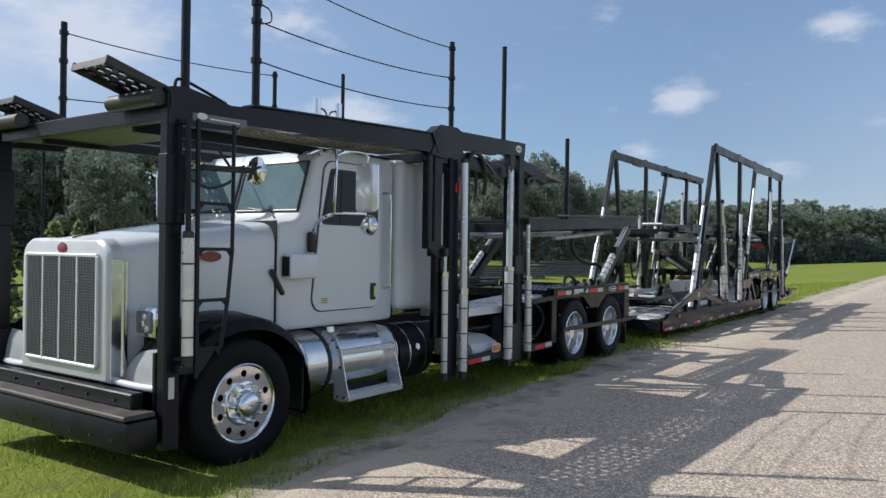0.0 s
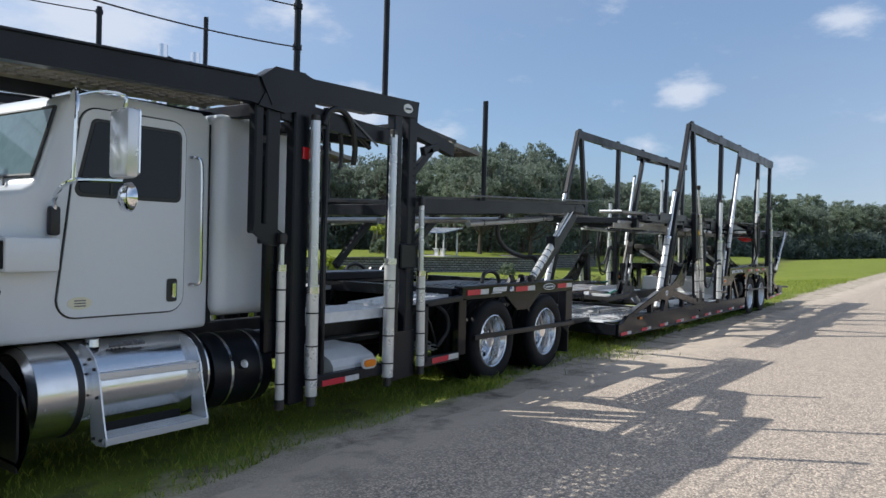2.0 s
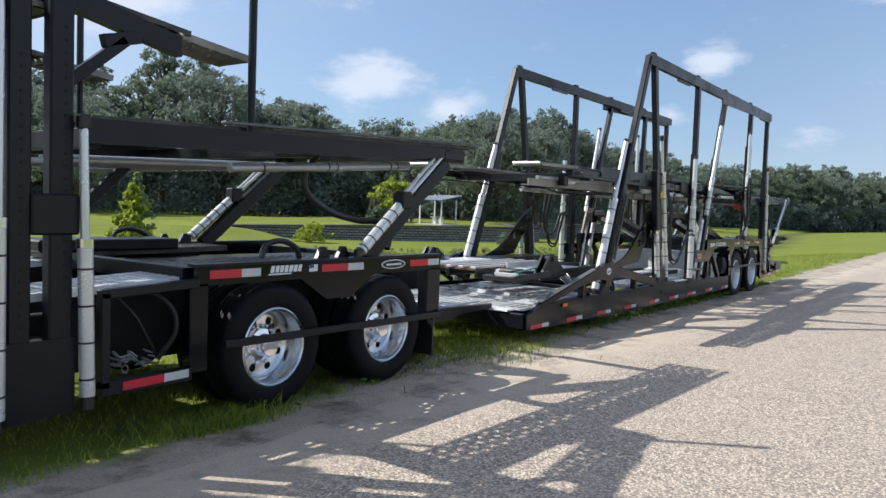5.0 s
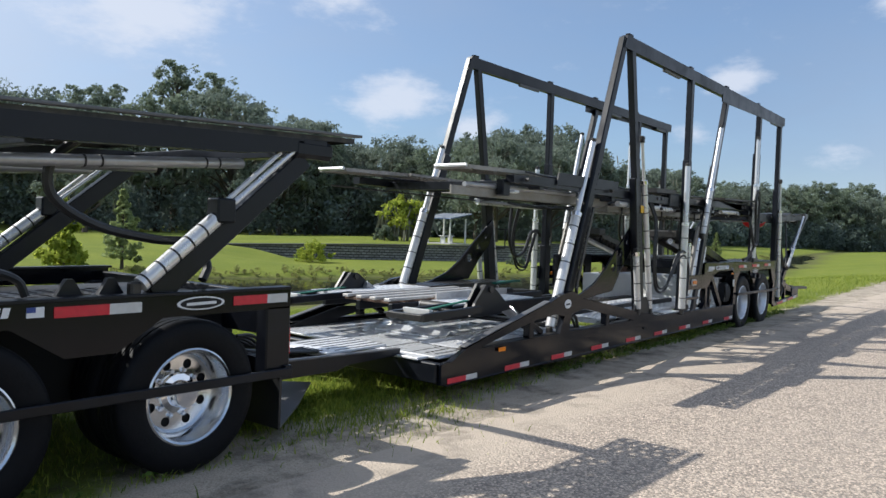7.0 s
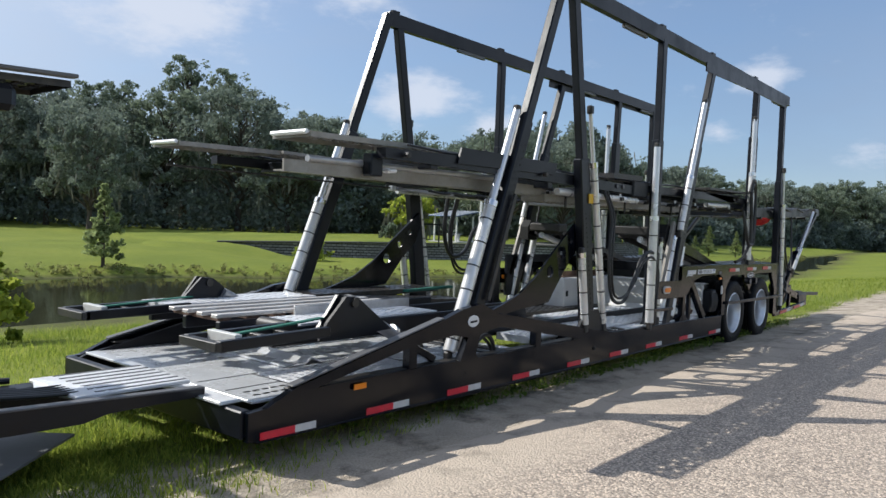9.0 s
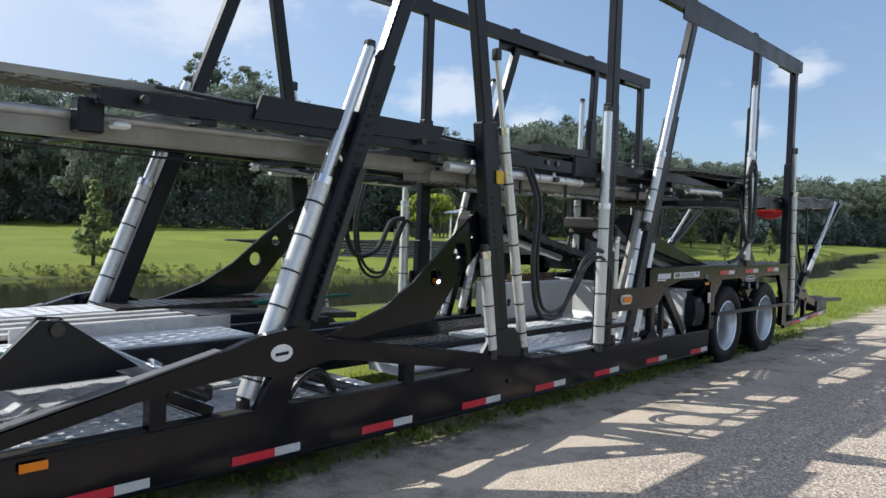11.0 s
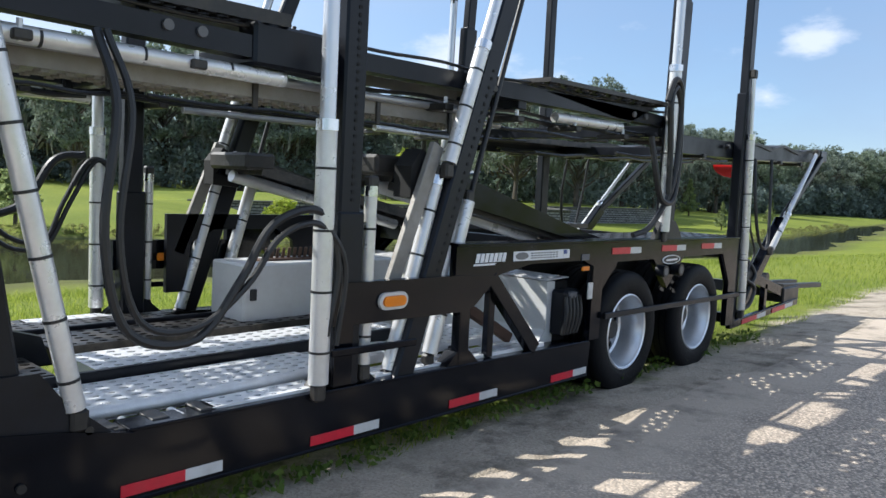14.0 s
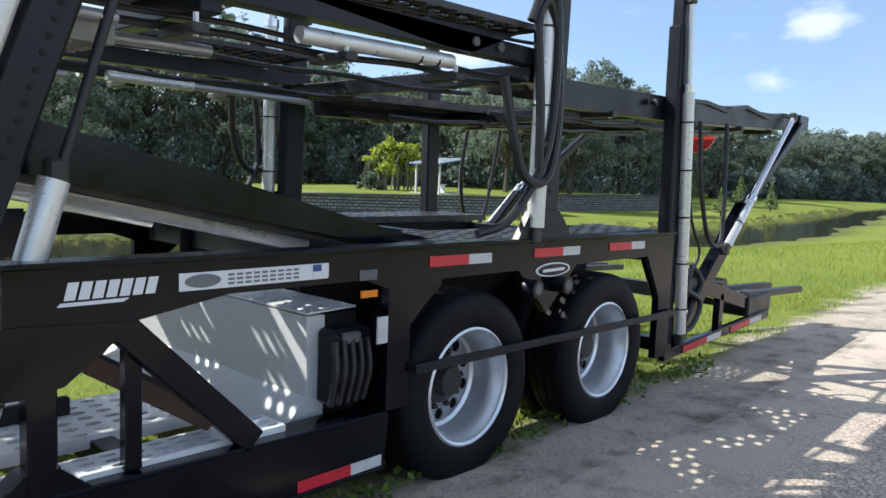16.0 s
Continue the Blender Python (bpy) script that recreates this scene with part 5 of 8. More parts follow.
# bumper, with its worn ledge
bump = part("bumper", box(BM(), 2.9, 3.14, far(4.52), 4.52, 0.25, 0.47, 0.03, 2), M_BLACK, truck, "black steel bumper with a worn top edge", smooth=True)
part("bumper_ledge", box(BM(), 2.885, 3.13, far(4.52), 4.54, 0.474, 0.51, 0.01), mat("worn_ledge", (0.05, 0.042, 0.038), 0.6, var=0.4, dirt=(0.16, 0.13, 0.11), dirt_amount=0.5, dirt_scale=9), bump, "scuffed brownish ledge")
part("bumper_riser", box(BM(), 3.04, 3.14, far(4.7), 4.7, 0.51, 0.62, 0.01), M_BLACK, bump)
for k in range(6):
    part("bolt", oval(BM(), 0, 0, 0, 0.014, 0.014, 0.012, 8), M_BLACKW, bump, m=Matrix.Translation((3.04, 4.9 + k * 0.35, 0.56)) @ Matrix.Rotation(-math.pi / 2, 4, "Z"))
for k in range(9):
    part("bolt", oval(BM(), 0, 0, 0, 0.011, 0.011, 0.008, 8), M_BLACKW, bump, m=Matrix.Translation((2.9, 4.7 + k * 0.26, 0.33)) @ Matrix.Rotation(-math.pi / 2, 4, "Z"))

# cab
side_profile = ((4.515, 0.92), (6.13, 0.92), (6.13, 2.52), (6.05, 2.575), (5.3, 2.585), (5.06, 2.56), (4.965, 2.49), (4.80, 1.945), (4.72, 1.90), (4.515, 1.875))
cab_bm = plate(BM(), side_profile, 4.86, far(4.86))
bmesh.ops.bevel(cab_bm, geom=[e for e in cab_bm.edges if len(e.link_faces) == 2 and e.calc_face_angle(0) > 0.6], offset=0.045, segments=3, affect="EDGES", profile=0.5)
cab = part("cab", cab_bm, M_WHITE, truck, "white day cab", smooth=True)
wd = Vector((4.965 - 4.80, 0, 2.49 - 1.945)).normalized()
wn_ = Vector((-wd.z, 0, wd.x))
for s in (-1, 1):
    a, b = sorted((C + s * 0.03, C + s * 0.86))
    bm = BM()
    p0, p1 = Vector((4.80, 0, 1.945)) + wd * 0.045, Vector((4.965, 0, 2.49)) - wd * 0.05
    vs = []
    for p in (p0, p1):
        for y in (a, b):
            for o in (0.003, 0.016):
                vs.append(bm.verts.new(Vector((p.x, y, p.z)) + wn_ * o))
    for q in ((0, 1, 3, 2), (4, 6, 7, 5), (0, 4, 5, 1), (2, 3, 7, 6), (0, 2, 6, 4), (1, 5, 7, 3)):
        bm.faces.new([vs[i] for i in q])
    bmesh.ops.recalc_face_normals(bm, faces=list(bm.faces))
    ws = part("windscreen", bm, M_SHIELD, cab, "windscreen pane with the sky's reflection in its colour")
    gasket = BM()
    q = [Vector((p.x, y, p.z)) + wn_ * 0.012 for p, y in ((p0, a), (p0, b), (p1, b), (p1, a))]
    for k in range(4):
        tube(gasket, [q[k], q[(k + 1) % 4]], 0.013, 6)
    part("gasket", gasket, M_HOSE, ws)
    wip = BM()
    tube(wip, [(4.74, C + s * 0.62, 1.93), (4.79, C + s * 0.5, 1.99), (4.80, C + s * 0.2, 2.02)], 0.008, 6)
    part("wiper", wip, M_HOSE, ws)
for fy in both():
    sg = 1 if fy(0) == 0 else -1

    def rr_outline(x0, x1, z0, z1, r, cut=0.0):
        pts = []
        for cx, cz, a0 in ((x1 - r, z0 + r, -90), (x1 - r, z1 - r, 0), (x0 + r + cut, z1 - r, 90), (x0 + r, z0 + r, 180)):
            pts += [(cx + r * math.cos(radians(a)), cz + r * math.sin(radians(a))) for a in np.linspace(a0, a0 + 90, 6)]
        return pts
    y_s = fy(4.86)
    o = lambda d: y_s - sg * d
    part("door_gap", plate(BM(), rr_outline(4.93, 5.9, 1.06, 2.475, 0.13, 0.13), o(0.0), o(0.004)), M_HOSE, cab)
    door = part("door", plate(BM(), rr_outline(4.942, 5.888, 1.072, 2.463, 0.12, 0.13), o(0.002), o(0.016)), M_WHITE, cab, "white cab door")
    part("window_rubber", plate(BM(), rr_outline(5.04, 5.85, 1.87, 2.40, 0.05, 0.1), o(0.016), o(0.02)), M_HOSE, door)
    part("window", plate(BM(), rr_outline(5.065, 5.83, 1.895, 2.38, 0.04, 0.1), o(0.018), o(0.024)), M_GLASS, door, "dark tinted side window")
    part("window_divider", bar(BM(), (5.29, o(0.024), 1.895), (5.31, o(0.024), 2.38), 0.012, 0.02, 0.002), M_HOSE, door)
    part("door_handle_recess", plate(BM(), rr_outline(5.745, 5.83, 1.14, 1.31, 0.02), o(0.016), o(0.022)), M_HOSE, door, "black handle recess")
    part("door_handle", box(BM(), 5.785, 5.815, min(o(0.02), o(0.04)), max(o(0.02), o(0.04)), 1.17, 1.28, 0.006), M_CHROME, door, "chrome door handle")
    part("door_sticker", oval(BM(), 5.09, o(0.016), 1.165, 0.085, 0.042, 0.003 * sg), mat("cream_sticker", (0.72, 0.68, 0.5), 0.5), door, "small oval cream sticker")
    bars_ = BM()
    for k in range(3):
        box(bars_, 5.05, 5.13, min(o(0.019), o(0.021)), max(o(0.019), o(0.021)), 1.142 + k * 0.018, 1.15 + k * 0.018, 0)
    part("sticker_print", bars_, M_GREYDECAL, door)
    grab = BM()
    tube(grab, curve_pts([(5.94, o(0.0), 2.22), (5.975, o(0.06), 2.21), (5.99, o(0.07), 2.12), (5.995, o(0.07), 1.8), (6.0, o(0.07), 1.36), (5.99, o(0.06), 1.27), (5.95, o(0.0), 1.26)], 24), 0.014, 8)
    part("grab_handle", grab, M_CHROME, cab, "chrome grab handle", smooth=True)
    sc = box(BM(), 4.56, 4.9, min(o(0.0), o(0.13)), max(o(0.0), o(0.13)), 1.38, 1.6, 0.025, 2)
    scoop = part("air_scoop", sc, M_WHITE, cab, "white side air intake box", smooth=True)
    part("scoop_mouth", box(BM(), 4.552, 4.562, min(o(0.02), o(0.11)), max(o(0.02), o(0.11)), 1.405, 1.575, 0.004), M_DARK, scoop)
    part("hinge_block", box(BM(), 4.86, 4.93, min(o(0.005), o(0.07)), max(o(0.005), o(0.07)), 1.61, 1.8, 0.02, 2), M_HOSE, cab, "black rubber mirror mount", smooth=True)
    # west-coast mirror on its bent arms
    my = fy(4.31)
    mir = part("mirror", box(BM(), 5.01, 5.1, min(fy(4.21), fy(4.42)), max(fy(4.21), fy(4.42)), 1.975, 2.405, 0.03, 2), M_SATIN, cab, "tall satin-bright door mirror", smooth=True)
    part("mirror_glass", box(BM(), 5.1, 5.108, min(fy(4.225), fy(4.405)), max(fy(4.225), fy(4.405)), 2.0, 2.4, 0.01), M_CHROME, mir)
    arms = BM()
    tube(arms, curve_pts([(4.9, o(0.04), 1.74), (4.87, o(0.1), 1.86), (4.845, fy(4.6), 1.93), (4.87, fy(4.47), 1.955), (5.05, my, 1.96)], 20), 0.016, 8)
    tube(arms, curve_pts([(4.842, fy(4.5), 1.95), (4.842, fy(4.49), 2.2), (4.85, fy(4.49), 2.45), (4.9, fy(4.6), 2.53), (5.02, o(-0.03), 2.5)], 20), 0.013, 8)
    tube(arms, curve_pts([(5.05, my, 2.41), (5.05, my, 2.48), (4.95, fy(4.42), 2.5), (4.86, fy(4.49), 2.47)], 10), 0.012, 8)
    part("mirror_arm", arms, M_CHROME, mir, "bent chrome mirror arms", smooth=True)
    part("convex_mirror", lathe(BM(), [(0.0, -0.05), (0.05, -0.042), (0.085, -0.018), (0.095, 0.01), (0.0, 0.012)], (0, 0, 0), 24), M_CHROME, mir, "round chrome convex mirror", smooth=True,
         m=Matrix.Translation((5.08, my, 1.86)) @ Matrix.Rotation(-math.pi / 2, 4, "Z"))
    # roof horn and lamps
    part("visor_edge", bar(BM(), (4.93, o(-0.06), 2.515), (5.1, o(-0.06), 2.58), 0.05, 0.02, 0.004), M_CHROME, cab)

# sleeper fairing behind the cab
sl = BM()
for zz0, zz1, xa, xb, ins in ((1.0, 2.6, 6.17, 7.1, 0.0),):
    box(sl, xa, xb, 4.82 + ins, far(4.82), zz0, zz1, 0.1, 4)
part("sleeper_fairing", sl, M_WHITE, truck, "white rounded fairing behind the cab", smooth=True)
# near-black fill paints the shade in the slot behind the cab
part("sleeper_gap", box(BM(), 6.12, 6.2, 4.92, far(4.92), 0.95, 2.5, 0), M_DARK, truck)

# fuel tank with steps, and the black air tank behind it
for fy in both():
    ty = fy(5.02)
    tank = BM()
    tube(tank, [(4.76, ty, 0.58), (4.775, ty, 0.58), (6.02, ty, 0.58), (6.04, ty, 0.58)], 0.315, 44)
    tube(tank, [(4.72, ty, 0.58), (4.765, ty, 0.58)], 0.27, 44, 0.315)
    tk = part("fuel_tank", tank, M_ALU, truck, "polished aluminium fuel tank", smooth=True)
    for xx in (5.04, 6.0):
        part("tank_strap", tube(BM(), [(xx - 0.02, ty, 0.58), (xx + 0.02, ty, 0.58)], 0.322, 44), M_HOSE, tk)
    step = part("step_frame", cheek(5.115, fy), M_SATIN, tk, "broad folded aluminium step frame")
    part("frame_cheek", cheek(5.9, fy), M_SATIN, step)
    part("frame_top", bar(BM(), (5.125, fy(4.655), 0.695), (5.9, fy(4.655), 0.68), 0.012, 0.045, 0.003), M_SATIN, step)
    part("frame_sill", bar(BM(), (5.125, fy(4.55), 0.285), (5.9, fy(4.55), 0.285), 0.012, 0.05, 0.003), M_SATIN, step)
    for yb, zb in ((4.69, 0.74), (4.75, 0.8), (4.6, 0.29), (4.68, 0.29), (4.65, 0.56)):
        part("frame_bolt", tube(BM(), [(5.1, fy(yb), zb), (5.118, fy(yb), zb)], 0.011, 8), M_HOSE, step)
    rag = BM()
    for k in range(5):
        tube(rag, [(5.3 + k * 0.03, fy(4.84), 0.86), (5.36 + k * 0.04, fy(4.8), 0.875 + 0.01 * (k % 2)), (5.44 + k * 0.03, fy(4.83), 0.86)], 0.014, 6)
    part("strap_bundle", rag, M_GREY, tk, "bundled grey strap lying on the tank")
    for zz, ya, yb, nv in ((0.71, 4.665, 4.80, 4), (0.305, 4.56, 4.74, 5)):
        sb = BM()
        a, b = sorted((fy(ya), fy(yb)))
        tread(sb, (5.13, zz), (5.89, zz), a, b, 22, nv, 0.36, 0.008, 0.045)
        part("step_tread", sb, M_TREAD, tk, "perforated step tread")
    # near-black sheet paints the shade behind the lower step
    part("step_back", box(BM(), 5.2, 5.82, *sorted((fy(4.752), fy(4.758))), 0.25, 0.36, 0.0), M_DARK, tk)
    part("tank_cap", lathe(BM(), [(0.0, -0.03), (0.05, -0.03), (0.055, 0.02)], (0, 0, 0), 16), M_ALU, tk, m=Matrix.Translation((5.2, fy(4.88), 0.885)) @ Matrix.Rotation(-math.pi / 2, 4, "X"))
    at = BM()
    tube(at, [(6.1, ty, 0.55), (6.68, ty, 0.55)], 0.3, 36)
    air = part("air_tank", at, M_BLACK, truck, "black air tank with bright straps", smooth=True)
    for xx in (6.27, 6.56):
        part("tank_strap", tube(BM(), [(xx - 0.012, ty, 0.55), (xx + 0.012, ty, 0.55)], 0.306, 36), M_ALU, air)
    part("tank_cap", tube(BM(), [(6.36, fy(4.72), 0.62), (6.36, fy(4.69), 0.63)], 0.035, 14), M_ALU, air)

# wheels
for x, kind in ((3.97, "steer"), (9.9, "drive"), (11.22, "drive")):
    for fy, s in zip(both(), (1, -1)):
        wheel(truck, kind, x - (0.08 if kind == "steer" else 0.0), fy(4.53), 0.445 if kind == "steer" else 0.487, s, 0.495 if kind == "steer" else 0.487)
        if kind == "drive":
            wheel(truck, kind, x, fy(4.85), 0.487, s, 0.487)
for x in (9.9, 11.22):
    part("axle", tube(BM(), [(x, 4.9, 0.475), (x, far(4.9), 0.475)], 0.08, 16), M_BLACKW, truck)
part("front_axle", bar(BM(), (3.97, 4.85, 0.42), (3.97, far(4.85), 0.42), 0.1, 0.12), M_BLACKW, truck)
for s in (-1, 1):
    part("chassis_rail", box(BM(), 3.2, 12.0, C + s * 0.43 - 0.045, C + s * 0.43 + 0.045, 0.5, 0.78, 0.01), M_BLACKW, truck)
part("engine", box(BM(), 3.4, 4.7, C - 0.4, C + 0.4, 0.35, 1.4, 0.05), M_DARK, truck)
part("gearbox", box(BM(), 4.7, 6.4, C - 0.3, C + 0.3, 0.3, 0.9, 0.05), M_DARK, truck)

# ---- head rack
BEAM = ((3.18, 2.56, 2.74), (6.3, 2.665, 2.85), (8.32, 2.81, 3.0))


def beam_z(x, k=1):
    return float(np.interp(x, [b[0] for b in BEAM], [b[k] for b in BEAM]))


for fy in both():
    sg = 1 if fy(0) == 0 else -1
    y0, y1 = sorted((fy(4.5), fy(4.6)))
    beam = part("rack_beam", plate(BM(), ((3.18, 2.5), (3.75, 2.52), (3.82, 2.58), (6.2, 2.66), (6.3, 2.65), (6.85, 2.765), (7.6, 2.775), (7.62, 2.8), (8.3, 2.84), (8.32, 3.0), (6.86, 2.95), (6.75, 2.97), (6.42, 2.955), (6.28, 2.865), (4.3, 2.755), (3.7, 2.71), (3.3, 2.78), (3.18, 2.76)), y0, y1), M_BLACK, truck, "black upper rack beam")
    part("beam_flange", bar(BM(), (3.9, fy(4.55), 2.745), (6.25, fy(4.55), 2.855), 0.14, 0.018, 0.004), M_BLACK, beam)
    part("beam_knuckle", plate(BM(), ((6.28, 2.86), (6.43, 2.965), (6.74, 2.975), (6.86, 2.93), (6.84, 2.77), (6.4, 2.66)), min(fy(4.485), fy(4.5)) - 0.002, max(fy(4.485), fy(4.5)) - 0.002), M_BLACK, beam)
    part("rack_decal", plate(BM(), ((3.36, 2.55), (3.85, 2.56), (3.85, 2.62), (3.36, 2.605)), fy(4.5) - sg * 0.004, fy(4.5) - sg * 0.001), M_GREYDECAL, beam, "weathered maker's plate")
    part("decal_oval", oval(BM(), 3.44, fy(4.5) - sg * 0.004, 2.59, 0.045, 0.024, 0.003 * sg), M_DECAL, beam)
    part("decal_line", plate(BM(), ((3.51, 2.575), (3.78, 2.578), (3.78, 2.588), (3.51, 2.585)), fy(4.5) - sg * 0.007, fy(4.5) - sg * 0.004), M_DECAL, beam)
    badge(beam, 8.14, fy(4.5) - (0 if sg > 0 else -0.01), 2.91, 0.07, 0.045, pale=True)
    # perforated running tracks over the cab, front and rear flaps
    a, b = sorted((fy(4.62), fy(5.1)))
    for (xa, za), (xb, zb) in (((3.25, beam_z(3.25) + 0.03), (6.2, beam_z(6.2) + 0.03)), ((6.4, 2.745), (8.3, 2.7))):
        bm = tread(BM(), (xa, za), (xb, zb), a, b, int((xb - xa) / 0.1), 5, 0.3)
        part("running_track", bm, M_GALV, truck, "perforated steel running track")
    fx = 0.0 if sg > 0 else 0.35
    flap = part("front_flap", tread(BM(), (2.76 + fx, 2.885), (3.24 + fx, 2.755), min(fy(4.6), fy(5.0)), max(fy(4.6), fy(5.0)), 6, 4, 0.36, 0.012, 0.05), M_BLACKW, truck, "perforated front loading flap, tilted up")
    for yy in (4.6, 5.0):
        part("flap_rail", bar(BM(), (2.755 + fx, fy(yy), 2.87), (3.3 + fx, fy(yy), 2.725), 0.025, 0.06, 0.004), M_BLACKW, flap)
    part("flap_hinge", tube(BM(), [(3.12, fy(4.55), 2.68), (3.12, fy(5.12), 2.68)], 0.06, 14), M_BLACKW, flap, smooth=True)
    hook = BM()
    tube(hook, curve_pts([(3.25, fy(4.56), 2.76), (3.27, fy(4.56), 2.83), (3.35, fy(4.56), 2.83), (3.5, fy(4.56), 2.79), (3.7, fy(4.56), 2.73)], 20), 0.012, 8)
    part("rope_hook", hook, M_BLACK, beam, smooth=True)
    part("inner_beam", bar(BM(), (3.3, fy(5.12), 2.55), (8.3, fy(5.12), 2.62), 0.05, 0.09), M_BLACK, truck)
    part("deck_beam", plate(BM(), ((6.55, 2.58), (8.05, 2.54), (8.05, 2.67), (6.85, 2.74), (6.55, 2.74)), *sorted((fy(4.545), fy(4.615)))), M_BLACK, truck, "black lower deck beam")
    hose(truck, [(7.02, fy(4.53), 2.6), (7.08, fy(4.52), 2.72), (7.22, fy(4.52), 2.75), (7.36, fy(4.53), 2.66), (7.44, fy(4.55), 2.46), (7.46, fy(4.58), 2.3)], 0.026, 30)
    part("tie_strap", bar(BM(), (7.3, fy(4.53), 2.74), (7.75, fy(4.54), 2.5), 0.008, 0.02, 0.002), M_GREY, beam)
    # rear overhang of the upper deck
    rear = part("rear_beam", plate(BM(), ((8.25, 2.72), (9.1, 2.55), (9.1, 2.68), (8.25, 2.86)), min(fy(4.6), fy(4.68)), max(fy(4.6), fy(4.68))), M_BLACK, truck, "black rear deck beam")
    part("rear_flap", tread(BM(), (8.4, 2.83), (9.2, 2.745), min(fy(4.64), fy(5.05)), max(fy(4.64), fy(5.05)), 8, 4, 0.3), M_DTREAD, rear, "perforated rear flap")
    part("flap_tip", tread(BM(), (9.15, 2.735), (9.72, 2.675), min(fy(4.66), fy(5.03)), max(fy(4.66), fy(5.03)), 6, 4, 0.16, 0.012, 0.05), M_GALV, rear, "tan worn flap tip")
    part("rear_strut", bar(BM(), (8.32, fy(4.62), 2.25), (8.7, fy(4.62), 2.58), 0.06, 0.07), M_BLACK, rear)
    part("rear_knee", bar(BM(), (8.55, fy(4.62), 2.55), (8.8, fy(4.62), 2.62), 0.06, 0.08), M_BLACK, rear)
    # front post, its reflector, ladder and cylinder
    y0, y1 = sorted((fy(4.512), fy(4.61)))
    fp = part("front_post", box(BM(), 3.17, 3.3, y0, y1, 0.22, 2.72, 0.012), M_BLACK, truck, "black square front post")
    part("post_sleeve", box(BM(), 3.16, 3.32, y0 - 0.01, y1 + 0.01, 1.8, 2.3, 0.012), M_BLACK, fp)
    part("reflector", plate(BM(), ((3.2, 0.585), (3.245, 0.585), (3.245, 0.735), (3.2, 0.735)), fy(4.512) - sg * 0.008, fy(4.512) - sg * 0.002), M_TAPEW, fp, "white reflector")
    part("post_foot", plate(BM(), ((3.17, 0.23), (3.33, 0.23), (3.6, 0.56), (3.6, 0.62), (3.37, 0.9), (3.17, 0.9)), min(fy(4.62), fy(4.65)), max(fy(4.62), fy(4.65))), M_BLACK, fp)
    fr = ram(truck, (3.285, fy(4.42), 0.84), (3.28, fy(4.42), 1.71), 1.0, 0.041, 0.026, 3)
    part("rod", tube(BM(), [(3.28, fy(4.42), 1.7), (3.28, fy(4.44), 2.55)], 0.02, 12), M_BLACK, fr, "dark piston rod", smooth=True)
    part("ram_bracket", box(BM(), 3.23, 3.33, *sorted((fy(4.4), fy(4.52))), 0.76, 0.83, 0.01), M_BLACK, fr)
    lad = part("ladder", bar(BM(), (3.360, fy(4.42), 0.72), (3.350, fy(4.42), 2.55), 0.026, 0.032, 0.006), M_BLACK, truck, "black access ladder")
    part("ladder_rail", tube(BM(), [(3.570, fy(4.42), 0.92), (3.585, fy(4.42), 1.0), (3.627, fy(4.42), 1.26), (3.663, fy(4.42), 1.62), (3.665, fy(4.42), 2.55)], 0.015, 8), M_BLACK, lad, smooth=True)
    for z, xr in ((0.918, 3.570), (1.268, 3.627), (1.634, 3.663), (1.961, 3.665)):
        part("rung", bar(BM(), (3.360, fy(4.42), z), (xr, fy(4.42), z), 0.035, 0.024, 0.004), M_BLACK, lad)
        for dx in (0.0, 1.0):
            xg = 3.365 + (xr - 3.375) * dx
            part("rung_gusset", plate(BM(), ((xg, z - 0.01), (xg + (0.045 - 0.09 * dx), z - 0.01), (xg, z - 0.06)), *sorted((fy(4.415), fy(4.425)))), M_BLACK, lad)
    part("ladder_foot", plate(BM(), ((3.350, 0.72), (3.435, 0.8), (3.515, 0.905), (3.350, 0.905)), *sorted((fy(4.414), fy(4.426)))), M_BLACK, lad)
    for z in (0.86, 1.9):
        part("ladder_stay", bar(BM(), (3.34, fy(4.42), z), (3.25, fy(4.52), z), 0.02, 0.03, 0.004), M_BLACK, lad)
    # posts by the cab's rear
    pa = part("rear_post", box(BM(), 6.675, 6.85, *sorted((fy(4.515), fy(4.62))), 0.27, 2.75, 0.012), M_BLACK, truck, "black square rack post")
    part("post_channel", box(BM(), 6.265, 6.35, *sorted((fy(4.515), fy(4.6))), 1.66, 2.7, 0.012), M_BLACK, pa)
    part("post_inner", box(BM(), 6.385, 6.53, *sorted((fy(4.52), fy(4.62))), 1.58, 2.7, 0.012), M_BLACK, pa)
    part("post_sleeve", box(BM(), 6.4, 6.54, *sorted((fy(4.51), fy(4.58))), 0.72, 1.6, 0.012), M_FRAME, pa)
    part("post_bracket", plate(BM(), ((6.24, 1.68), (6.4, 1.57), (6.58, 1.56), (6.6, 1.64), (6.45, 1.72), (6.25, 1.75)), *sorted((fy(4.49), fy(4.53)))), M_BLACK, pa)
    part("post_cap", plate(BM(), ((6.27, 2.64), (6.55, 2.62), (6.88, 2.7), (6.86, 2.8), (6.72, 2.86), (6.4, 2.86)), *sorted((fy(4.49), fy(4.53)))), M_BLACK, pa)
    ram(truck, (6.53, fy(4.47), 0.3), (6.52, fy(4.47), 1.62), 0.83, 0.036, 0.02, 4)
    ram(truck, (6.86, fy(4.45), 0.28), (6.84, fy(4.45), 2.6), 0.4, 0.05, 0.043, 3)
    part("standpipe", tube(BM(), [(7.08, fy(4.56), 0.42), (7.08, fy(4.56), 2.75)], 0.028, 10), M_BLACK, truck, smooth=True)
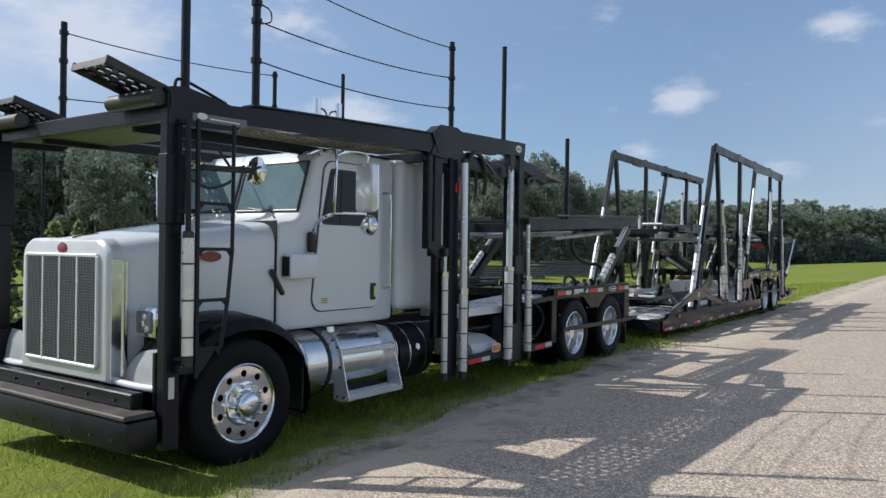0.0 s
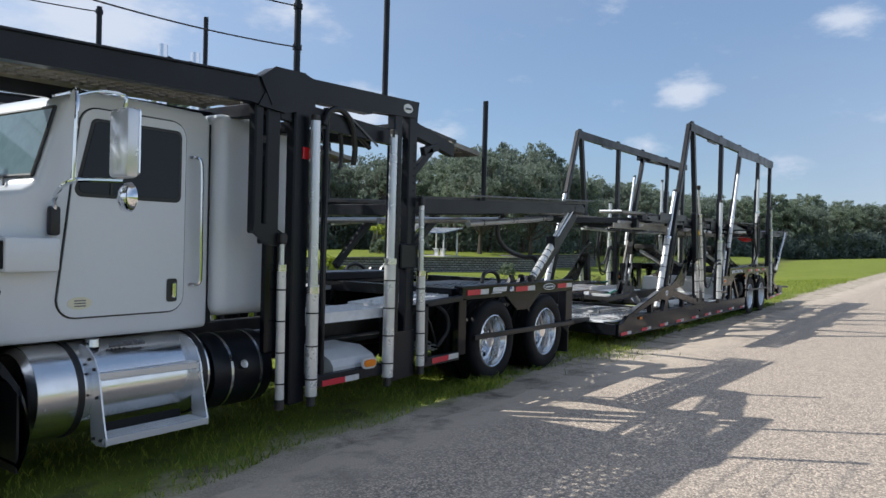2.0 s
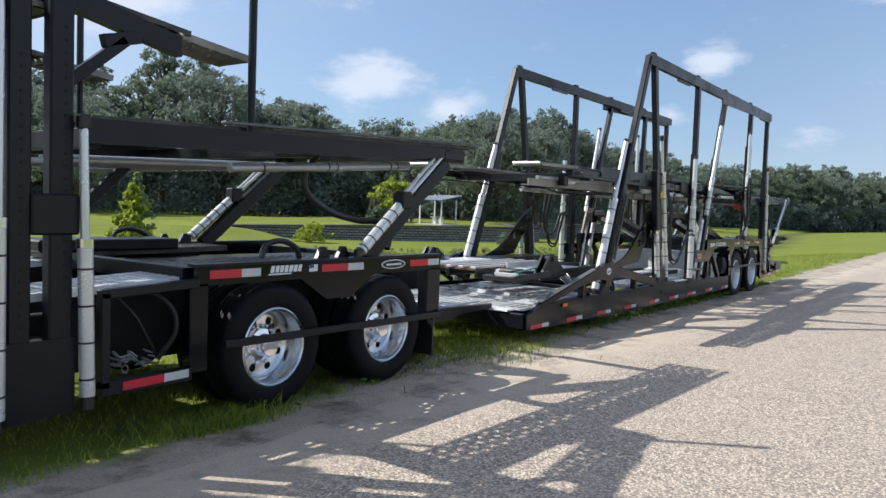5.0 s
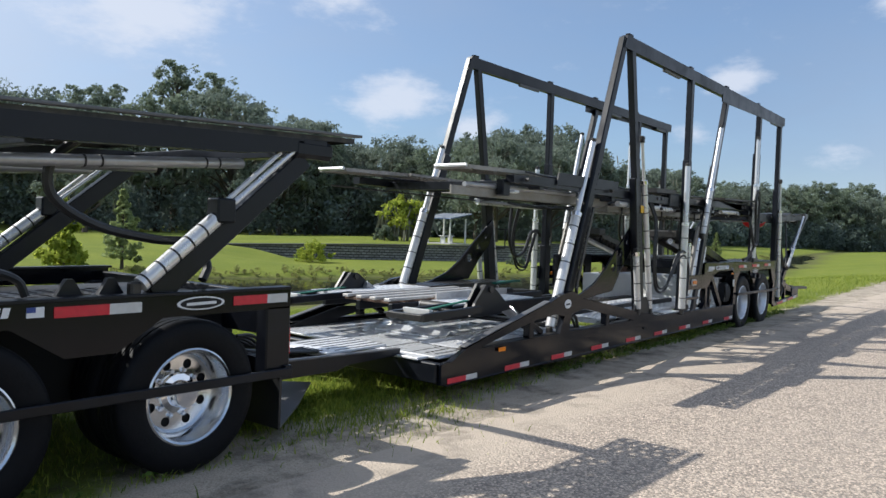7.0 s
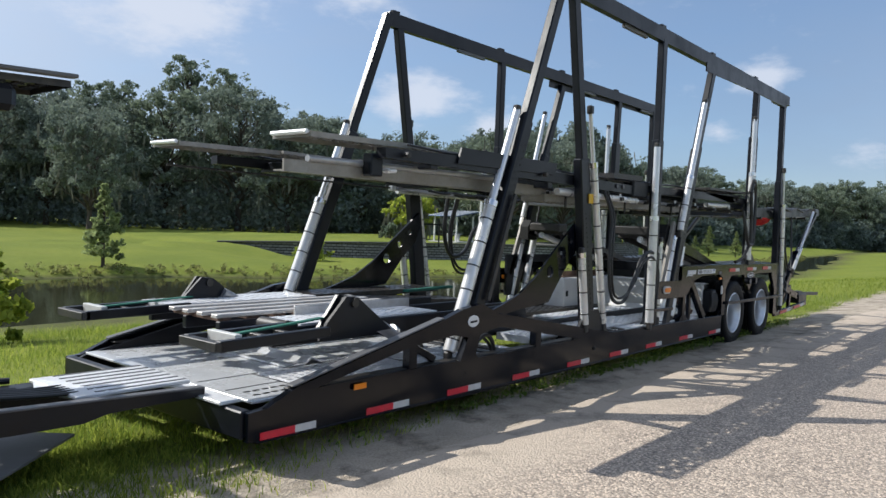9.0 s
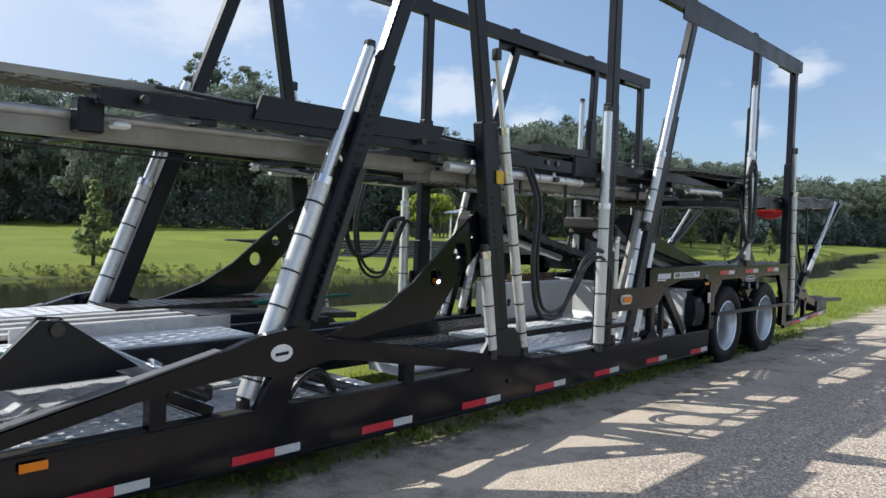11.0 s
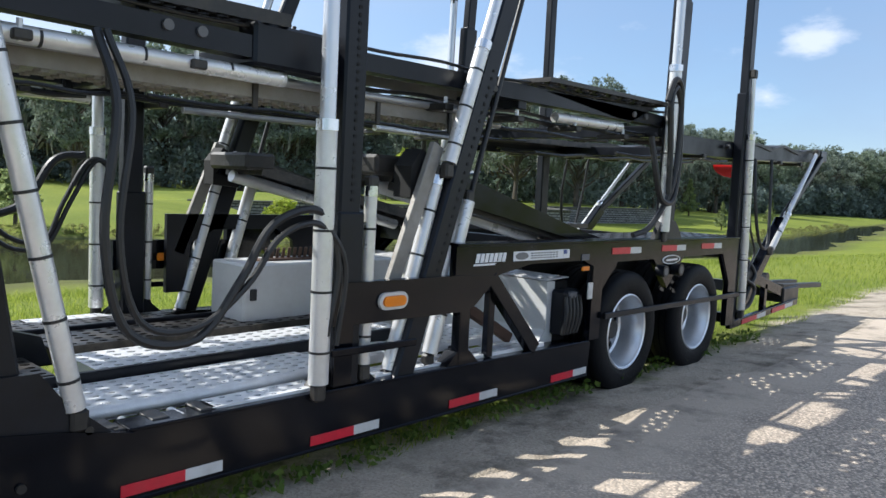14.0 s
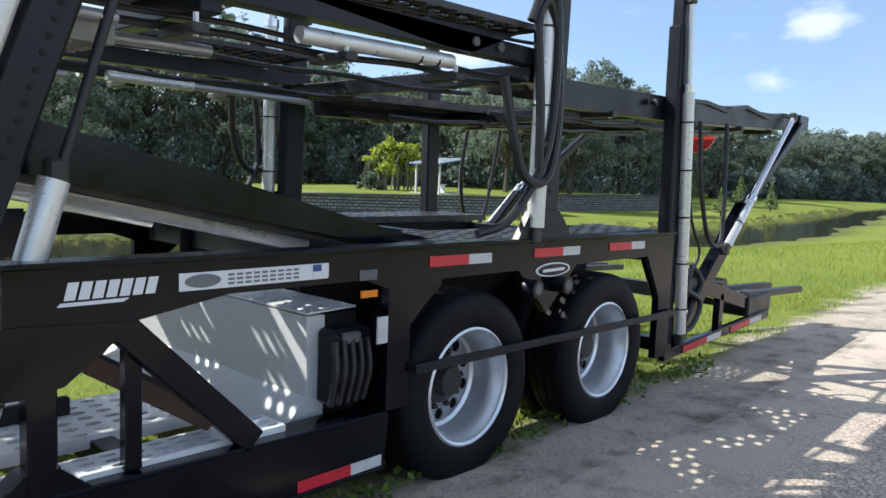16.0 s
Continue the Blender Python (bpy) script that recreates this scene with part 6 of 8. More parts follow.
    hose(truck, [(7.0, fy(4.56), 2.66), (7.2, fy(4.58), 2.7), (7.45, fy(4.6), 2.62), (7.7, fy(4.6), 2.48)], 0.022)
    hose(truck, [(7.05, fy(4.56), 2.68), (7.25, fy(4.58), 2.62), (7.32, fy(4.6), 2.4), (7.3, fy(4.6), 2.25)], 0.02)
    hose(truck, [(7.08, fy(4.54), 2.0), (7.02, fy(4.5), 1.4), (7.05, fy(4.52), 0.9), (7.1, fy(4.56), 0.5)], 0.015)
    part("red_lamp", box(BM(), 6.76, 6.83, *sorted((fy(4.5), fy(4.517))), 2.28, 2.38, 0.006), M_REDLENS, pa, "small red marker lamp")
    # posts ahead of the drive axles
    pb = part("rear_post", box(BM(), 7.96, 8.09, *sorted((fy(4.515), fy(4.61))), 0.3, 2.95, 0.012), M_BLACK, truck, "black square rack post")
    part("post_twin", box(BM(), 8.19, 8.33, *sorted((fy(4.515), fy(4.61))), 0.3, 2.98, 0.012), M_BLACK, pb)
    part("post_foot", plate(BM(), ((7.94, 0.28), (8.34, 0.3), (8.34, 0.75), (7.94, 0.75)), *sorted((fy(4.505), fy(4.54)))), M_BLACK, pb)
    part("post_block", box(BM(), 8.08, 8.36, *sorted((fy(4.49), fy(4.6))), 1.36, 1.6, 0.012), M_BLACK, pb)
    post_holes(pb, (8.03, 0, 0.8), (8.03, 0, 2.4), fy(4.514), 24)
    post_holes(pb, (8.28, 0, 1.0), (8.28, 0, 2.6), fy(4.514), 22)
    ram(truck, (7.87, fy(4.46), 0.3), (7.88, fy(4.46), 2.62), 0.49, 0.054, 0.038, 4)
    ram(truck, (8.40, fy(4.47), 0.34), (8.36, fy(4.47), 2.02), 0.58, 0.045, 0.027, 4)
    # side rail with tape, toolbox step and side lamp
    sr = part("side_rail", box(BM(), 6.93, 7.86, *sorted((fy(4.49), fy(4.56))), 0.37, 0.47, 0.008), M_BLACK, truck)
    if sg > 0:
        tape(sr, 7.03, 7.5, (0.375, 0.375), (0.425, 0.425), 4.488)
        marker(truck, 7.64, 4.5, 0.505, 0.1, 0.034)
    tool = BM()
    loft(tool, [[(7.24, fy(4.56), 0.4), (7.24, fy(5.1), 0.4), (7.24, fy(5.1), 0.64), (7.24, fy(4.76), 0.63), (7.24, fy(4.6), 0.56), (7.24, fy(4.56), 0.5)], [(7.82, fy(4.56), 0.4), (7.82, fy(5.1), 0.4), (7.82, fy(5.1), 0.64), (7.82, fy(4.76), 0.63), (7.82, fy(4.6), 0.56), (7.82, fy(4.56), 0.5)]])
    part("tool_box", tool, M_WHITE2, truck, "pale painted steel tool box")
    # lower deck tracks and open box frame ahead of the wheels
    part("running_track", tread(BM(), (6.95, 0.98), (8.05, 0.98), *sorted((fy(4.62), fy(5.1))), 12, 6, 0.38, 0.012, 0.09), M_TREAD, truck, "bright perforated running track")
    part("running_track", tread(BM(), (8.05, 1.0), (9.2, 1.06), *sorted((fy(4.66), fy(5.14))), 13, 6, 0.39, 0.012, 0.05), M_TREAD, truck, "bright perforated running track")
    part("running_track", tread(BM(), (9.25, 1.12), (10.9, 1.14), *sorted((fy(4.64), fy(5.14))), 17, 6, 0.36, 0.012, 0.05), M_DTREAD, truck, "dark perforated running track")
    fr = part("box_frame", bar(BM(), (8.5, fy(4.53), 0.4), (9.15, fy(4.53), 0.4), 0.07, 0.09), M_BLACK, truck, "black open box frame")
    part("frame_top", bar(BM(), (8.5, fy(4.53), 0.99), (9.2, fy(4.53), 1.02), 0.07, 0.06), M_BLACK, fr)
    part("frame_upright", bar(BM(), (8.53, fy(4.53), 0.4), (8.53, fy(4.53), 1.0), 0.07, 0.06), M_BLACK, fr)
    part("frame_upright", box(BM(), 9.13, 9.28, *sorted((fy(4.5), fy(4.58))), 0.4, 1.02, 0.008), M_FRAME, fr)
    # near-black backing paints the shade inside the open frame
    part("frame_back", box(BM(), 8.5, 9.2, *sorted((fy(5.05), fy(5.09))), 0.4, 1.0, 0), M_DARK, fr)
    hose(truck, [(8.75, fy(4.8), 0.95), (8.86, fy(4.72), 0.8), (8.93, fy(4.7), 0.66), (9.02, fy(4.72), 0.52)], 0.012, 14)
    hose(truck, [(8.95, fy(4.74), 0.98), (9.08, fy(4.64), 0.85), (9.1, fy(4.62), 0.68), (9.0, fy(4.68), 0.5)], 0.02, 16)
    hose(truck, [(8.6, fy(4.9), 0.9), (8.72, fy(4.84), 0.86), (8.8, fy(4.86), 0.9)], 0.018, 12)
    coil = BM()
    heap = random.Random(11)
    for k in range(26):
        p = Vector((8.72 + 0.3 * heap.random(), fy(4.66 + 0.16 * heap.random()), 0.455 + 0.09 * heap.random()))
        d = Vector((heap.uniform(-1, 1), heap.uniform(-1, 1), heap.uniform(-0.4, 0.4))).normalized()
        e = d.cross(Vector((0.2, 0.3, 1))).normalized()
        ring = [p + d * 0.034 * math.cos(a) + e * 0.02 * math.sin(a) for a in np.linspace(0, math.tau, 11)]
        tube(coil, ring, 0.006, 5)
    part("chain_coil", coil, M_TUBE, truck, "heaped steel tie-down chain")
    if sg > 0:
        tape(fr, 8.64, 9.12, (0.375, 0.385), (0.43, 0.44), 4.492)
    # deck side over the drive wheels
    ds = part("deck_side", plate(BM(), ((9.19, 1.0), (10.14, 1.0), (10.42, 0.82), (10.72, 0.82), (11.0, 1.0), (11.98, 1.0), (11.98, 1.13), (9.19, 1.13)), *sorted((fy(4.5), fy(4.55)))), M_FRAME, truck, "dark deck side plate")
    part("deck_edge", box(BM(), 9.17, 11.99, *sorted((fy(4.495), fy(4.6))), 1.13, 1.15, 0.004), M_BLACK, ds)
    if sg > 0:
        for a, b in ((9.28, 9.73), (10.36, 10.86), (11.5, 11.95)):
            tape(ds, a, b, (1.045, 1.045), (1.105, 1.105), 4.498)
        slant_bars(ds, 9.82, 10.15, 1.045, 1.115, 4.498)
        flag(ds, 10.22, 10.31, 1.055, 1.11, 4.498)
        badge(ds, 11.26, 4.499, 1.075, 0.17, 0.042)
    guard = part("guard_bar", bar(BM(), (9.4, fy(4.47), 0.575), (11.98, fy(4.47), 0.555), 0.025, 0.06, 0.006), M_BLACK, truck, "black side guard bar")
    part("guard_strap", box(BM(), 11.93, 11.99, *sorted((fy(4.47), fy(4.56))), 0.52, 0.6, 0.004), M_BLACK, guard)
    # near-black sheet paints the shade behind the drive wheels
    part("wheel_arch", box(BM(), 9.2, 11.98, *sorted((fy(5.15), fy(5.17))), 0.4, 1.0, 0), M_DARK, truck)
    mf = part("mud_flap", box(BM(), 11.93, 11.95, *sorted((fy(4.53), fy(5.1))), 0.14, 0.62, 0.002), M_HOSE, truck, "black rubber mud flap")
    part("rear_corner", box(BM(), 11.78, 11.99, *sorted((fy(4.5), fy(4.62))), 0.55, 1.02, 0.01), M_BLACK, truck)
    part("tail_lamp", box(BM(), 11.99, 12.03, *sorted((fy(4.54), fy(4.64))), 0.66, 0.86, 0.008), M_REDLENS, truck, "red tail lamp")
    # mid deck over the drive axles
    md = part("mid_beam", plate(BM(), ((8.42, 1.91), (9.6, 1.96), (11.6, 2.05), (12.3, 2.13), (12.3, 2.2), (8.42, 2.06)), *sorted((fy(4.52), fy(4.62)))), M_BLACK, truck, "black mid deck beam")
    part("mid_track", tread(BM(), (8.5, 2.09), (12.66 if sg > 0 else 11.9, 2.262 if sg > 0 else 2.23), *sorted((fy(4.6), fy(5.1))), 41 if sg > 0 else 34, 5, 0.32), M_DTREAD, truck, "perforated mid deck track")
    part("mid_edge", bar(BM(), (9.4, fy(4.54), 2.145), (12.66 if sg > 0 else 11.9, fy(4.54), 2.276 if sg > 0 else 2.245), 0.06, 0.02, 0.004), M_GREY, md)
    part("mid_head", box(BM(), 12.0, 12.38, *sorted((fy(4.515), fy(4.62))), 2.06, 2.19, 0.03), M_BLACK, md)
    part("under_tube", tube(BM(), [(9.6, fy(4.72), 1.84), (11.7, fy(4.72), 1.99)], 0.036, 14), M_TUBE, truck, "pale hydraulic tube", smooth=True)
    part("under_tube", tube(BM(), [(8.7, fy(5.3), 1.84), (11.4, fy(5.3), 1.95)], 0.036, 14), M_TUBE, truck, "pale hydraulic tube", smooth=True)
    for k, xx in enumerate((9.9, 10.6, 10.7, 11.4, 11.5)):
        part("cable_tie", tube(BM(), [(xx, fy(4.72), 1.862 + (xx - 9.9) * 0.071), (xx + 0.012, fy(4.72), 1.863 + (xx - 9.9) * 0.071)], 0.039, 12), M_HOSE, truck)
    stp = part("deck_strut", bar(BM(), (10.98, fy(4.6), 1.12), (12.14, fy(4.6), 2.06), 0.09, 0.14, 0.008), M_BLACK, truck, "black diagonal deck strut")
    ram(truck, (10.84, fy(4.55), 1.17), (12.06, fy(4.55), 2.14), 0.5, 0.05, 0.02, 6)
    part("twin_rod", tube(BM(), [(11.44, fy(4.56), 1.7), (11.9, fy(4.56), 2.08)], 0.018, 8), M_CYL, stp, smooth=True)
    part("strut_clamp", box(BM(), 11.36, 11.5, *sorted((fy(4.49), fy(4.62))), 1.58, 1.74, 0.012), M_BLACK, stp)
    if sg > 0:
        hose(truck, [(10.62, fy(4.8), 2.04), (10.48, fy(4.83), 1.9), (10.5, fy(4.85), 1.7), (10.76, fy(4.85), 1.54), (11.14, fy(4.85), 1.46), (11.38, fy(4.8), 1.44), (11.46, fy(4.74), 1.3), (11.4, fy(4.7), 1.2)], 0.03, 36)
    hose(truck, [(9.9, fy(4.7), 1.16), (9.95, fy(4.7), 1.26), (10.1, fy(4.7), 1.29), (10.25, fy(4.7), 1.24), (10.3, fy(4.7), 1.15)], 0.024)
    for xx in (10.42, 10.66):
        part("pin_bracket", plate(BM(), ((xx, 1.14), (xx + 0.16, 1.14), (xx + 0.1, 1.24), (xx + 0.06, 1.24)), *sorted((fy(4.62), fy(4.66)))), M_BLACK, truck)
    part("strut", bar(BM(), (9.1, fy(5.25), 1.3), (9.75, fy(5.25), 1.9), 0.07, 0.08), M_BLACK, truck) if sg < 0 else None

# cross members that tie the two sides
for x, z, h in ((3.24, 2.6, 0.12), (6.35, 2.62, 0.1), (6.8, 2.55, 0.1), (8.2, 2.72, 0.12), (8.5, 1.95, 0.12), (10.3, 2.02, 0.1), (12.2, 2.13, 0.1), (6.95, 0.42, 0.1), (9.2, 1.06, 0.12), (11.93, 0.95, 0.3), (8.0, 0.9, 0.1)):
    part("cross_member", bar(BM(), (x, 4.625, z), (x, far(4.625), z), 0.1, h), M_BLACK, truck)
part("over_cab_sheet", box(BM(), 3.26, 3.9, 5.15, far(5.15), 2.55, 2.562, 0.0), M_DTREAD, truck, "dark sheet between the running tracks", m=Matrix.Rotation(radians(0.0), 4, "Y"))
part("deck_plate", box(BM(), 9.2, 11.95, 5.18, far(5.18), 1.02, 1.05, 0.004), M_BLACKW, truck)
# near-black sheet added as the shade under the lower deck
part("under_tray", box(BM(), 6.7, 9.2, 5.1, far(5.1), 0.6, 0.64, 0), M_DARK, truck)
# dark box between the rails, and the row of brass levers on the far side
part("valve_box", box(BM(), 9.0, 10.3, far(5.2), far(4.75), 1.12, 1.22, 0.015), M_BLACK, truck)
lev = BM()
for k in range(13):
    tube(lev, [(8.5 + k * 0.04, far(4.7), 0.92), (8.5 + k * 0.04, far(4.68), 1.03)], 0.013, 6)
ob = part("lever_bank", lev, mat("brass_lever", (0.35, 0.24, 0.09), 0.4, metal=0.7), truck, "row of brass valve levers")
ob["kind"] = "stuff"

# tall stakes and their sagging cables
def stake(x, y, z0, z1, r=0.03, collars=()):
    st_ = part("stake", tube(BM(), [(x, y, z0), (x, y, z1)], r, 12), M_BLACK, truck, "tall black stake pipe", smooth=True)
    for z in collars:
        part("collar", tube(BM(), [(x, y, z - 0.02), (x, y, z + 0.02)], r * 1.35, 12), M_BLACK, st_)
    return st_


stake(3.33, 4.55, 2.7, 4.0, 0.032)
stake(3.97, 4.54, 2.6, 4.0, 0.032, (3.11, 3.42, 3.56))
stake(6.70, 4.54, 2.8, 3.9, 0.028, (3.18, 3.51, 3.83))
stake(7.83, 4.54, 2.88, 4.11, 0.028)
stake(9.66, 4.56, 2.05, 3.24, 0.03)
stake(3.80, far(4.5), 2.6, 3.77, 0.03, (3.04, 3.4, 3.67))
stake(6.47, far(4.5), 2.7, 3.84, 0.026, (3.4, 3.79))
stake(7.72, far(4.5), 2.9, 4.06, 0.026)
stake(9.66, far(4.56), 2.05, 3.24, 0.03)


def cable(p, q, sag):
    p, q = Vector(p), Vector(q)
    pts = [p.lerp(q, t) - Vector((0, 0, sag * 4 * t * (1 - t))) for t in np.linspace(0, 1, 15)]
    part("safety_cable", tube(BM(), pts, 0.006, 5), M_HOSE, truck, "thin black safety cable")


for za, zb in ((3.11, 3.18), (3.42, 3.51), (3.86, 3.83)):
    cable((3.97, 4.53, za), (6.70, 4.53, zb), 0.06)
for za, zb in ((3.04, 3.4), (3.67, 3.79)):
    cable((3.80, far(4.5), za), (6.47, far(4.5), zb), 0.05)
hose(truck, [(3.98, 4.52, 3.56), (4.07, 4.5, 3.52), (4.08, 4.5, 3.44), (4.0, 4.5, 3.4)], 0.006)
for x, y in ((7.1, far(4.62)), (7.5, far(4.62))):
    part("exhaust_stack", tube(BM(), [(x, y, 2.3), (x, y, 3.6)], 0.05, 16), M_CHROME, truck, "chrome exhaust stack", smooth=True)
part("stack_bracket", tube(BM(), curve_pts([(7.1, far(4.62), 3.5), (7.25, far(4.62), 3.46), (7.3, far(4.62), 3.36), (7.35, far(4.62), 3.46), (7.5, far(4.62), 3.5)], 16), 0.012, 6), M_BLACK, truck)
# round mirror on the front post
rm = part("post_mirror", lathe(BM(), [(0.0, -0.03), (0.05, -0.026), (0.09, -0.012), (0.105, 0.006), (0.1, 0.014), (0, 0.016)], (0, 0, 0), 28), M_CHROME, truck, "round chrome mirror on an arm", smooth=True,
          m=Matrix.Translation((3.72, 4.24, 2.21)) @ Matrix.Rotation(-math.pi / 2, 4, "Z"))
part("mirror_arm", tube(BM(), [(3.4, 4.5, 2.22), (3.7, 4.25, 2.21)], 0.022, 8), M_HOSE, rm)
for k in range(5):
    a = k * math.tau / 5 + 0.3
    part("mirror_spoke", bar(BM(), (3.684, 4.24, 2.21), (3.69, 4.24 + 0.085 * math.cos(a), 2.21 + 0.085 * math.sin(a)), 0.016, 0.012, 0.002), M_BLACKW, rm)
hose(truck, [(3.5, 4.7, 2.15), (3.7, 4.72, 2.1), (3.9, 4.7, 2.2), (3.75, 4.7, 2.4)], 0.012)

# ---------------------------------------------------------------- the trailer
trailer = thing("car_carrier_trailer", (19.5, MID_Y, 0.0), "black steel car carrier trailer with empty decks", "trailer")
T = trailer
UP = 2.2                # top of the upper deck beams

for fy in both():
    sg = 1 if fy(0) == 0 else -1

    def sp(a, b):
        return sorted((fy(a), fy(b)))
    # lower side rail with its raised nose arm
    rail = part("side_rail", plate(BM(), ((13.74, 0.19), (16.0, 0.15), (22.1, 0.16), (22.12, 0.41), (18.6, 0.46), (15.3, 0.47), (14.1, 0.46), (13.86, 0.385), (13.74, 0.375)), *sp(4.5, 4.55)), M_FRAME, T, "long dark lower side rail")
    part("rail_flange", bar(BM(), (14.1, fy(4.57), 0.468), (18.6, fy(4.57), 0.462), 0.1, 0.014, 0.004), M_BLACKW, rail, "worn rail top")
    part("rail_flange", bar(BM(), (18.6, fy(4.57), 0.464), (22.1, fy(4.57), 0.412), 0.15, 0.016, 0.004), M_FRAME, rail)
    part("rail_foot", bar(BM(), (13.8, fy(4.56), 0.18), (22.1, fy(4.56), 0.158), 0.13, 0.016, 0.004), M_FRAME, rail)
    arm = plate(BM(), ((13.86, 0.385), (14.05, 0.395), (14.3, 0.47), (15.25, 0.65), (15.75, 0.69), (15.94, 0.655), (15.86, 0.5), (15.84, 0.46), (16.09, 0.46), (16.055, 0.505), (16.115, 0.666), (16.28, 0.695), (16.38, 0.708), (16.52, 0.69), (17.0, 0.605), (17.7, 0.49), (17.9, 0.455), (18.62, 0.455), (18.36, 0.51),
                      (17.85, 0.58), (16.93, 0.735), (16.4, 0.82), (16.2, 0.9), (16.12, 0.93), (15.86, 0.9), (15.62, 0.83), (14.1, 0.49)), *sp(4.485, 4.545))
    aa = part("nose_arm", arm, M_FRAME, T, "dark cranked nose arm")
    part("arm_edge", bar(BM(), (14.08, fy(4.53), 0.5), (15.62, fy(4.53), 0.838), 0.075, 0.012, 0.003), M_GREY, aa, "thin grey strip along the arm's top edge")
    part("arm_edge", bar(BM(), (16.4, fy(4.53), 0.826), (17.85, fy(4.53), 0.586), 0.1, 0.012, 0.003), M_FRAME, aa)
    part("arm_prop", bar(BM(), (15.27, fy(4.54), 0.46), (15.27, fy(4.54), 0.7), 0.08, 0.09), M_FRAME, aa)
    part("arm_prop", bar(BM(), (17.08, fy(4.54), 0.46), (17.08, fy(4.54), 0.66), 0.08, 0.09), M_FRAME, aa)
    part("arm_brace", bar(BM(), (15.35, fy(4.6), 0.62), (15.62, fy(4.6), 0.49), 0.06, 0.06), M_FRAME, aa)
    if sg > 0:
        badge(aa, 16.0, 4.484, 0.79, 0.075, 0.05, pale=True)
        for a in (13.83, 14.77, 15.7, 16.65, 17.64, 18.57, 19.52, 20.55, 21.62):
            zl = 0.176 if a > 21 else 0.19
            tape(rail, a, a + 0.46, (zl, zl), (zl + 0.05, zl + 0.05), 4.498)
        part("side_marker", plate(BM(), ((14.62, 0.4), (14.74, 0.4), (14.74, 0.44), (14.62, 0.44)), 4.476, 4.484), M_AMBER, rail, "small amber marker lamp")
    for x, z in ((18.2, 0.33), (18.44, 0.5)):
        part("bolt", tube(BM(), [(x, fy(4.5), z), (x, fy(4.485), z)], 0.018, 10), M_BLACKW, rail)

    part("nose_ram", tube(BM(), [(15.02, fy(4.84), 0.88), (15.06, fy(4.84), 0.86), (15.44, fy(4.84), 0.655), (15.47, fy(4.84), 0.64)], 0.05, 14), M_TUBE, T, "grey nose lift cylinder", smooth=True)
    part("nose_ram_rod", tube(BM(), [(15.46, fy(4.84), 0.645), (15.74, fy(4.84), 0.5)], 0.026, 12), M_BLACKW, T, smooth=True)

    # overhead loop of the rack
    p1 = part("rack_post", bar(BM(), (16.02, fy(4.6), 0.5), (17.37, fy(4.58), 4.07), 0.09, 0.12, 0.012), M_BLACK, T, "black slanting rack post")
    part("post_sleeve", bar(BM(), (16.08, fy(4.6), 0.66), (16.84, fy(4.6), 2.62), 0.1, 0.145, 0.012), M_BLACK, p1)
    part("post_face", bar(BM(), (16.25, fy(4.52), 0.95), (16.61, fy(4.52), 1.9), 0.02, 0.05, 0.004), M_BLACKW, p1)
    post_holes(p1, (16.23, 0, 1.0), (16.75, 0, 2.4), fy(4.526), 22)
    ram(T, (15.84, fy(4.62), 0.48), (16.72, fy(4.62), 2.69), 0.6, 0.058, 0.038, 6)
    p2 = part("rack_post", bar(BM(), (18.15, fy(4.57), 0.48), (17.87, fy(4.57), 2.35), 0.1, 0.19, 0.012), M_BLACK, T, "black rack post in two sections")
    part("post_upper", bar(BM(), (17.875, fy(4.565), 2.3), (17.57, fy(4.565), 3.95), 0.085, 0.12, 0.01), M_BLACK, p2)
    part("post_foot", plate(BM(), ((17.75, 0.46), (18.55, 0.46), (18.36, 0.62), (18.26, 0.75), (18.0, 0.75)), *sp(4.5, 4.53)), M_BLACK, p2)
    post_holes(p2, (18.12, 0, 0.8), (17.92, 0, 1.8), fy(4.519), 20)
    ram(T, (18.405, fy(4.51), 0.54), (17.905, fy(4.51), 2.85), 0.76, 0.04, 0.022, 7)
    ram(T, (17.98, fy(4.5), 0.56), (17.835, fy(4.5), 1.37), 0.97, 0.042, 0.02, 3)
    p3 = part("rack_post", bar(BM(), (19.735, fy(4.57), 0.45), (19.745, fy(4.57), 2.75), 0.1, 0.145, 0.012), M_BLACK, T, "black rack post in two sections")
    part("post_sleeve", bar(BM(), (19.745, fy(4.57), 0.45), (19.745, fy(4.57), 1.36), 0.12, 0.175, 0.012), M_BLACK, p3)
    part("post_upper", bar(BM(), (19.745, fy(4.565), 2.7), (19.74, fy(4.565), 3.98), 0.085, 0.12, 0.01), M_BLACK, p3)
    part("post_foot", plate(BM(), ((19.5, 0.44), (20.0, 0.44), (19.86, 0.56), (19.64, 0.56)), *sp(4.55, 4.6)), M_BLACK, p3)
    post_holes(p3, (19.745, 0, 1.4), (19.75, 0, 2.6), fy(4.519), 30)
    ram(T, (19.54, fy(4.48), 0.46), (19.535, fy(4.48), 2.64), 0.605, 0.051, 0.04, 4)
    p4 = part("rack_post", bar(BM(), (20.165, fy(4.57), 0.38), (20.99, fy(4.57), 2.75), 0.1, 0.145, 0.012), M_BLACK, T, "black slanting rack post")
    part("post_upper", bar(BM(), (20.965, fy(4.565), 2.68), (21.43, fy(4.565), 3.9), 0.085, 0.12, 0.01), M_BLACK, p4)
    part("post_plate", bar(BM(), (20.1, fy(4.6), 0.9), (20.44, fy(4.6), 1.75), 0.04, 0.09, 0.004), M_GALV, p4)
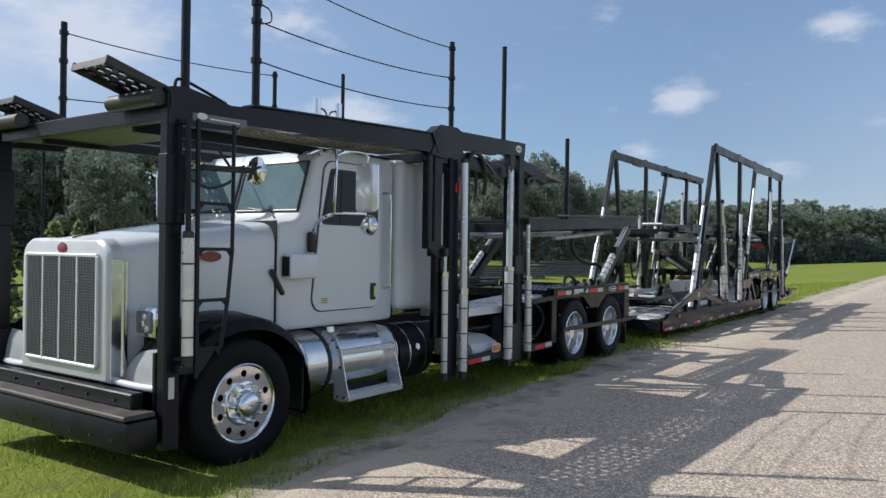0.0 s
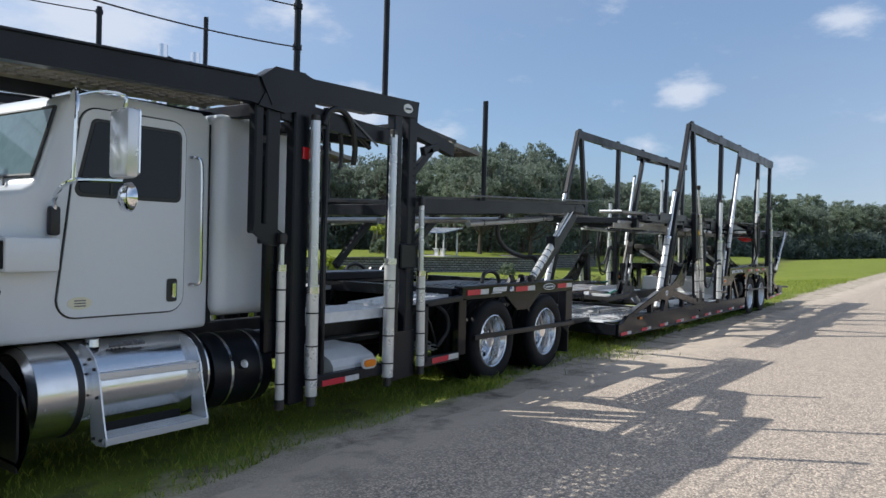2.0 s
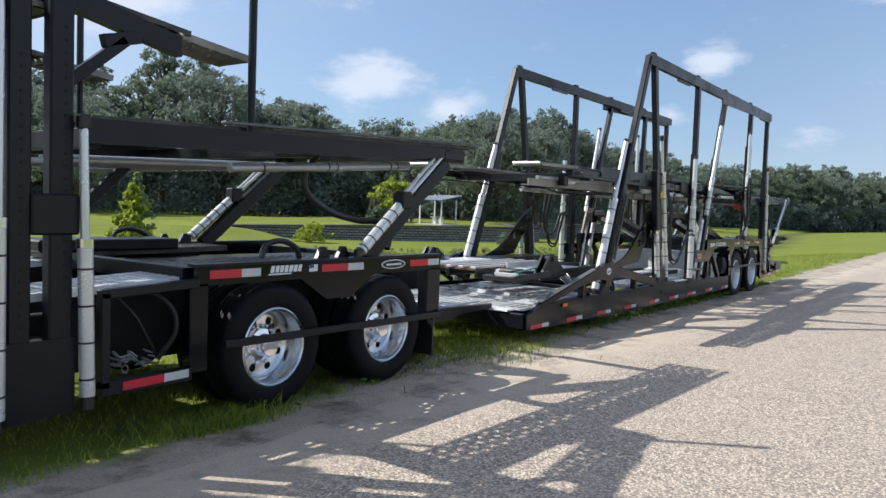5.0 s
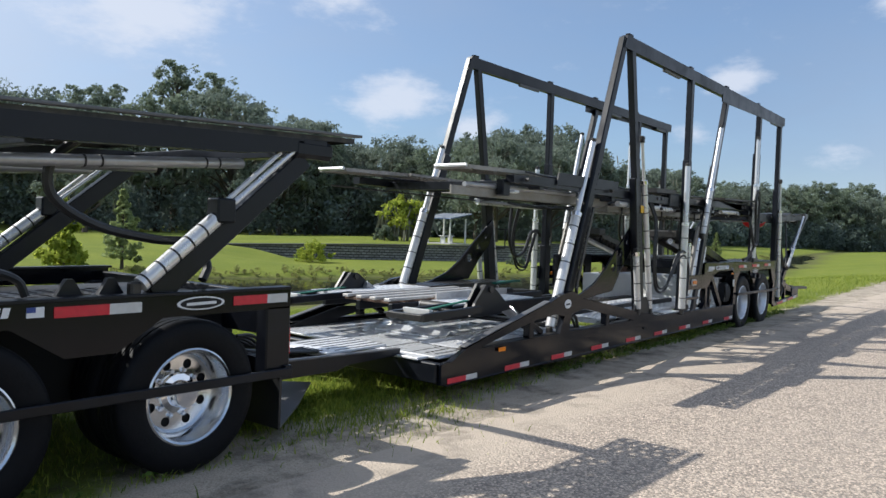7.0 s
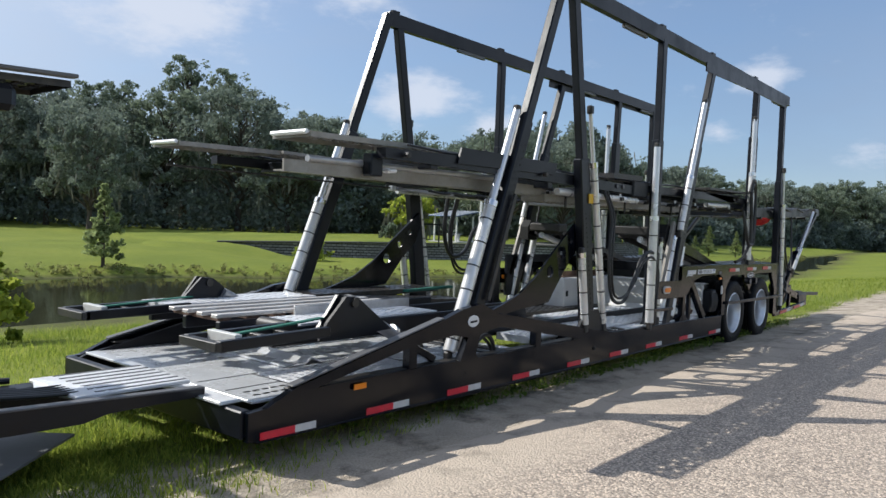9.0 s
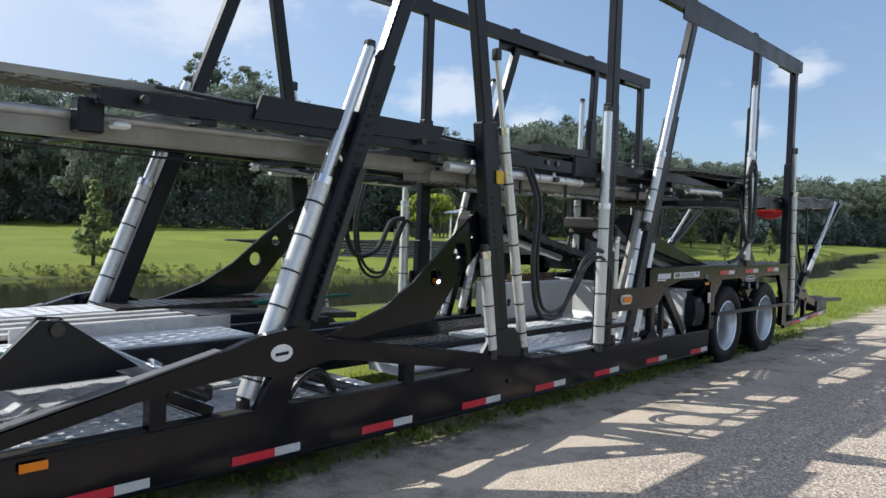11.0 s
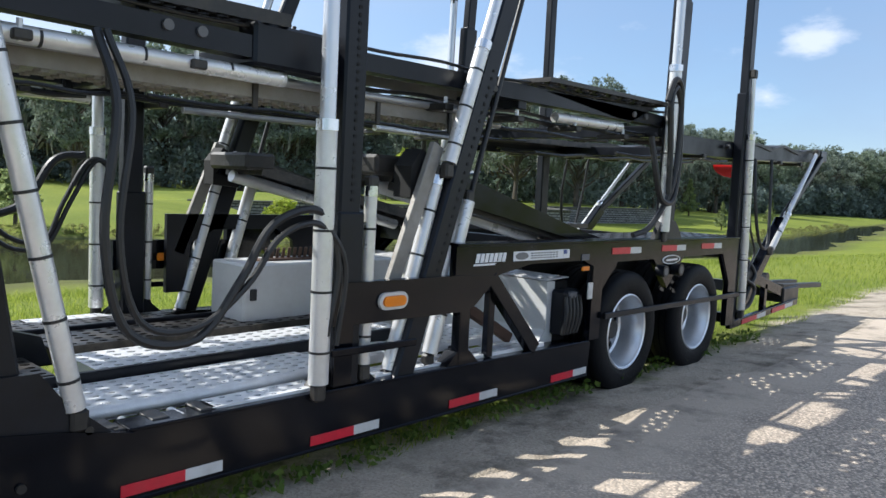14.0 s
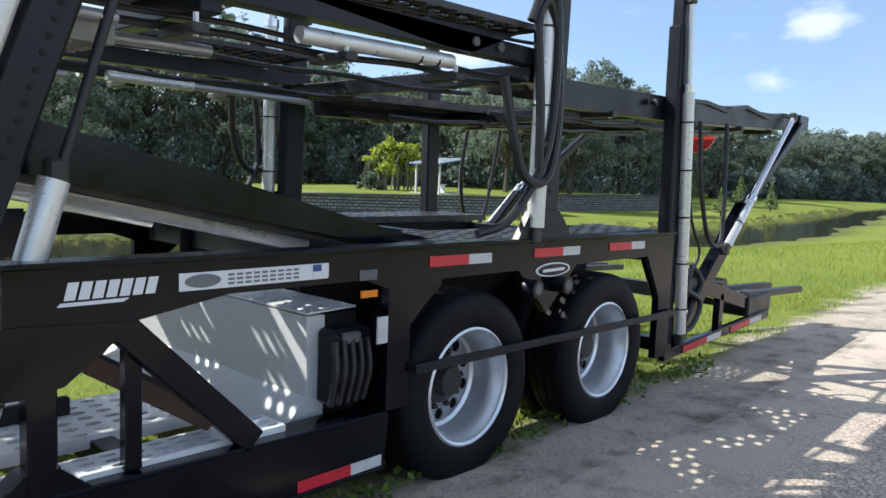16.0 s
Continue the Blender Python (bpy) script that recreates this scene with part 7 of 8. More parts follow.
    part("post_bracket", plate(BM(), ((20.28, 1.44), (20.5, 1.42), (20.54, 1.52), (20.48, 1.66), (20.36, 1.72), (20.28, 1.62)), *sp(4.64, 4.78)), M_DARK, p4, "black ramp hinge block")
    post_holes(p4, (20.4, 0, 1.0), (20.83, 0, 2.25), fy(4.519), 24)
    ram(T, (20.115, fy(4.6), 0.42), (20.46, fy(4.6), 1.58), 0.97, 0.042, 0.03, 4)
    ram(T, (20.45, fy(4.6), 0.47), (20.74, fy(4.6), 1.45), 0.98, 0.048, 0.03, 2)
    part("guard_rod", tube(BM(), [(20.74, fy(4.59), 1.43), (21.14, fy(4.56), 2.8)], 0.018, 10), M_HOSE, p4, smooth=True)
    ram(T, (20.46, fy(4.53), 1.6), (21.05, fy(4.5), 3.4), 0.42, 0.043, 0.036, 3, body=M_CYL)
    ram(T, (19.885, fy(4.54), 0.5), (19.89, fy(4.54), 1.5), 0.97, 0.034, 0.02, 3)
    p5 = part("rack_post", bar(BM(), (23.33, fy(4.57), 1.15), (23.38, fy(4.57), 3.2), 0.1, 0.18, 0.012), M_BLACK, T, "black rack post in two sections")
    part("post_upper", bar(BM(), (23.38, fy(4.565), 3.1), (23.42, fy(4.565), 3.95), 0.085, 0.12, 0.01), M_BLACK, p5)
    part("post_foot", plate(BM(), ((23.02, 1.15), (23.56, 1.15), (23.46, 1.27), (23.4, 1.32), (23.14, 1.32)), *sp(4.5, 4.54)), M_BLACK, p5)
    post_holes(p5, (23.33, 0, 1.4), (23.33, 0, 2.7), fy(4.519), 24)
    ram(T, (23.18, fy(4.5), 1.18), (23.2, fy(4.5), 3.46), 0.62, 0.05, 0.038, 3)
    p6 = part("rack_post", bar(BM(), (24.93, fy(4.57), 0.25), (24.89, fy(4.57), 2.6), 0.1, 0.15, 0.012), M_BLACK, T, "black rear rack post")
    part("post_upper", bar(BM(), (24.9, fy(4.565), 2.5), (24.88, fy(4.565), 4.0), 0.085, 0.12, 0.01), M_BLACK, p6)
    ram(T, (25.06, fy(4.49), 0.35), (24.88, fy(4.49), 2.78), 0.75, 0.042, 0.022, 5)
    top = part("rack_beam", plate(BM(), ((17.29, 3.94), (25.13, 3.95), (25.13, 4.11), (17.37, 4.11)), *sp(4.525, 4.605)), M_BLACK, T, "black overhead rack beam")
    part("beam_doubler", plate(BM(), ((21.1, 3.84), (23.2, 3.89), (24.95, 3.89), (24.95, 3.96), (21.1, 3.97)), *sp(4.518, 4.535)), M_BLACK, top)
    for a in (18.7, 21.9, 24.3):
        part("beam_shim", box(BM(), a, a + 0.6, *sp(4.56, 4.6), 3.9, 3.945, 0.004), M_GREY, top)
    for a in (17.5, 19.7, 21.4, 23.29):
        part("beam_cap", box(BM(), a - 0.06, a + 0.06, *sp(4.535, 4.595), 4.09, 4.15, 0.006), M_BLACK, top)

    # gusset plates with round lightening holes
    g = plate(BM(), ((16.42, 0.83), (16.62, 0.88), (16.9, 0.97), (17.2, 1.14), (17.5, 1.38), (17.99, 1.74), (18.02, 1.55), (17.92, 1.36), (17.7, 1.17), (17.52, 0.97), (17.42, 0.86), (16.9, 0.82), (16.42, 0.76)),
              *sp(4.62, 4.645), holes=((17.43, 1.17, 0.062), (17.65, 1.34, 0.045), (17.82, 1.485, 0.033)))
    part("gusset", g, M_FRAME, T, "dark gusset plate with round holes")

    # upper deck: beams, tracks, tie gear, in three sections
    ub = part("upper_beam", plate(BM(), ((15.0, 2.09), (19.4, 2.05), (19.4, 2.15), (15.9, 2.19), (15.0, 2.17)), *sp(4.62, 4.72)), M_BLACK, T, "black upper deck beam")
    part("beam_plate", plate(BM(), ((15.85, 2.12), (17.4, 2.14), (17.45, 2.26), (15.9, 2.26)), *sp(4.60, 4.62)), M_BLACK, ub)
    part("upper_track", tread(BM(), (14.35, 2.22), (15.4, 2.24), *sp(4.72, 5.15), 10, 4, 0.3, 0.012, 0.04), M_GALV, T, "pale worn loading flap")
    part("upper_track", tread(BM(), (15.4, 2.24), (19.3, 2.2), *sp(4.74, 5.2), 39, 5, 0.32, 0.012, 0.03), M_GALV, T, "perforated upper track")
    part("flap_edge", tube(BM(), [(14.33, fy(4.74), 2.215), (14.33, fy(5.13), 2.215)], 0.018, 8), M_TREAD, T)
    if sg > 0:
        slide = part("deck_slide", plate(BM(), ((14.2, 1.93), (17.6, 1.945), (17.6, 2.04), (14.2, 2.015)), 4.815, 4.835), M_GALV, T, "dusty galvanised slide under the deck beam")
        part("slide_flange", box(BM(), 14.2, 17.6, 4.835, 4.93, 1.932, 1.942, 0.0), M_GALV, slide)
        part("slide_tube", tube(BM(), [(14.4, 4.81, 2.035), (16.66, 4.81, 2.058)], 0.026, 14), M_TUBE, slide, "pale steel tube", smooth=True)
        part("slide_block", box(BM(), 14.93, 15.06, 4.7, 4.8, 1.95, 2.12, 0.01), M_BLACK, slide)
        part("slide_eye", box(BM(), 15.09, 15.18, 4.66, 4.75, 1.985, 2.02, 0.012), M_TREAD, slide)
    part("under_tube", tube(BM(), [(17.55, fy(4.66), 1.99), (19.4, fy(4.66), 1.98)], 0.036, 14), M_CYL, T, "pale hydraulic tube", smooth=True)
    part("under_tube", tube(BM(), [(17.28, fy(4.9), 1.995), (18.3, fy(4.92), 1.975)], 0.024, 14), M_TUBE, T, "pale hydraulic tube", smooth=True)
    for x in (17.8, 17.9, 18.3, 18.7, 19.1):
        part("cable_tie", tube(BM(), [(x, fy(4.66), 1.985), (x + 0.012, fy(4.66), 1.985)], 0.037, 12), M_HOSE, T)
    if sg < 0:
        part("tie_rod", tube(BM(), [(14.4, fy(4.87), 2.03), (17.25, fy(4.87), 2.0)], 0.011, 6), M_BLACKW, T)
        part("rod_clevis", box(BM(), 17.2, 17.28, *sp(4.84, 4.9), 1.97, 2.03, 0.008), M_TREAD, T)
    part("section_joint", box(BM(), 19.2, 19.6, *sp(4.6, 4.75), 2.02, 2.22, 0.015), M_BLACK, T)
    ub2 = part("upper_beam", plate(BM(), ((19.4, 2.09), (23.4, 2.12), (23.4, 2.21), (21.5, 2.21), (19.4, 2.18)), *sp(4.62, 4.72)), M_BLACK, T, "black upper deck beam")
    part("raised_flap", tread(BM(), (18.64, 2.26), (19.38, 2.275), *sp(4.58, 5.06), 9, 6, 0.34, 0.012, 0.06), M_BLACKW, T, "perforated deck flap, raised a little")
    part("flap_leg", bar(BM(), (19.3, fy(4.7), 2.12), (19.32, fy(4.7), 2.25), 0.03, 0.05), M_BLACK, T)
    part("flap_leg", bar(BM(), (18.72, fy(4.7), 2.12), (18.72, fy(4.7), 2.25), 0.03, 0.05), M_BLACK, T)
    part("raised_flap", tread(BM(), (21.4, 2.27), (23.15, 2.3), *sp(4.5, 5.1), 17, 5, 0.34, 0.012, 0.03), M_BLACKW, T, "perforated deck flap, raised a little")
    part("flap_side", plate(BM(), ((21.5, 2.2), (22.7, 2.1), (23.1, 2.26), (22.3, 2.22)), *sp(4.62, 4.64)), M_BLACK, T)
    part("upper_track", tread(BM(), (19.4, 2.17), (21.5, 2.2), *sp(4.74, 5.2), 21, 5, 0.32, 0.012, 0.07), M_GALV, T, "perforated upper track")
    part("under_tube", tube(BM(), [(21.7, fy(4.66), 2.04), (22.62, fy(4.66), 2.055)], 0.036, 14), M_CYL, T, "pale hydraulic tube", smooth=True)
    part("under_tube", tube(BM(), [(19.9, fy(5.0), 1.95), (21.5, fy(5.0), 1.97)], 0.024, 14), M_TUBE, T, "pale hydraulic tube", smooth=True)
    for x in (21.85, 22.1, 22.38, 22.5):
        part("cable_tie", tube(BM(), [(x, fy(4.66), 2.045), (x + 0.012, fy(4.66), 2.045)], 0.035, 12), M_HOSE, T)
    for x, z in ((22.75, 2.17), (22.95, 2.17), (18.79, 2.12), (18.945, 2.12)):
        part("beam_boss", tube(BM(), [(x, fy(4.63), z), (x, fy(4.605), z)], 0.024, 12), M_GREY, ub2)
    ub3 = part("upper_beam", plate(BM(), ((23.5, 1.92), (25.0, 1.95), (27.85, 2.08), (27.85, 2.2), (24.4, 2.1), (23.5, 2.08)), *sp(4.62, 4.72)), M_BLACK, T, "black rear deck beam")
    wavy = BM()
    prof = [(24.9, 2.12), (25.5, 2.15), (25.9, 2.12), (26.3, 2.19), (26.8, 2.14), (27.2, 2.2), (27.7, 2.2)]
    lo = [(x, z - 0.03) for x, z in reversed(prof)]
    plate(wavy, prof + lo, *sp(4.6, 5.15))
    part("rear_flap", wavy, M_BLACKW, T, "folded rear loading flap")
    part("deck_end", box(BM(), 27.6, 27.86, *sp(4.58, 4.76), 2.08, 2.22, 0.012), M_BLACK, T)
    part("upper_track", tread(BM(), (23.5, 2.08), (27.6, 2.16), *sp(4.76, 5.2), 40, 5, 0.32, 0.012, 0.06), M_DTREAD, T, "perforated rear track")
    part("under_tube", tube(BM(), [(25.2, fy(4.66), 1.98), (27.0, fy(4.66), 2.05)], 0.03, 12), M_TUBE, T, smooth=True)
    rs_ = part("rear_strut", bar(BM(), (25.1, fy(4.58), 0.3), (26.3, fy(4.58), 1.32), 0.1, 0.14, 0.012), M_FRAME, T, "dark rear deck strut")
    part("strut_upper", bar(BM(), (26.2, fy(4.58), 1.24), (27.66, fy(4.6), 2.12), 0.07, 0.08, 0.01), M_BLACK, rs_)
    ram(T, (25.85, fy(4.52), 0.98), (27.3, fy(4.55), 2.16), 0.35, 0.038, 0.026, 1)
    hose(T, [(25.4, fy(4.6), 1.98), (25.38, fy(4.55), 1.5), (25.5, fy(4.52), 1.1), (25.75, fy(4.52), 1.05), (25.85, fy(4.56), 1.5), (25.9, fy(4.6), 2.0)], 0.018, 30)
    hose(T, [(25.0, fy(4.5), 1.95), (25.05, fy(4.47), 1.3), (25.25, fy(4.47), 1.0), (25.1, fy(4.47), 0.8), (25.08, fy(4.47), 0.55)], 0.012, 26)
    hose(T, [(25.02, fy(4.5), 0.75), (25.3, fy(4.46), 0.62), (25.2, fy(4.46), 0.45), (25.05, fy(4.48), 0.4)], 0.02, 20)
    hose(T, [(25.3, fy(4.55), 0.9), (25.4, fy(4.5), 0.75), (25.25, fy(4.5), 0.6), (25.15, fy(4.52), 0.42)], 0.022, 20)

    # lines, clamps and pins slung under and along the decks
    for q, (za, zb, yy, rr) in enumerate(((2.03, 2.0, 4.78, 0.012), (2.0, 1.98, 4.84, 0.016), (2.22, 2.2, 4.66, 0.01), (1.98, 1.97, 5.3, 0.014))):
        pts = [((15.3 if q == 2 else 17.4) + (4.0 if q == 2 else 1.9) * u / 8, fy(yy) + 0.015 * math.sin(u * 2.1 + q), za + (zb - za) * u / 8 - 0.018 * (u % 2)) for u in range(9)]
        hose(T, pts, rr, 32)
        pts = [(19.5 + 4.0 * u / 8, fy(yy) + 0.015 * math.sin(u * 1.7 + q), za + 0.01 + 0.03 * u / 8 - 0.018 * (u % 2)) for u in range(9)]
        hose(T, pts, rr, 32)
        if q == 2:
            continue
        pts = [(23.7 + 3.8 * u / 8, fy(yy) + 0.015 * math.sin(u * 1.9 + q), za - 0.06 + 0.12 * u / 8 - 0.02 * (u % 2)) for u in range(9)]
        hose(T, pts, rr, 32)
    for x in (18.2, 18.9, 19.8, 20.5, 21.2, 21.9, 22.6, 24.1, 25.3, 26.2, 26.9):
        zt = 2.06 if x < 23.5 else 1.99 + (x - 23.5) * 0.028
        clamp = part("line_clamp", box(BM(), x, x + 0.07, *sp(4.6, 4.86), zt - 0.1, zt - 0.06, 0.006), M_BLACKW, T)
        part("clamp_bolt", tube(BM(), [(x + 0.035, fy(4.64), zt - 0.105), (x + 0.035, fy(4.64), zt - 0.02)], 0.012, 6), M_TREAD, clamp)
    for x in (15.2, 17.2, 20.9, 24.6):
        zt = 2.2 if x < 23.5 else 2.12
        part("ratchet", tube(BM(), [(x, fy(4.6), zt - 0.07), (x, fy(4.56), zt - 0.07)], 0.022, 10), M_BLACKW, T)

    # big hose loops that hang from the decks
    if sg > 0:
        hose(T, [(18.50, fy(4.62), 2.05), (18.55, fy(4.54), 1.75), (18.50, fy(4.52), 1.25), (18.60, fy(4.52), 0.86), (18.90, fy(4.52), 0.8), (19.10, fy(4.5), 1.05), (19.25, fy(4.48), 1.3), (19.50, fy(4.46), 1.36), (19.61, fy(4.45), 1.1), (19.55, fy(4.45), 0.75), (19.53, fy(4.46), 0.5)], 0.02, 60)
        hose(T, [(18.53, fy(4.6), 2.05), (18.61, fy(4.54), 1.75), (18.56, fy(4.52), 1.25), (18.65, fy(4.52), 0.9), (18.90, fy(4.52), 0.85), (19.13, fy(4.5), 1.02), (19.29, fy(4.48), 1.24), (19.49, fy(4.45), 1.3), (19.65, fy(4.44), 1.1), (19.61, fy(4.44), 0.7)], 0.016, 60)
    else:
        for q in (0.0, 0.045):
            hose(T, [(18.8 + q, fy(4.6), 2.0), (18.72 + q, fy(4.55), 1.55), (18.77 + q, fy(4.55), 1.18), (18.93 + q, fy(4.54), 0.97 + q), (19.17, fy(4.54), 0.97 + q), (19.33 - q, fy(4.54), 1.27), (19.5 - q, fy(4.53), 1.56), (19.62, fy(4.54), 1.5 + q)], 0.017, 40)
    hose(T, [(22.85, fy(4.5), 2.0), (22.9, fy(4.46), 1.7), (23.0, fy(4.45), 1.5), (23.18, fy(4.44), 1.5), (23.27, fy(4.45), 1.8), (23.24, fy(4.45), 2.2), (23.14, fy(4.45), 2.42), (23.05, fy(4.45), 2.3), (23.1, fy(4.45), 1.9), (23.12, fy(4.45), 1.55)], 0.026, 60)
    hose(T, [(23.0, fy(4.46), 2.3), (23.08, fy(4.44), 2.48), (23.2, fy(4.44), 2.4), (23.22, fy(4.44), 2.0), (23.15, fy(4.44), 1.6), (22.95, fy(4.5), 1.28), (22.75, fy(4.55), 1.2)], 0.024, 50)
    for z in (2.45, 2.62, 2.5):
        part("valve", box(BM(), 23.37, 23.5, *sp(4.56, 4.6), z, z + 0.03, 0.006), M_BLACKW, T)

    # inner inclined ramp over the axles
    rp = part("ramp_beam", plate(BM(), ((20.3, 1.52), (22.3, 1.14), (22.75, 1.14), (22.35, 1.22), (20.45, 1.7)), *sp(4.78, 4.83)), M_FRAME, T, "dark inclined ramp beam")
    part("ramp_edge", bar(BM(), (20.4, fy(4.9), 1.5), (22.3, fy(4.9), 1.13), 0.12, 0.05), M_BLACKW, rp)
    part("ramp_track", tread(BM(), (20.35, 1.6), (22.4, 1.18), *sp(4.86, 5.34), 21, 5, 0.32, 0.012, 0.08), M_DTREAD, T, "perforated inclined ramp")
    part("ramp_head", box(BM(), 20.2, 20.45, *sp(4.85, 5.35), 1.56, 1.68, 0.02), M_BLACKW, T, "worn ramp head")
    part("ramp_tube", tube(BM(), [(20.3, fy(5.0), 1.51), (22.0, fy(5.0), 1.145)], 0.045, 14), M_CYL, T, "pale hydraulic tube", smooth=True)
    if sg > 0:
        part("deck_pan", tread(BM(), (17.5, 1.885), (21.0, 1.9), *sp(4.77, 5.06), 34, 4, 0.2, 0.012, -0.075), M_GALV, T, "dusty galvanised pan under the upper deck")
        part("pan_tube", tube(BM(), [(17.6, fy(4.755), 1.975), (21.0, fy(4.755), 1.99)], 0.022, 12), M_TUBE, T, "pale steel tube", smooth=True)
        for x in (17.9, 18.6, 19.3, 20.1, 20.7):
            part("pan_hanger", box(BM(), x, x + 0.03, *sp(4.755, 4.77), 1.84, 1.99, 0.003), M_BLACKW, T)

    # bracing ahead of the wheels, side lamp
    bx = part("side_box", plate(BM(), ((19.63, 0.78), (20.62, 0.77), (20.72, 0.79), (20.95, 0.97), (20.62, 0.99), (19.63, 1.0)), *sp(4.49, 4.54)), M_FRAME, T, "dark side bracket plate")
    if sg > 0:
        marker(bx, 20.03, 4.49, 0.886, 0.105, 0.031)
    else:
        part("amber_lens", box(BM(), 19.95, 20.12, *sp(4.58, 4.56), 0.84, 0.9, 0.01), M_AMBER, bx, "amber lens")
    part("brace", bar(BM(), (20.9, fy(4.53), 0.96), (21.42, fy(4.53), 0.44), 0.07, 0.1), M_FRAME, bx)
    part("brace_upright", bar(BM(), (20.655, fy(4.53), 0.44), (20.655, fy(4.53), 0.82), 0.07, 0.09), M_FRAME, bx)
    part("brace_upright", bar(BM(), (20.96, fy(4.56), 0.44), (20.96, fy(4.56), 0.92), 0.05, 0.06), M_FRAME, bx)
    part("brace_upright", bar(BM(), (19.72, fy(4.54), 0.46), (19.72, fy(4.54), 0.8), 0.07, 0.12), M_FRAME, bx)
    part("brace_bar", bar(BM(), (19.6, fy(4.46), 0.655), (20.21, fy(4.47), 0.642), 0.02, 0.04), M_FRAME, bx)
    x = 20.56
    part("brace_foot", plate(BM(), ((x - 0.06, 0.43), (x + 0.26, 0.43), (x + 0.15, 0.525), (x + 0.04, 0.525)), *sp(4.5, 4.6)), M_FRAME, bx)

    # deck side over the trailer wheels
    ds = part("deck_side", plate(BM(), ((20.55, 0.98), (20.95, 0.97), (21.3, 1.03), (21.95, 1.03), (22.1, 0.98), (22.1, 0.42), (22.24, 0.42), (22.24, 0.8), (22.45, 1.0), (23.05, 1.0), (23.33, 0.74), (23.62, 1.0),
                                         (24.5, 1.0), (24.7, 0.7), (24.7, 0.26), (24.88, 0.26), (24.88, 1.14), (20.55, 1.165)), *sp(4.5, 4.55)), M_FRAME, T, "dark deck side over the wheels")
    part("deck_edge", bar(BM(), (20.55, fy(4.55), 1.172), (24.9, fy(4.55), 1.147), 0.13, 0.02, 0.004), M_FRAME, ds)
    part("deck_brace", bar(BM(), (22.16, fy(4.53), 0.78), (22.44, fy(4.53), 1.0), 0.045, 0.07), M_FRAME, ds)
    part("deck_brace", bar(BM(), (24.74, fy(4.53), 0.68), (24.52, fy(4.53), 1.0), 0.045, 0.07), M_FRAME, ds)
    for x in (23.13, 23.42):
        pc = part("pipe_socket", tube(BM(), [(x, fy(4.5), 0.9), (x, fy(4.42), 0.9)], 0.05, 16), M_BLACK, ds, smooth=True)
        part("socket_bore", tube(BM(), [(x, fy(4.424), 0.9), (x, fy(4.418), 0.9)], 0.032, 14), M_GREY, pc)
    if sg > 0:
        slant_bars(ds, 20.72, 21.03, 1.04, 1.115, 4.498)
        pl = part("maker_plate", plate(BM(), ((21.1, 1.055), (21.75, 1.055), (21.75, 1.118), (21.1, 1.118)), 4.495, 4.499), M_DECAL, ds, "pale maker's plate with fine print")
        part("plate_oval", oval(BM(), 21.19, 4.495, 1.087, 0.07, 0.024, 0.002), M_GREYDECAL, pl)
        fine = BM()
        for r in range(3):
            for k in range(9):
                box(fine, 21.29 + k * 0.036, 21.315 + k * 0.036, 4.493, 4.495, 1.066 + r * 0.016, 1.074 + r * 0.016, 0)
        ob = part("plate_print", fine, M_GREYDECAL, pl)
        ob["kind"] = "stuff"
        flag(ds, 21.67, 21.75, 1.06, 1.115, 4.495)
        part("grey_tag", plate(BM(), ((21.92, 1.03), (22.02, 1.03), (22.02, 1.075), (21.92, 1.075)), 4.494, 4.499), M_GREY, ds)
        part("amber_lens", plate(BM(), ((21.93, 0.955), (22.02, 0.955), (22.02, 0.985), (21.93, 0.985)), 4.488, 4.499), M_AMBER, ds, "small amber lens")
        part("white_reflector", plate(BM(), ((22.03, 0.74), (22.09, 0.74), (22.09, 0.86), (22.03, 0.86)), 4.49, 4.499), M_TAPEW, ds)
        for a in (22.35, 23.18, 23.98):
            tape(ds, a, a + 0.46, (1.062, 1.058), (1.112, 1.108), 4.498)
        badge(ds, 23.37, 4.498, 0.985, 0.17, 0.04)
    # near-black sheet paints the shade behind the trailer wheels
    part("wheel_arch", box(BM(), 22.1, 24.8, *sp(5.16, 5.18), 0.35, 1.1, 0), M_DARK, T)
    part("deck_track", tread(BM(), (22.4, 1.16), (25.0, 1.16), *sp(4.66, 5.2), 26, 5, 0.34, 0.012, 0.05), M_DTREAD, T, "perforated deck over the wheels")
    gb = part("guard_bar", bar(BM(), (22.25, fy(4.47), 0.595), (24.9, fy(4.47), 0.575), 0.022, 0.045, 0.005), M_BLACK, T, "black side guard bar")
    # tail
    tl = part("tail_bar", bar(BM(), (24.9, fy(4.55), 0.24), (27.0, fy(4.55), 0.33), 0.05, 0.08, 0.006), M_FRAME, T, "dark tail bar")
    if sg > 0:
        tape(tl, 25.2, 25.9, (0.225, 0.255), (0.275, 0.305), 4.522)
        tape(tl, 26.1, 26.8, (0.265, 0.295), (0.315, 0.345), 4.522)
    part("tail_arm", bar(BM(), (25.5, fy(4.6), 0.72), (26.6, fy(4.6), 0.46), 0.06, 0.12), M_FRAME, T)
    part("tail_post", bar(BM(), (26.0, fy(4.6), 0.28), (26.0, fy(4.6), 0.6), 0.06, 0.08), M_FRAME, T)
    part("tail_box", box(BM(), 26.55, 27.1, *sp(4.55, 4.8), 0.34, 0.52, 0.015), M_BLACK, T)
    part("tail_finger", bar(BM(), (26.6, fy(4.62), 0.53), (28.1, fy(4.62), 0.46), 0.09, 0.06), M_BLACKW, T)
    part("tail_finger", bar(BM(), (26.6, fy(4.9), 0.53), (28.0, fy(4.9), 0.47), 0.09, 0.06), M_BLACKW, T)
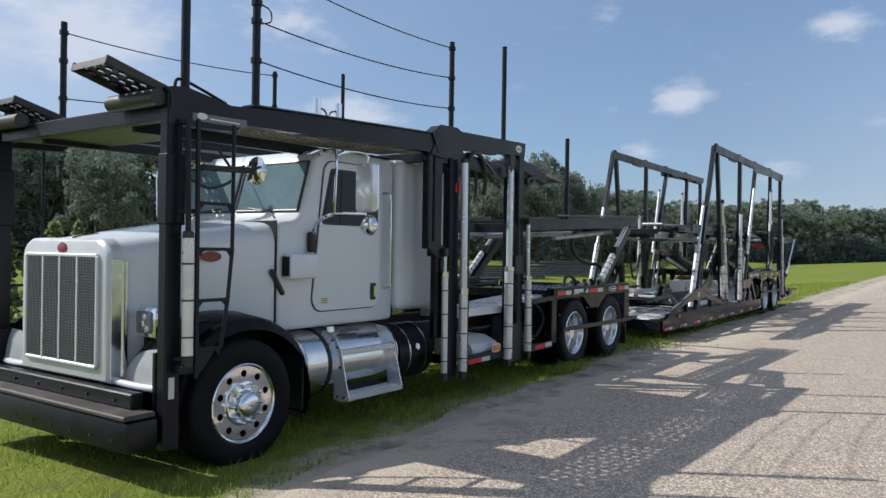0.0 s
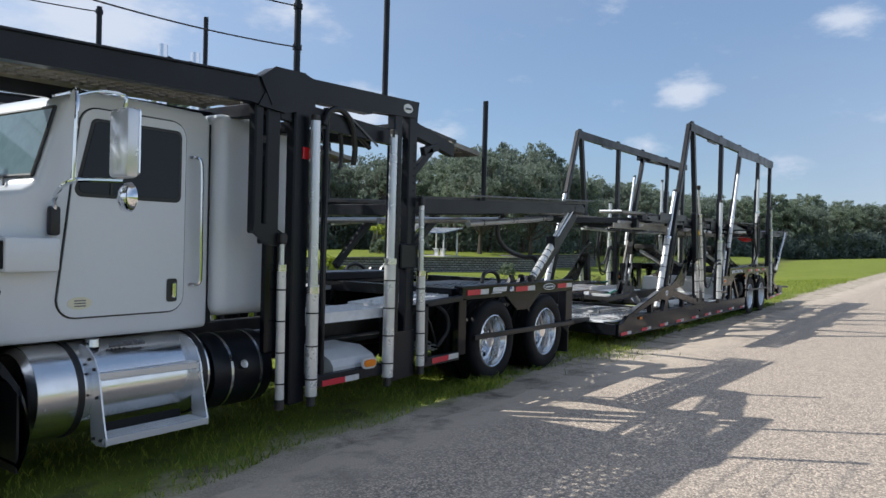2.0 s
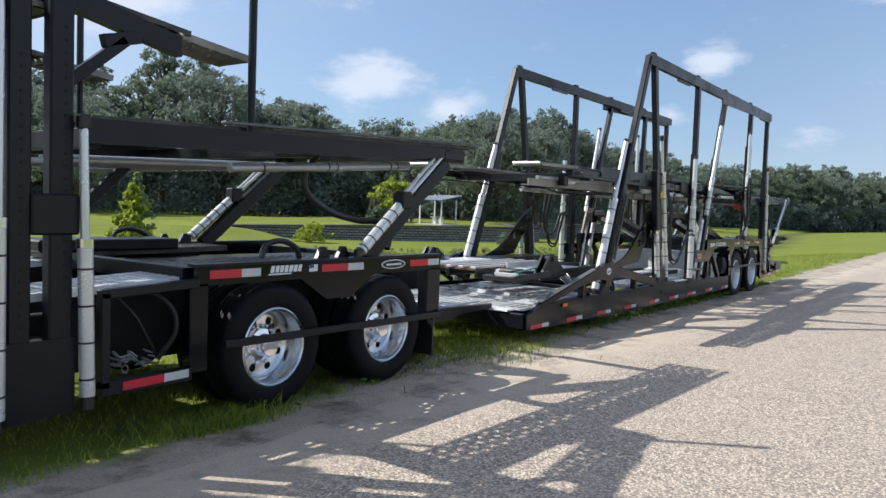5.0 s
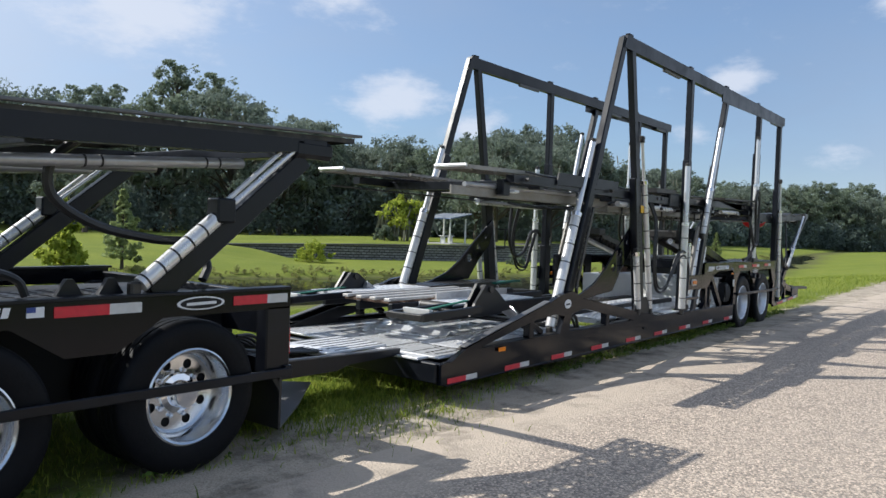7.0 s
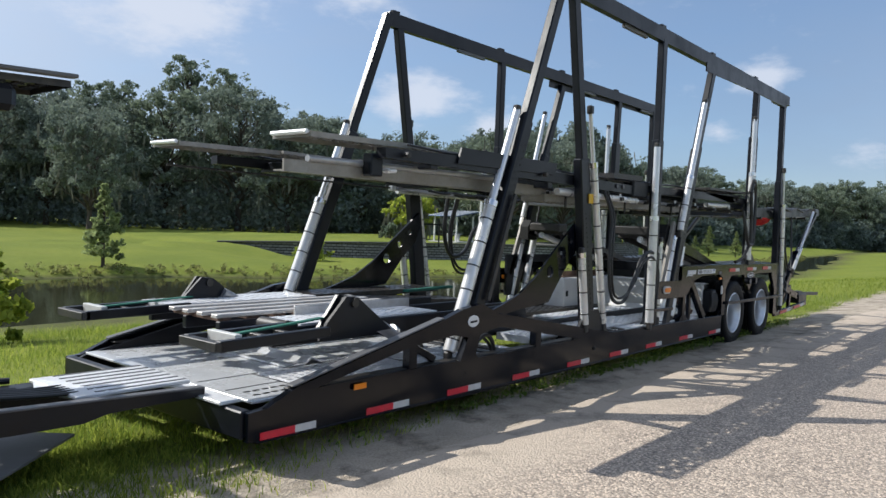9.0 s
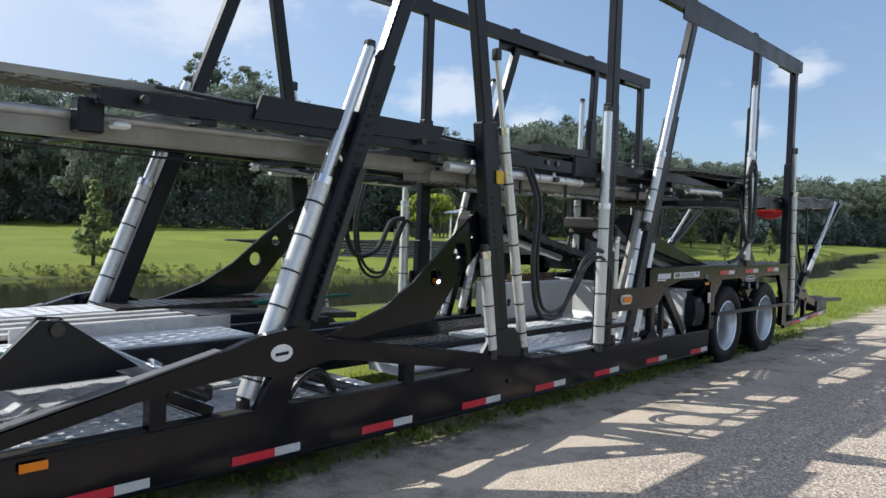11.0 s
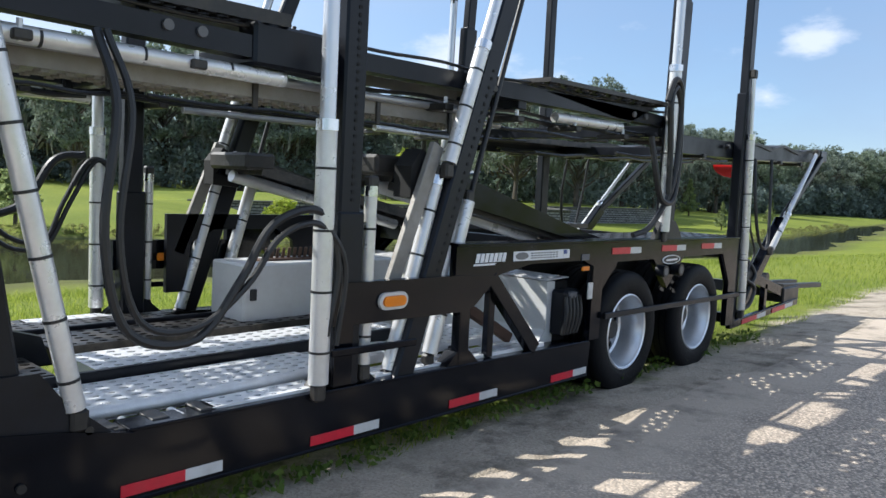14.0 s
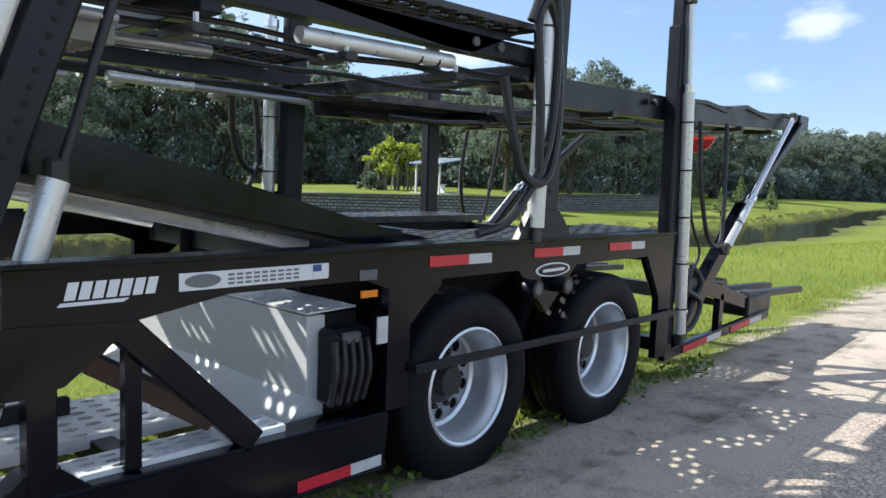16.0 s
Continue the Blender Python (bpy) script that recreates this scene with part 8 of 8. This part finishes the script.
    part("tail_roller", tube(BM(), [(26.1, fy(4.6), 0.66), (26.1, fy(4.9), 0.66)], 0.06, 14), M_BLACK, T, smooth=True)
    part("fender_roll", tube(BM(), [(25.15, fy(4.62), 0.7), (25.45, fy(4.62), 0.75)], 0.11, 14), M_BLACKW, T, smooth=True)

    # low running tracks between the posts
    part("low_track", tread(BM(), (17.3, 0.5), (19.9, 0.495), *sp(4.78, 5.16), 32, 6, 0.3, 0.014, 0.07), M_TREAD if sg > 0 else M_DTREAD, T, "bright perforated low track" if sg > 0 else "dark perforated low track")
    part("low_track", tread(BM(), (19.92, 0.475), (21.55, 0.465), *sp(4.89, 5.37), 17, 6, 0.34, 0.014, 0.05), M_TREAD if sg > 0 else M_DTREAD, T, "bright perforated low track" if sg > 0 else "dark perforated low track")
    part("low_track_edge", tube(BM(), [(17.3, fy(4.78), 0.47), (19.9, fy(4.78), 0.465)], 0.03, 10), M_TREAD, T, smooth=True)
    part("dark_track", tread(BM(), (17.05, 0.55), (18.6, 0.53), *sp(5.28, 5.7), 18, 6, 0.3, 0.014, 0.08), M_DTREAD, T, "dark perforated low track")
    part("low_track", tread(BM(), (18.8, 0.52), (20.9, 0.52), *sp(5.28, 5.68), 24, 5, 0.3, 0.014, 0.08), M_TREAD if sg > 0 else M_DTREAD, T, "worn perforated low track")
    part("track_rail", box(BM(), 16.5, 21.0, *sp(5.19, 5.23), 0.46, 0.54, 0.006), M_BLACK, T)
    part("rail_shelf", tread(BM(), (19.0, 0.475), (19.6, 0.475), *sp(4.54, 4.68), 8, 2, 0.26, 0.012, 0.02), M_TREAD, T)
    for k in range(3):
        x = 18.5 + k * 0.22
        part("shelf_rung", box(BM(), x, x + 0.08, *sp(4.54, 4.68), 0.44, 0.475, 0.004), M_DTREAD, T)
        part("shelf_roller", tube(BM(), [(x + 0.15, fy(4.56), 0.45), (x + 0.15, fy(4.68), 0.45)], 0.02, 8), M_TREAD, T)

part("spine_plate", plate(BM(), ((16.95, 0.47), (18.75, 0.47), (18.7, 0.62), (18.45, 0.7), (17.0, 0.7)), 5.73, 5.81), M_BLACK, T, "black deck spine plate")
# wheels
for x in (22.71, 24.03):
    for fy, s in zip(both(), (1, -1)):
        wheel(T, "trailer", x, fy(4.53), 0.417, s, 0.495)
        wheel(T, "trailer", x, fy(4.85), 0.417, s, 0.495)
    part("axle", tube(BM(), [(x, 4.9, 0.42), (x, far(4.9), 0.42)], 0.08, 16), M_BLACKW, T)

# nose: tow bar, platform, front skirt
part("tow_bar", box(BM(), 12.0, 13.75, C - 0.16, C + 0.16, 0.31, 0.44, 0.02), M_BLACK, T, "black tow bar")
part("tow_head", box(BM(), 11.9, 12.3, C - 0.3, C + 0.3, 0.2, 0.42, 0.03), M_BLACKW, T)
pan = [(11.99, 4.58), (12.5, 4.98), (13.15, 5.55), (12.7, 6.1), (11.99, 6.2)]
part("tow_pan", loft(BM(), [[(x, y, 0.13) for x, y in pan], [(x, y, 0.145) for x, y in pan]]), M_GREY, T, "scuffed grey pan under the coupling")
part("tow_wing", plate(BM(), ((12.3, 0.36), (12.95, 0.355), (13.1, 0.39), (13.75, 0.4), (13.75, 0.45), (12.32, 0.5)), 5.0, 5.06), M_BLACK, T)
part("gang_plate", box(BM(), 12.98, 13.75, 5.17, 5.85, 0.455, 0.48, 0.006), M_TREAD, T, "bright ribbed gang plate")
lip = BM()
loft(lip, [[(12.9, 5.56, 0.44), (13.07, 5.16, 0.44), (13.07, 5.16, 0.452), (12.9, 5.56, 0.452)], [(13.0, 5.84, 0.466), (13.2, 5.175, 0.466), (13.2, 5.175, 0.484), (13.0, 5.84, 0.484)]])
part("gang_lip", lip, M_TREAD, T, "bent lip of the gang plate")
for k in range(7):
    part("plate_rib", box(BM(), 13.12, 13.74, 5.21 + k * 0.1, 5.232 + k * 0.1, 0.478, 0.484, 0.002), M_GREY, T)
part("nose_skirt", box(BM(), 13.72, 13.8, 4.55, far(4.55), 0.2, 0.38, 0.01), M_BLACK, T, "black nose skirt")
part("nose_step", box(BM(), 13.7, 13.95, 4.75, 5.6, 0.385, 0.41, 0.006), M_TREAD, T, "bright step edge")
part("nose_floor", box(BM(), 13.85, 16.74, 4.62, far(4.62), 0.395, 0.415, 0.004), M_FLOOR, T, "scuffed bright floor plate")
part("nose_grate", tread(BM(), (14.4, 0.425), (15.6, 0.425), 4.72, 5.3, 15, 8, 0.36, 0.006, 0.008), M_TREAD, T, "perforated floor plate")
for x0, x1, y0, y1 in ((13.9, 16.7, 5.325, 5.333), (14.36, 14.37, 4.64, 5.32), (15.66, 15.67, 4.64, 6.9), (13.9, 14.36, 4.98, 4.988)):
    part("floor_seam", box(BM(), x0, x1, y0, y1, 0.4155, 0.4185, 0), M_DARK, T)
for k in range(10):
    part("floor_slot", box(BM(), 13.96 + 0.075 * (k % 5), 14.01 + 0.075 * (k % 5), 4.74 + 0.11 * (k // 5), 4.765 + 0.11 * (k // 5), 0.4155, 0.418, 0), M_DARK, T)
part("floor_sill", tread(BM(), (16.745, 0.43), (16.87, 0.43), 4.62, far(4.62), 2, 44, 0.28, 0.01, 0.09), M_DTREAD, T, "dark perforated cross sill")
part("sill_edge", box(BM(), 16.875, 16.98, 4.62, far(4.62), 0.4, 0.43, 0.004), M_TREAD, T)
bent = BM()
plate(bent, ((14.7, 0.42), (14.9, 0.42), (14.98, 0.455), (15.06, 0.42), (16.1, 0.42), (16.1, 0.432), (15.07, 0.434), (14.98, 0.47), (14.89, 0.434), (14.7, 0.434)), 5.35, far(5.35))
part("floor_bend", bent, M_FLOOR, T, "bent bright floor plate")
for fy in both():
    hose(T, [(12.0, fy(5.5), 0.75), (12.15, fy(5.5), 0.72), (12.35, fy(5.52), 0.52), (12.8, fy(5.6), 0.46)], 0.03, 20)
    hose(T, [(12.0, fy(5.4), 0.7), (12.2, fy(5.42), 0.66), (12.4, fy(5.46), 0.48), (12.9, fy(5.6), 0.46)], 0.022, 20)
for k in range(5):
    hose(T, [(12.02, 5.15 + k * 0.07, 0.72 - k * 0.02), (12.2, 5.18 + k * 0.06, 0.7 - k * 0.02), (12.4, 5.2 + k * 0.06, 0.56), (12.75, 5.25 + k * 0.05, 0.5), (13.05, 5.3 + k * 0.06, 0.47)], 0.014, 20)
part("tow_edge", bar(BM(), (12.32, 5.03, 0.505), (13.75, 5.03, 0.456), 0.07, 0.012, 0.003), M_GREY, T)
part("tow_lug", box(BM(), 12.1, 12.4, 5.05, 5.12, 0.2, 0.42, 0.01), M_BLACKW, T)
hose(T, [(16.13, 4.62, 0.43), (16.2, 4.6, 0.56), (16.33, 4.6, 0.625), (16.43, 4.6, 0.58), (16.52, 4.62, 0.45)], 0.02, 24)
hose(T, [(16.1, 4.66, 0.43), (16.19, 4.64, 0.54), (16.32, 4.64, 0.6), (16.43, 4.64, 0.55), (16.53, 4.66, 0.45)], 0.015, 24)

# raised front platform with its tracks, ladder-like centre and fingers
Z = 0.84
pf = part("platform_frame", box(BM(), 14.3, 17.2, 5.0, 5.06, 0.66, 0.8, 0.01), M_BLACK, T, "black raised platform frame")
for y in (5.52, 5.98, 6.5, 6.9):
    part("platform_beam", box(BM(), 14.2, 17.2, y, y + 0.06, 0.7, 0.8, 0.008), M_BLACK, pf)
part("platform_track", tread(BM(), (14.6, Z - 0.03), (16.2, Z - 0.03), 5.06, 5.5, 16, 5, 0.3, 0.014, 0.05), M_TREAD, pf, "bright perforated platform track")
part("platform_lip", box(BM(), 14.9, 16.3, 5.5, 5.52, Z - 0.06, Z + 0.04, 0.003), M_WORNALU, pf)
for y in (5.56, 5.76, 5.96, 6.16):
    part("platform_slat", box(BM(), 14.2, 16.2, y, y + 0.085, Z - 0.02, Z + 0.01, 0.006), M_WORNALU, pf, "weathered aluminium platform slat")
for k in range(8):
    part("platform_rung", box(BM(), 14.25 + k * 0.26, 14.33 + k * 0.26, 5.56, 6.26, Z - 0.05, Z - 0.022, 0.004), M_RUST, pf, "rusty platform rung")
part("platform_track", tread(BM(), (14.3, Z), (15.9, Z), 6.4, 6.86, 16, 5, 0.3, 0.014, 0.05), M_TREAD, pf, "bright perforated platform track")
part("platform_track", tread(BM(), (15.95, Z), (17.9, Z), 6.48, 6.92, 20, 5, 0.3, 0.014, 0.05), M_DTREAD, pf, "dark perforated platform track")
part("platform_track", tread(BM(), (16.3, Z - 0.02), (17.9, Z - 0.1), 6.0, 6.45, 18, 6, 0.3, 0.014, 0.05), M_DTREAD, pf, "dark perforated platform track")
for y in (6.42, 4.64):
    fg = part("platform_finger", bar(BM(), (13.6, y, Z - 0.05), (14.5, y, Z - 0.03), 0.06, 0.07), M_BLACK, pf)
    part("finger_rail", bar(BM(), (13.6, y + 0.36, Z - 0.05), (14.5, y + 0.36, Z - 0.03), 0.06, 0.07), M_BLACK, fg)
    part("finger_tip", bar(BM(), (13.6, y - 0.03, Z - 0.05), (13.6, y + 0.39, Z - 0.05), 0.07, 0.06), M_BLACKW, fg)
    part("strap", bar(BM(), (13.75, y + 0.1, Z), (14.7, y + 0.3, Z + 0.02), 0.05, 0.012, 0.002), M_GREENSTRAP, fg, "green webbing strap")
    part("strap_loop", box(BM(), 13.74, 13.79, y + 0.02, y + 0.34, Z - 0.08, Z + 0.01, 0.004), M_TAPEW, fg)
    for k in range(3):
        part("finger_rung", bar(BM(), (13.85 + k * 0.22, y, Z - 0.05), (13.85 + k * 0.22, y + 0.36, Z - 0.05), 0.05, 0.03), M_BLACKW, fg)
part("strap", bar(BM(), (16.9, 6.1, Z + 0.03), (18.3, 6.6, Z - 0.02), 0.07, 0.03, 0.006), M_GREENSTRAP, pf, "green webbing strap")
part("strap_roll", tube(BM(), [(14.42, 4.98, Z - 0.04), (14.42, 5.3, Z - 0.04)], 0.055, 12), M_BLACKW, pf, smooth=True)
for y in (4.78, 6.72):
    wg = part("lift_bracket", plate(BM(), ((14.55, 0.72), (14.85, 0.72), (15.3, 0.75), (14.92, 1.02), (14.8, 1.03), (14.62, 0.85)), y, y + 0.03), M_BLACK, T, "black triangular lift bracket")
    part("lift_bracket_twin", plate(BM(), ((14.6, 0.72), (15.25, 0.74), (14.95, 1.02), (14.84, 1.03)), y + 0.14, y + 0.17), M_BLACK, wg)
    part("lift_pin", tube(BM(), [(14.88, y - 0.02, 0.98), (14.88, y + 0.19, 0.98)], 0.035, 12), M_BLACKW, wg)
    ram(T, (15.75, y + 0.09, 0.52), (14.9, y + 0.09, 0.97), 0.4, 0.055, 0.03, 0, body=M_BLACKW)
part("far_nose_panel", plate(BM(), ((13.76, 0.21), (13.76, 0.35), (13.84, 0.39), (14.82, 0.61), (15.1, 0.6), (15.15, 0.53), (14.77, 0.47), (15.2, 0.43), (16.4, 0.43), (16.4, 0.2)), far(4.64), far(4.6)), M_BLACK, T, "solid black panel under the nose arm")

# white wheel-well cover, pump, batteries
cov = BM()
loft(cov, [[(21.8, 4.7, 0.855), (21.8, far(4.7), 0.855), (21.9, far(4.7), 0.855), (21.9, 4.7, 0.855)], [(21.81, 4.7, 0.495), (21.81, far(4.7), 0.495), (21.9, far(4.7), 0.495), (21.9, 4.7, 0.495)],
           [(21.63, 4.7, 0.315), (21.63, far(4.7), 0.315), (21.9, far(4.7), 0.315), (21.9, 4.7, 0.315)]])
part("bulkhead", cov, M_WHITE2, T, "white sheet bulkhead ahead of the wheels")
part("bulkhead_top", tread(BM(), (21.8, 0.872), (22.08, 0.88), 4.7, far(4.7), 5, 22, 0.26, 0.01, 0.008), M_TREAD, T, "perforated bright top strip")
# near-black block paints the shade behind the bulkhead
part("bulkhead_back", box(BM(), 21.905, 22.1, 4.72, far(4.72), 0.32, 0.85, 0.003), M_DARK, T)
pump = part("pump_unit", box(BM(), 21.86, 22.08, 4.58, 4.71, 0.46, 0.8, 0.02), M_BLACK, T, "black pump unit with hoses")
for k in range(5):
    hose(T, [(21.86 + k * 0.045, 4.57, 0.76), (21.85 + k * 0.048, 4.55, 0.62), (21.84 + k * 0.045, 4.57, 0.48)], 0.015, 12)
part("pump_cap", box(BM(), 21.9, 22.0, 4.56, 4.6, 0.74, 0.79, 0.008), M_GREY, pump)
part("white_locker", box(BM(), 20.08, 21.5, 6.0, 6.42, 0.49, 0.91, 0.015), M_WHITE2, T, "long white steel locker")
part("locker_latch", box(BM(), 20.13, 20.18, 5.985, 6.002, 0.66, 0.74, 0.004), M_HOSE, T)
for k in range(20):
    part("lever", tube(BM(), [(20.38 + k * 0.05, 6.2, 0.9), (20.38 + k * 0.05, 6.18, 1.0)], 0.013, 6), M_RUST, T, "rusty orange-brown valve lever")
part("lever_rail", box(BM(), 20.3, 21.4, 6.14, 6.24, 0.905, 0.925, 0.004), M_RUST, T)
arch = plate(BM(), ((20.0, 0.6), (20.15, 0.6), (20.2, 0.98), (20.4, 1.08), (21.0, 1.08), (21.15, 0.98), (21.2, 0.6), (21.4, 0.6), (21.4, 1.2), (20.0, 1.2)), far(4.62), far(4.58))
part("far_arch", arch, M_BLACK, T, "black arched side plate")
tray = part("floor_strap", box(BM(), 17.2, 18.4, 5.9, 6.3, 0.52, 0.55, 0.006), M_DTREAD, T)

part("rail_shelf", tread(BM(), (20.0, 0.462), (21.6, 0.455), 4.56, 4.725, 18, 3, 0.36, 0.012, 0.03), M_TREAD, T, "bright perforated shelf behind the side rail")
part("rusty_strut", bar(BM(), (20.82, 4.82, 0.83), (21.32, 4.66, 0.5), 0.06, 0.07, 0.006), M_RUST, T, "rusty brown strut")
part("rusty_strut", bar(BM(), (20.86, 4.95, 0.83), (21.4, 4.8, 0.5), 0.05, 0.05, 0.006), M_BLACKW, T)
# cross members
for x, z, h in ((14.0, 0.3, 0.12), (15.3, 0.3, 0.1), (16.6, 0.38, 0.1), (17.9, 0.42, 0.1), (19.4, 0.4, 0.1), (21.0, 0.4, 0.1), (22.2, 1.06, 0.14), (24.8, 1.02, 0.16), (25.0, 0.3, 0.1), (26.85, 0.43, 0.14),
                (15.6, 2.1, 0.1), (17.4, 2.06, 0.1), (19.3, 2.08, 0.1), (21.3, 2.1, 0.1), (23.3, 2.08, 0.1), (25.0, 2.02, 0.1), (27.7, 2.14, 0.1), (23.3, 1.08, 0.1)):
    part("cross_member", bar(BM(), (x, 4.645, z), (x, far(4.645), z), 0.09, h), M_BLACK, T)
# half-round red warning board under the rear cross member
board = [(5.81 + 0.28 * math.cos(a), 2.03 - 0.18 * math.sin(a)) for a in np.linspace(0, math.pi, 17)]
rl = loft(BM(), [[(27.85, y, z) for y, z in board], [(27.875, y, z) for y, z in board]])
part("far_rod", tube(BM(), [(21.75, 6.6, 2.0), (22.3, 6.6, 1.995)], 0.03, 12), M_CYL, T, "pale hydraulic tube", smooth=True)
part("far_rod", tube(BM(), [(22.3, 6.6, 1.995), (23.22, 6.6, 1.983)], 0.022, 12), M_TUBE, T, "pale hydraulic tube", smooth=True)
part("red_flag_board", rl, M_REDLENS, T, "half-round red warning board under the rear deck")
part("yellow_tag", plate(BM(), ((17.965, 1.885), (18.05, 1.885), (18.045, 1.985), (17.955, 1.985)), 4.505, 4.515), M_YELLOW, T, "yellow warning sticker")
# frames of small rungs on the far side
for y in (far(4.55),):
    rg = part("step_rack", tube(BM(), [(18.2, y, 1.3), (18.5, y, 1.3), (18.5, y, 1.6)], 0.012, 6), M_BLACK, T)
    part("rack_rung", tube(BM(), [(18.2, y, 1.6), (18.55, y, 1.6)], 0.012, 6), M_BLACK, rg)
    hose(T, [(18.6, far(4.6), 2.0), (18.55, far(4.6), 1.5), (18.7, far(4.6), 1.2), (19.0, far(4.6), 1.25), (19.2, far(4.6), 1.55), (19.4, far(4.6), 1.6)], 0.028, 40)
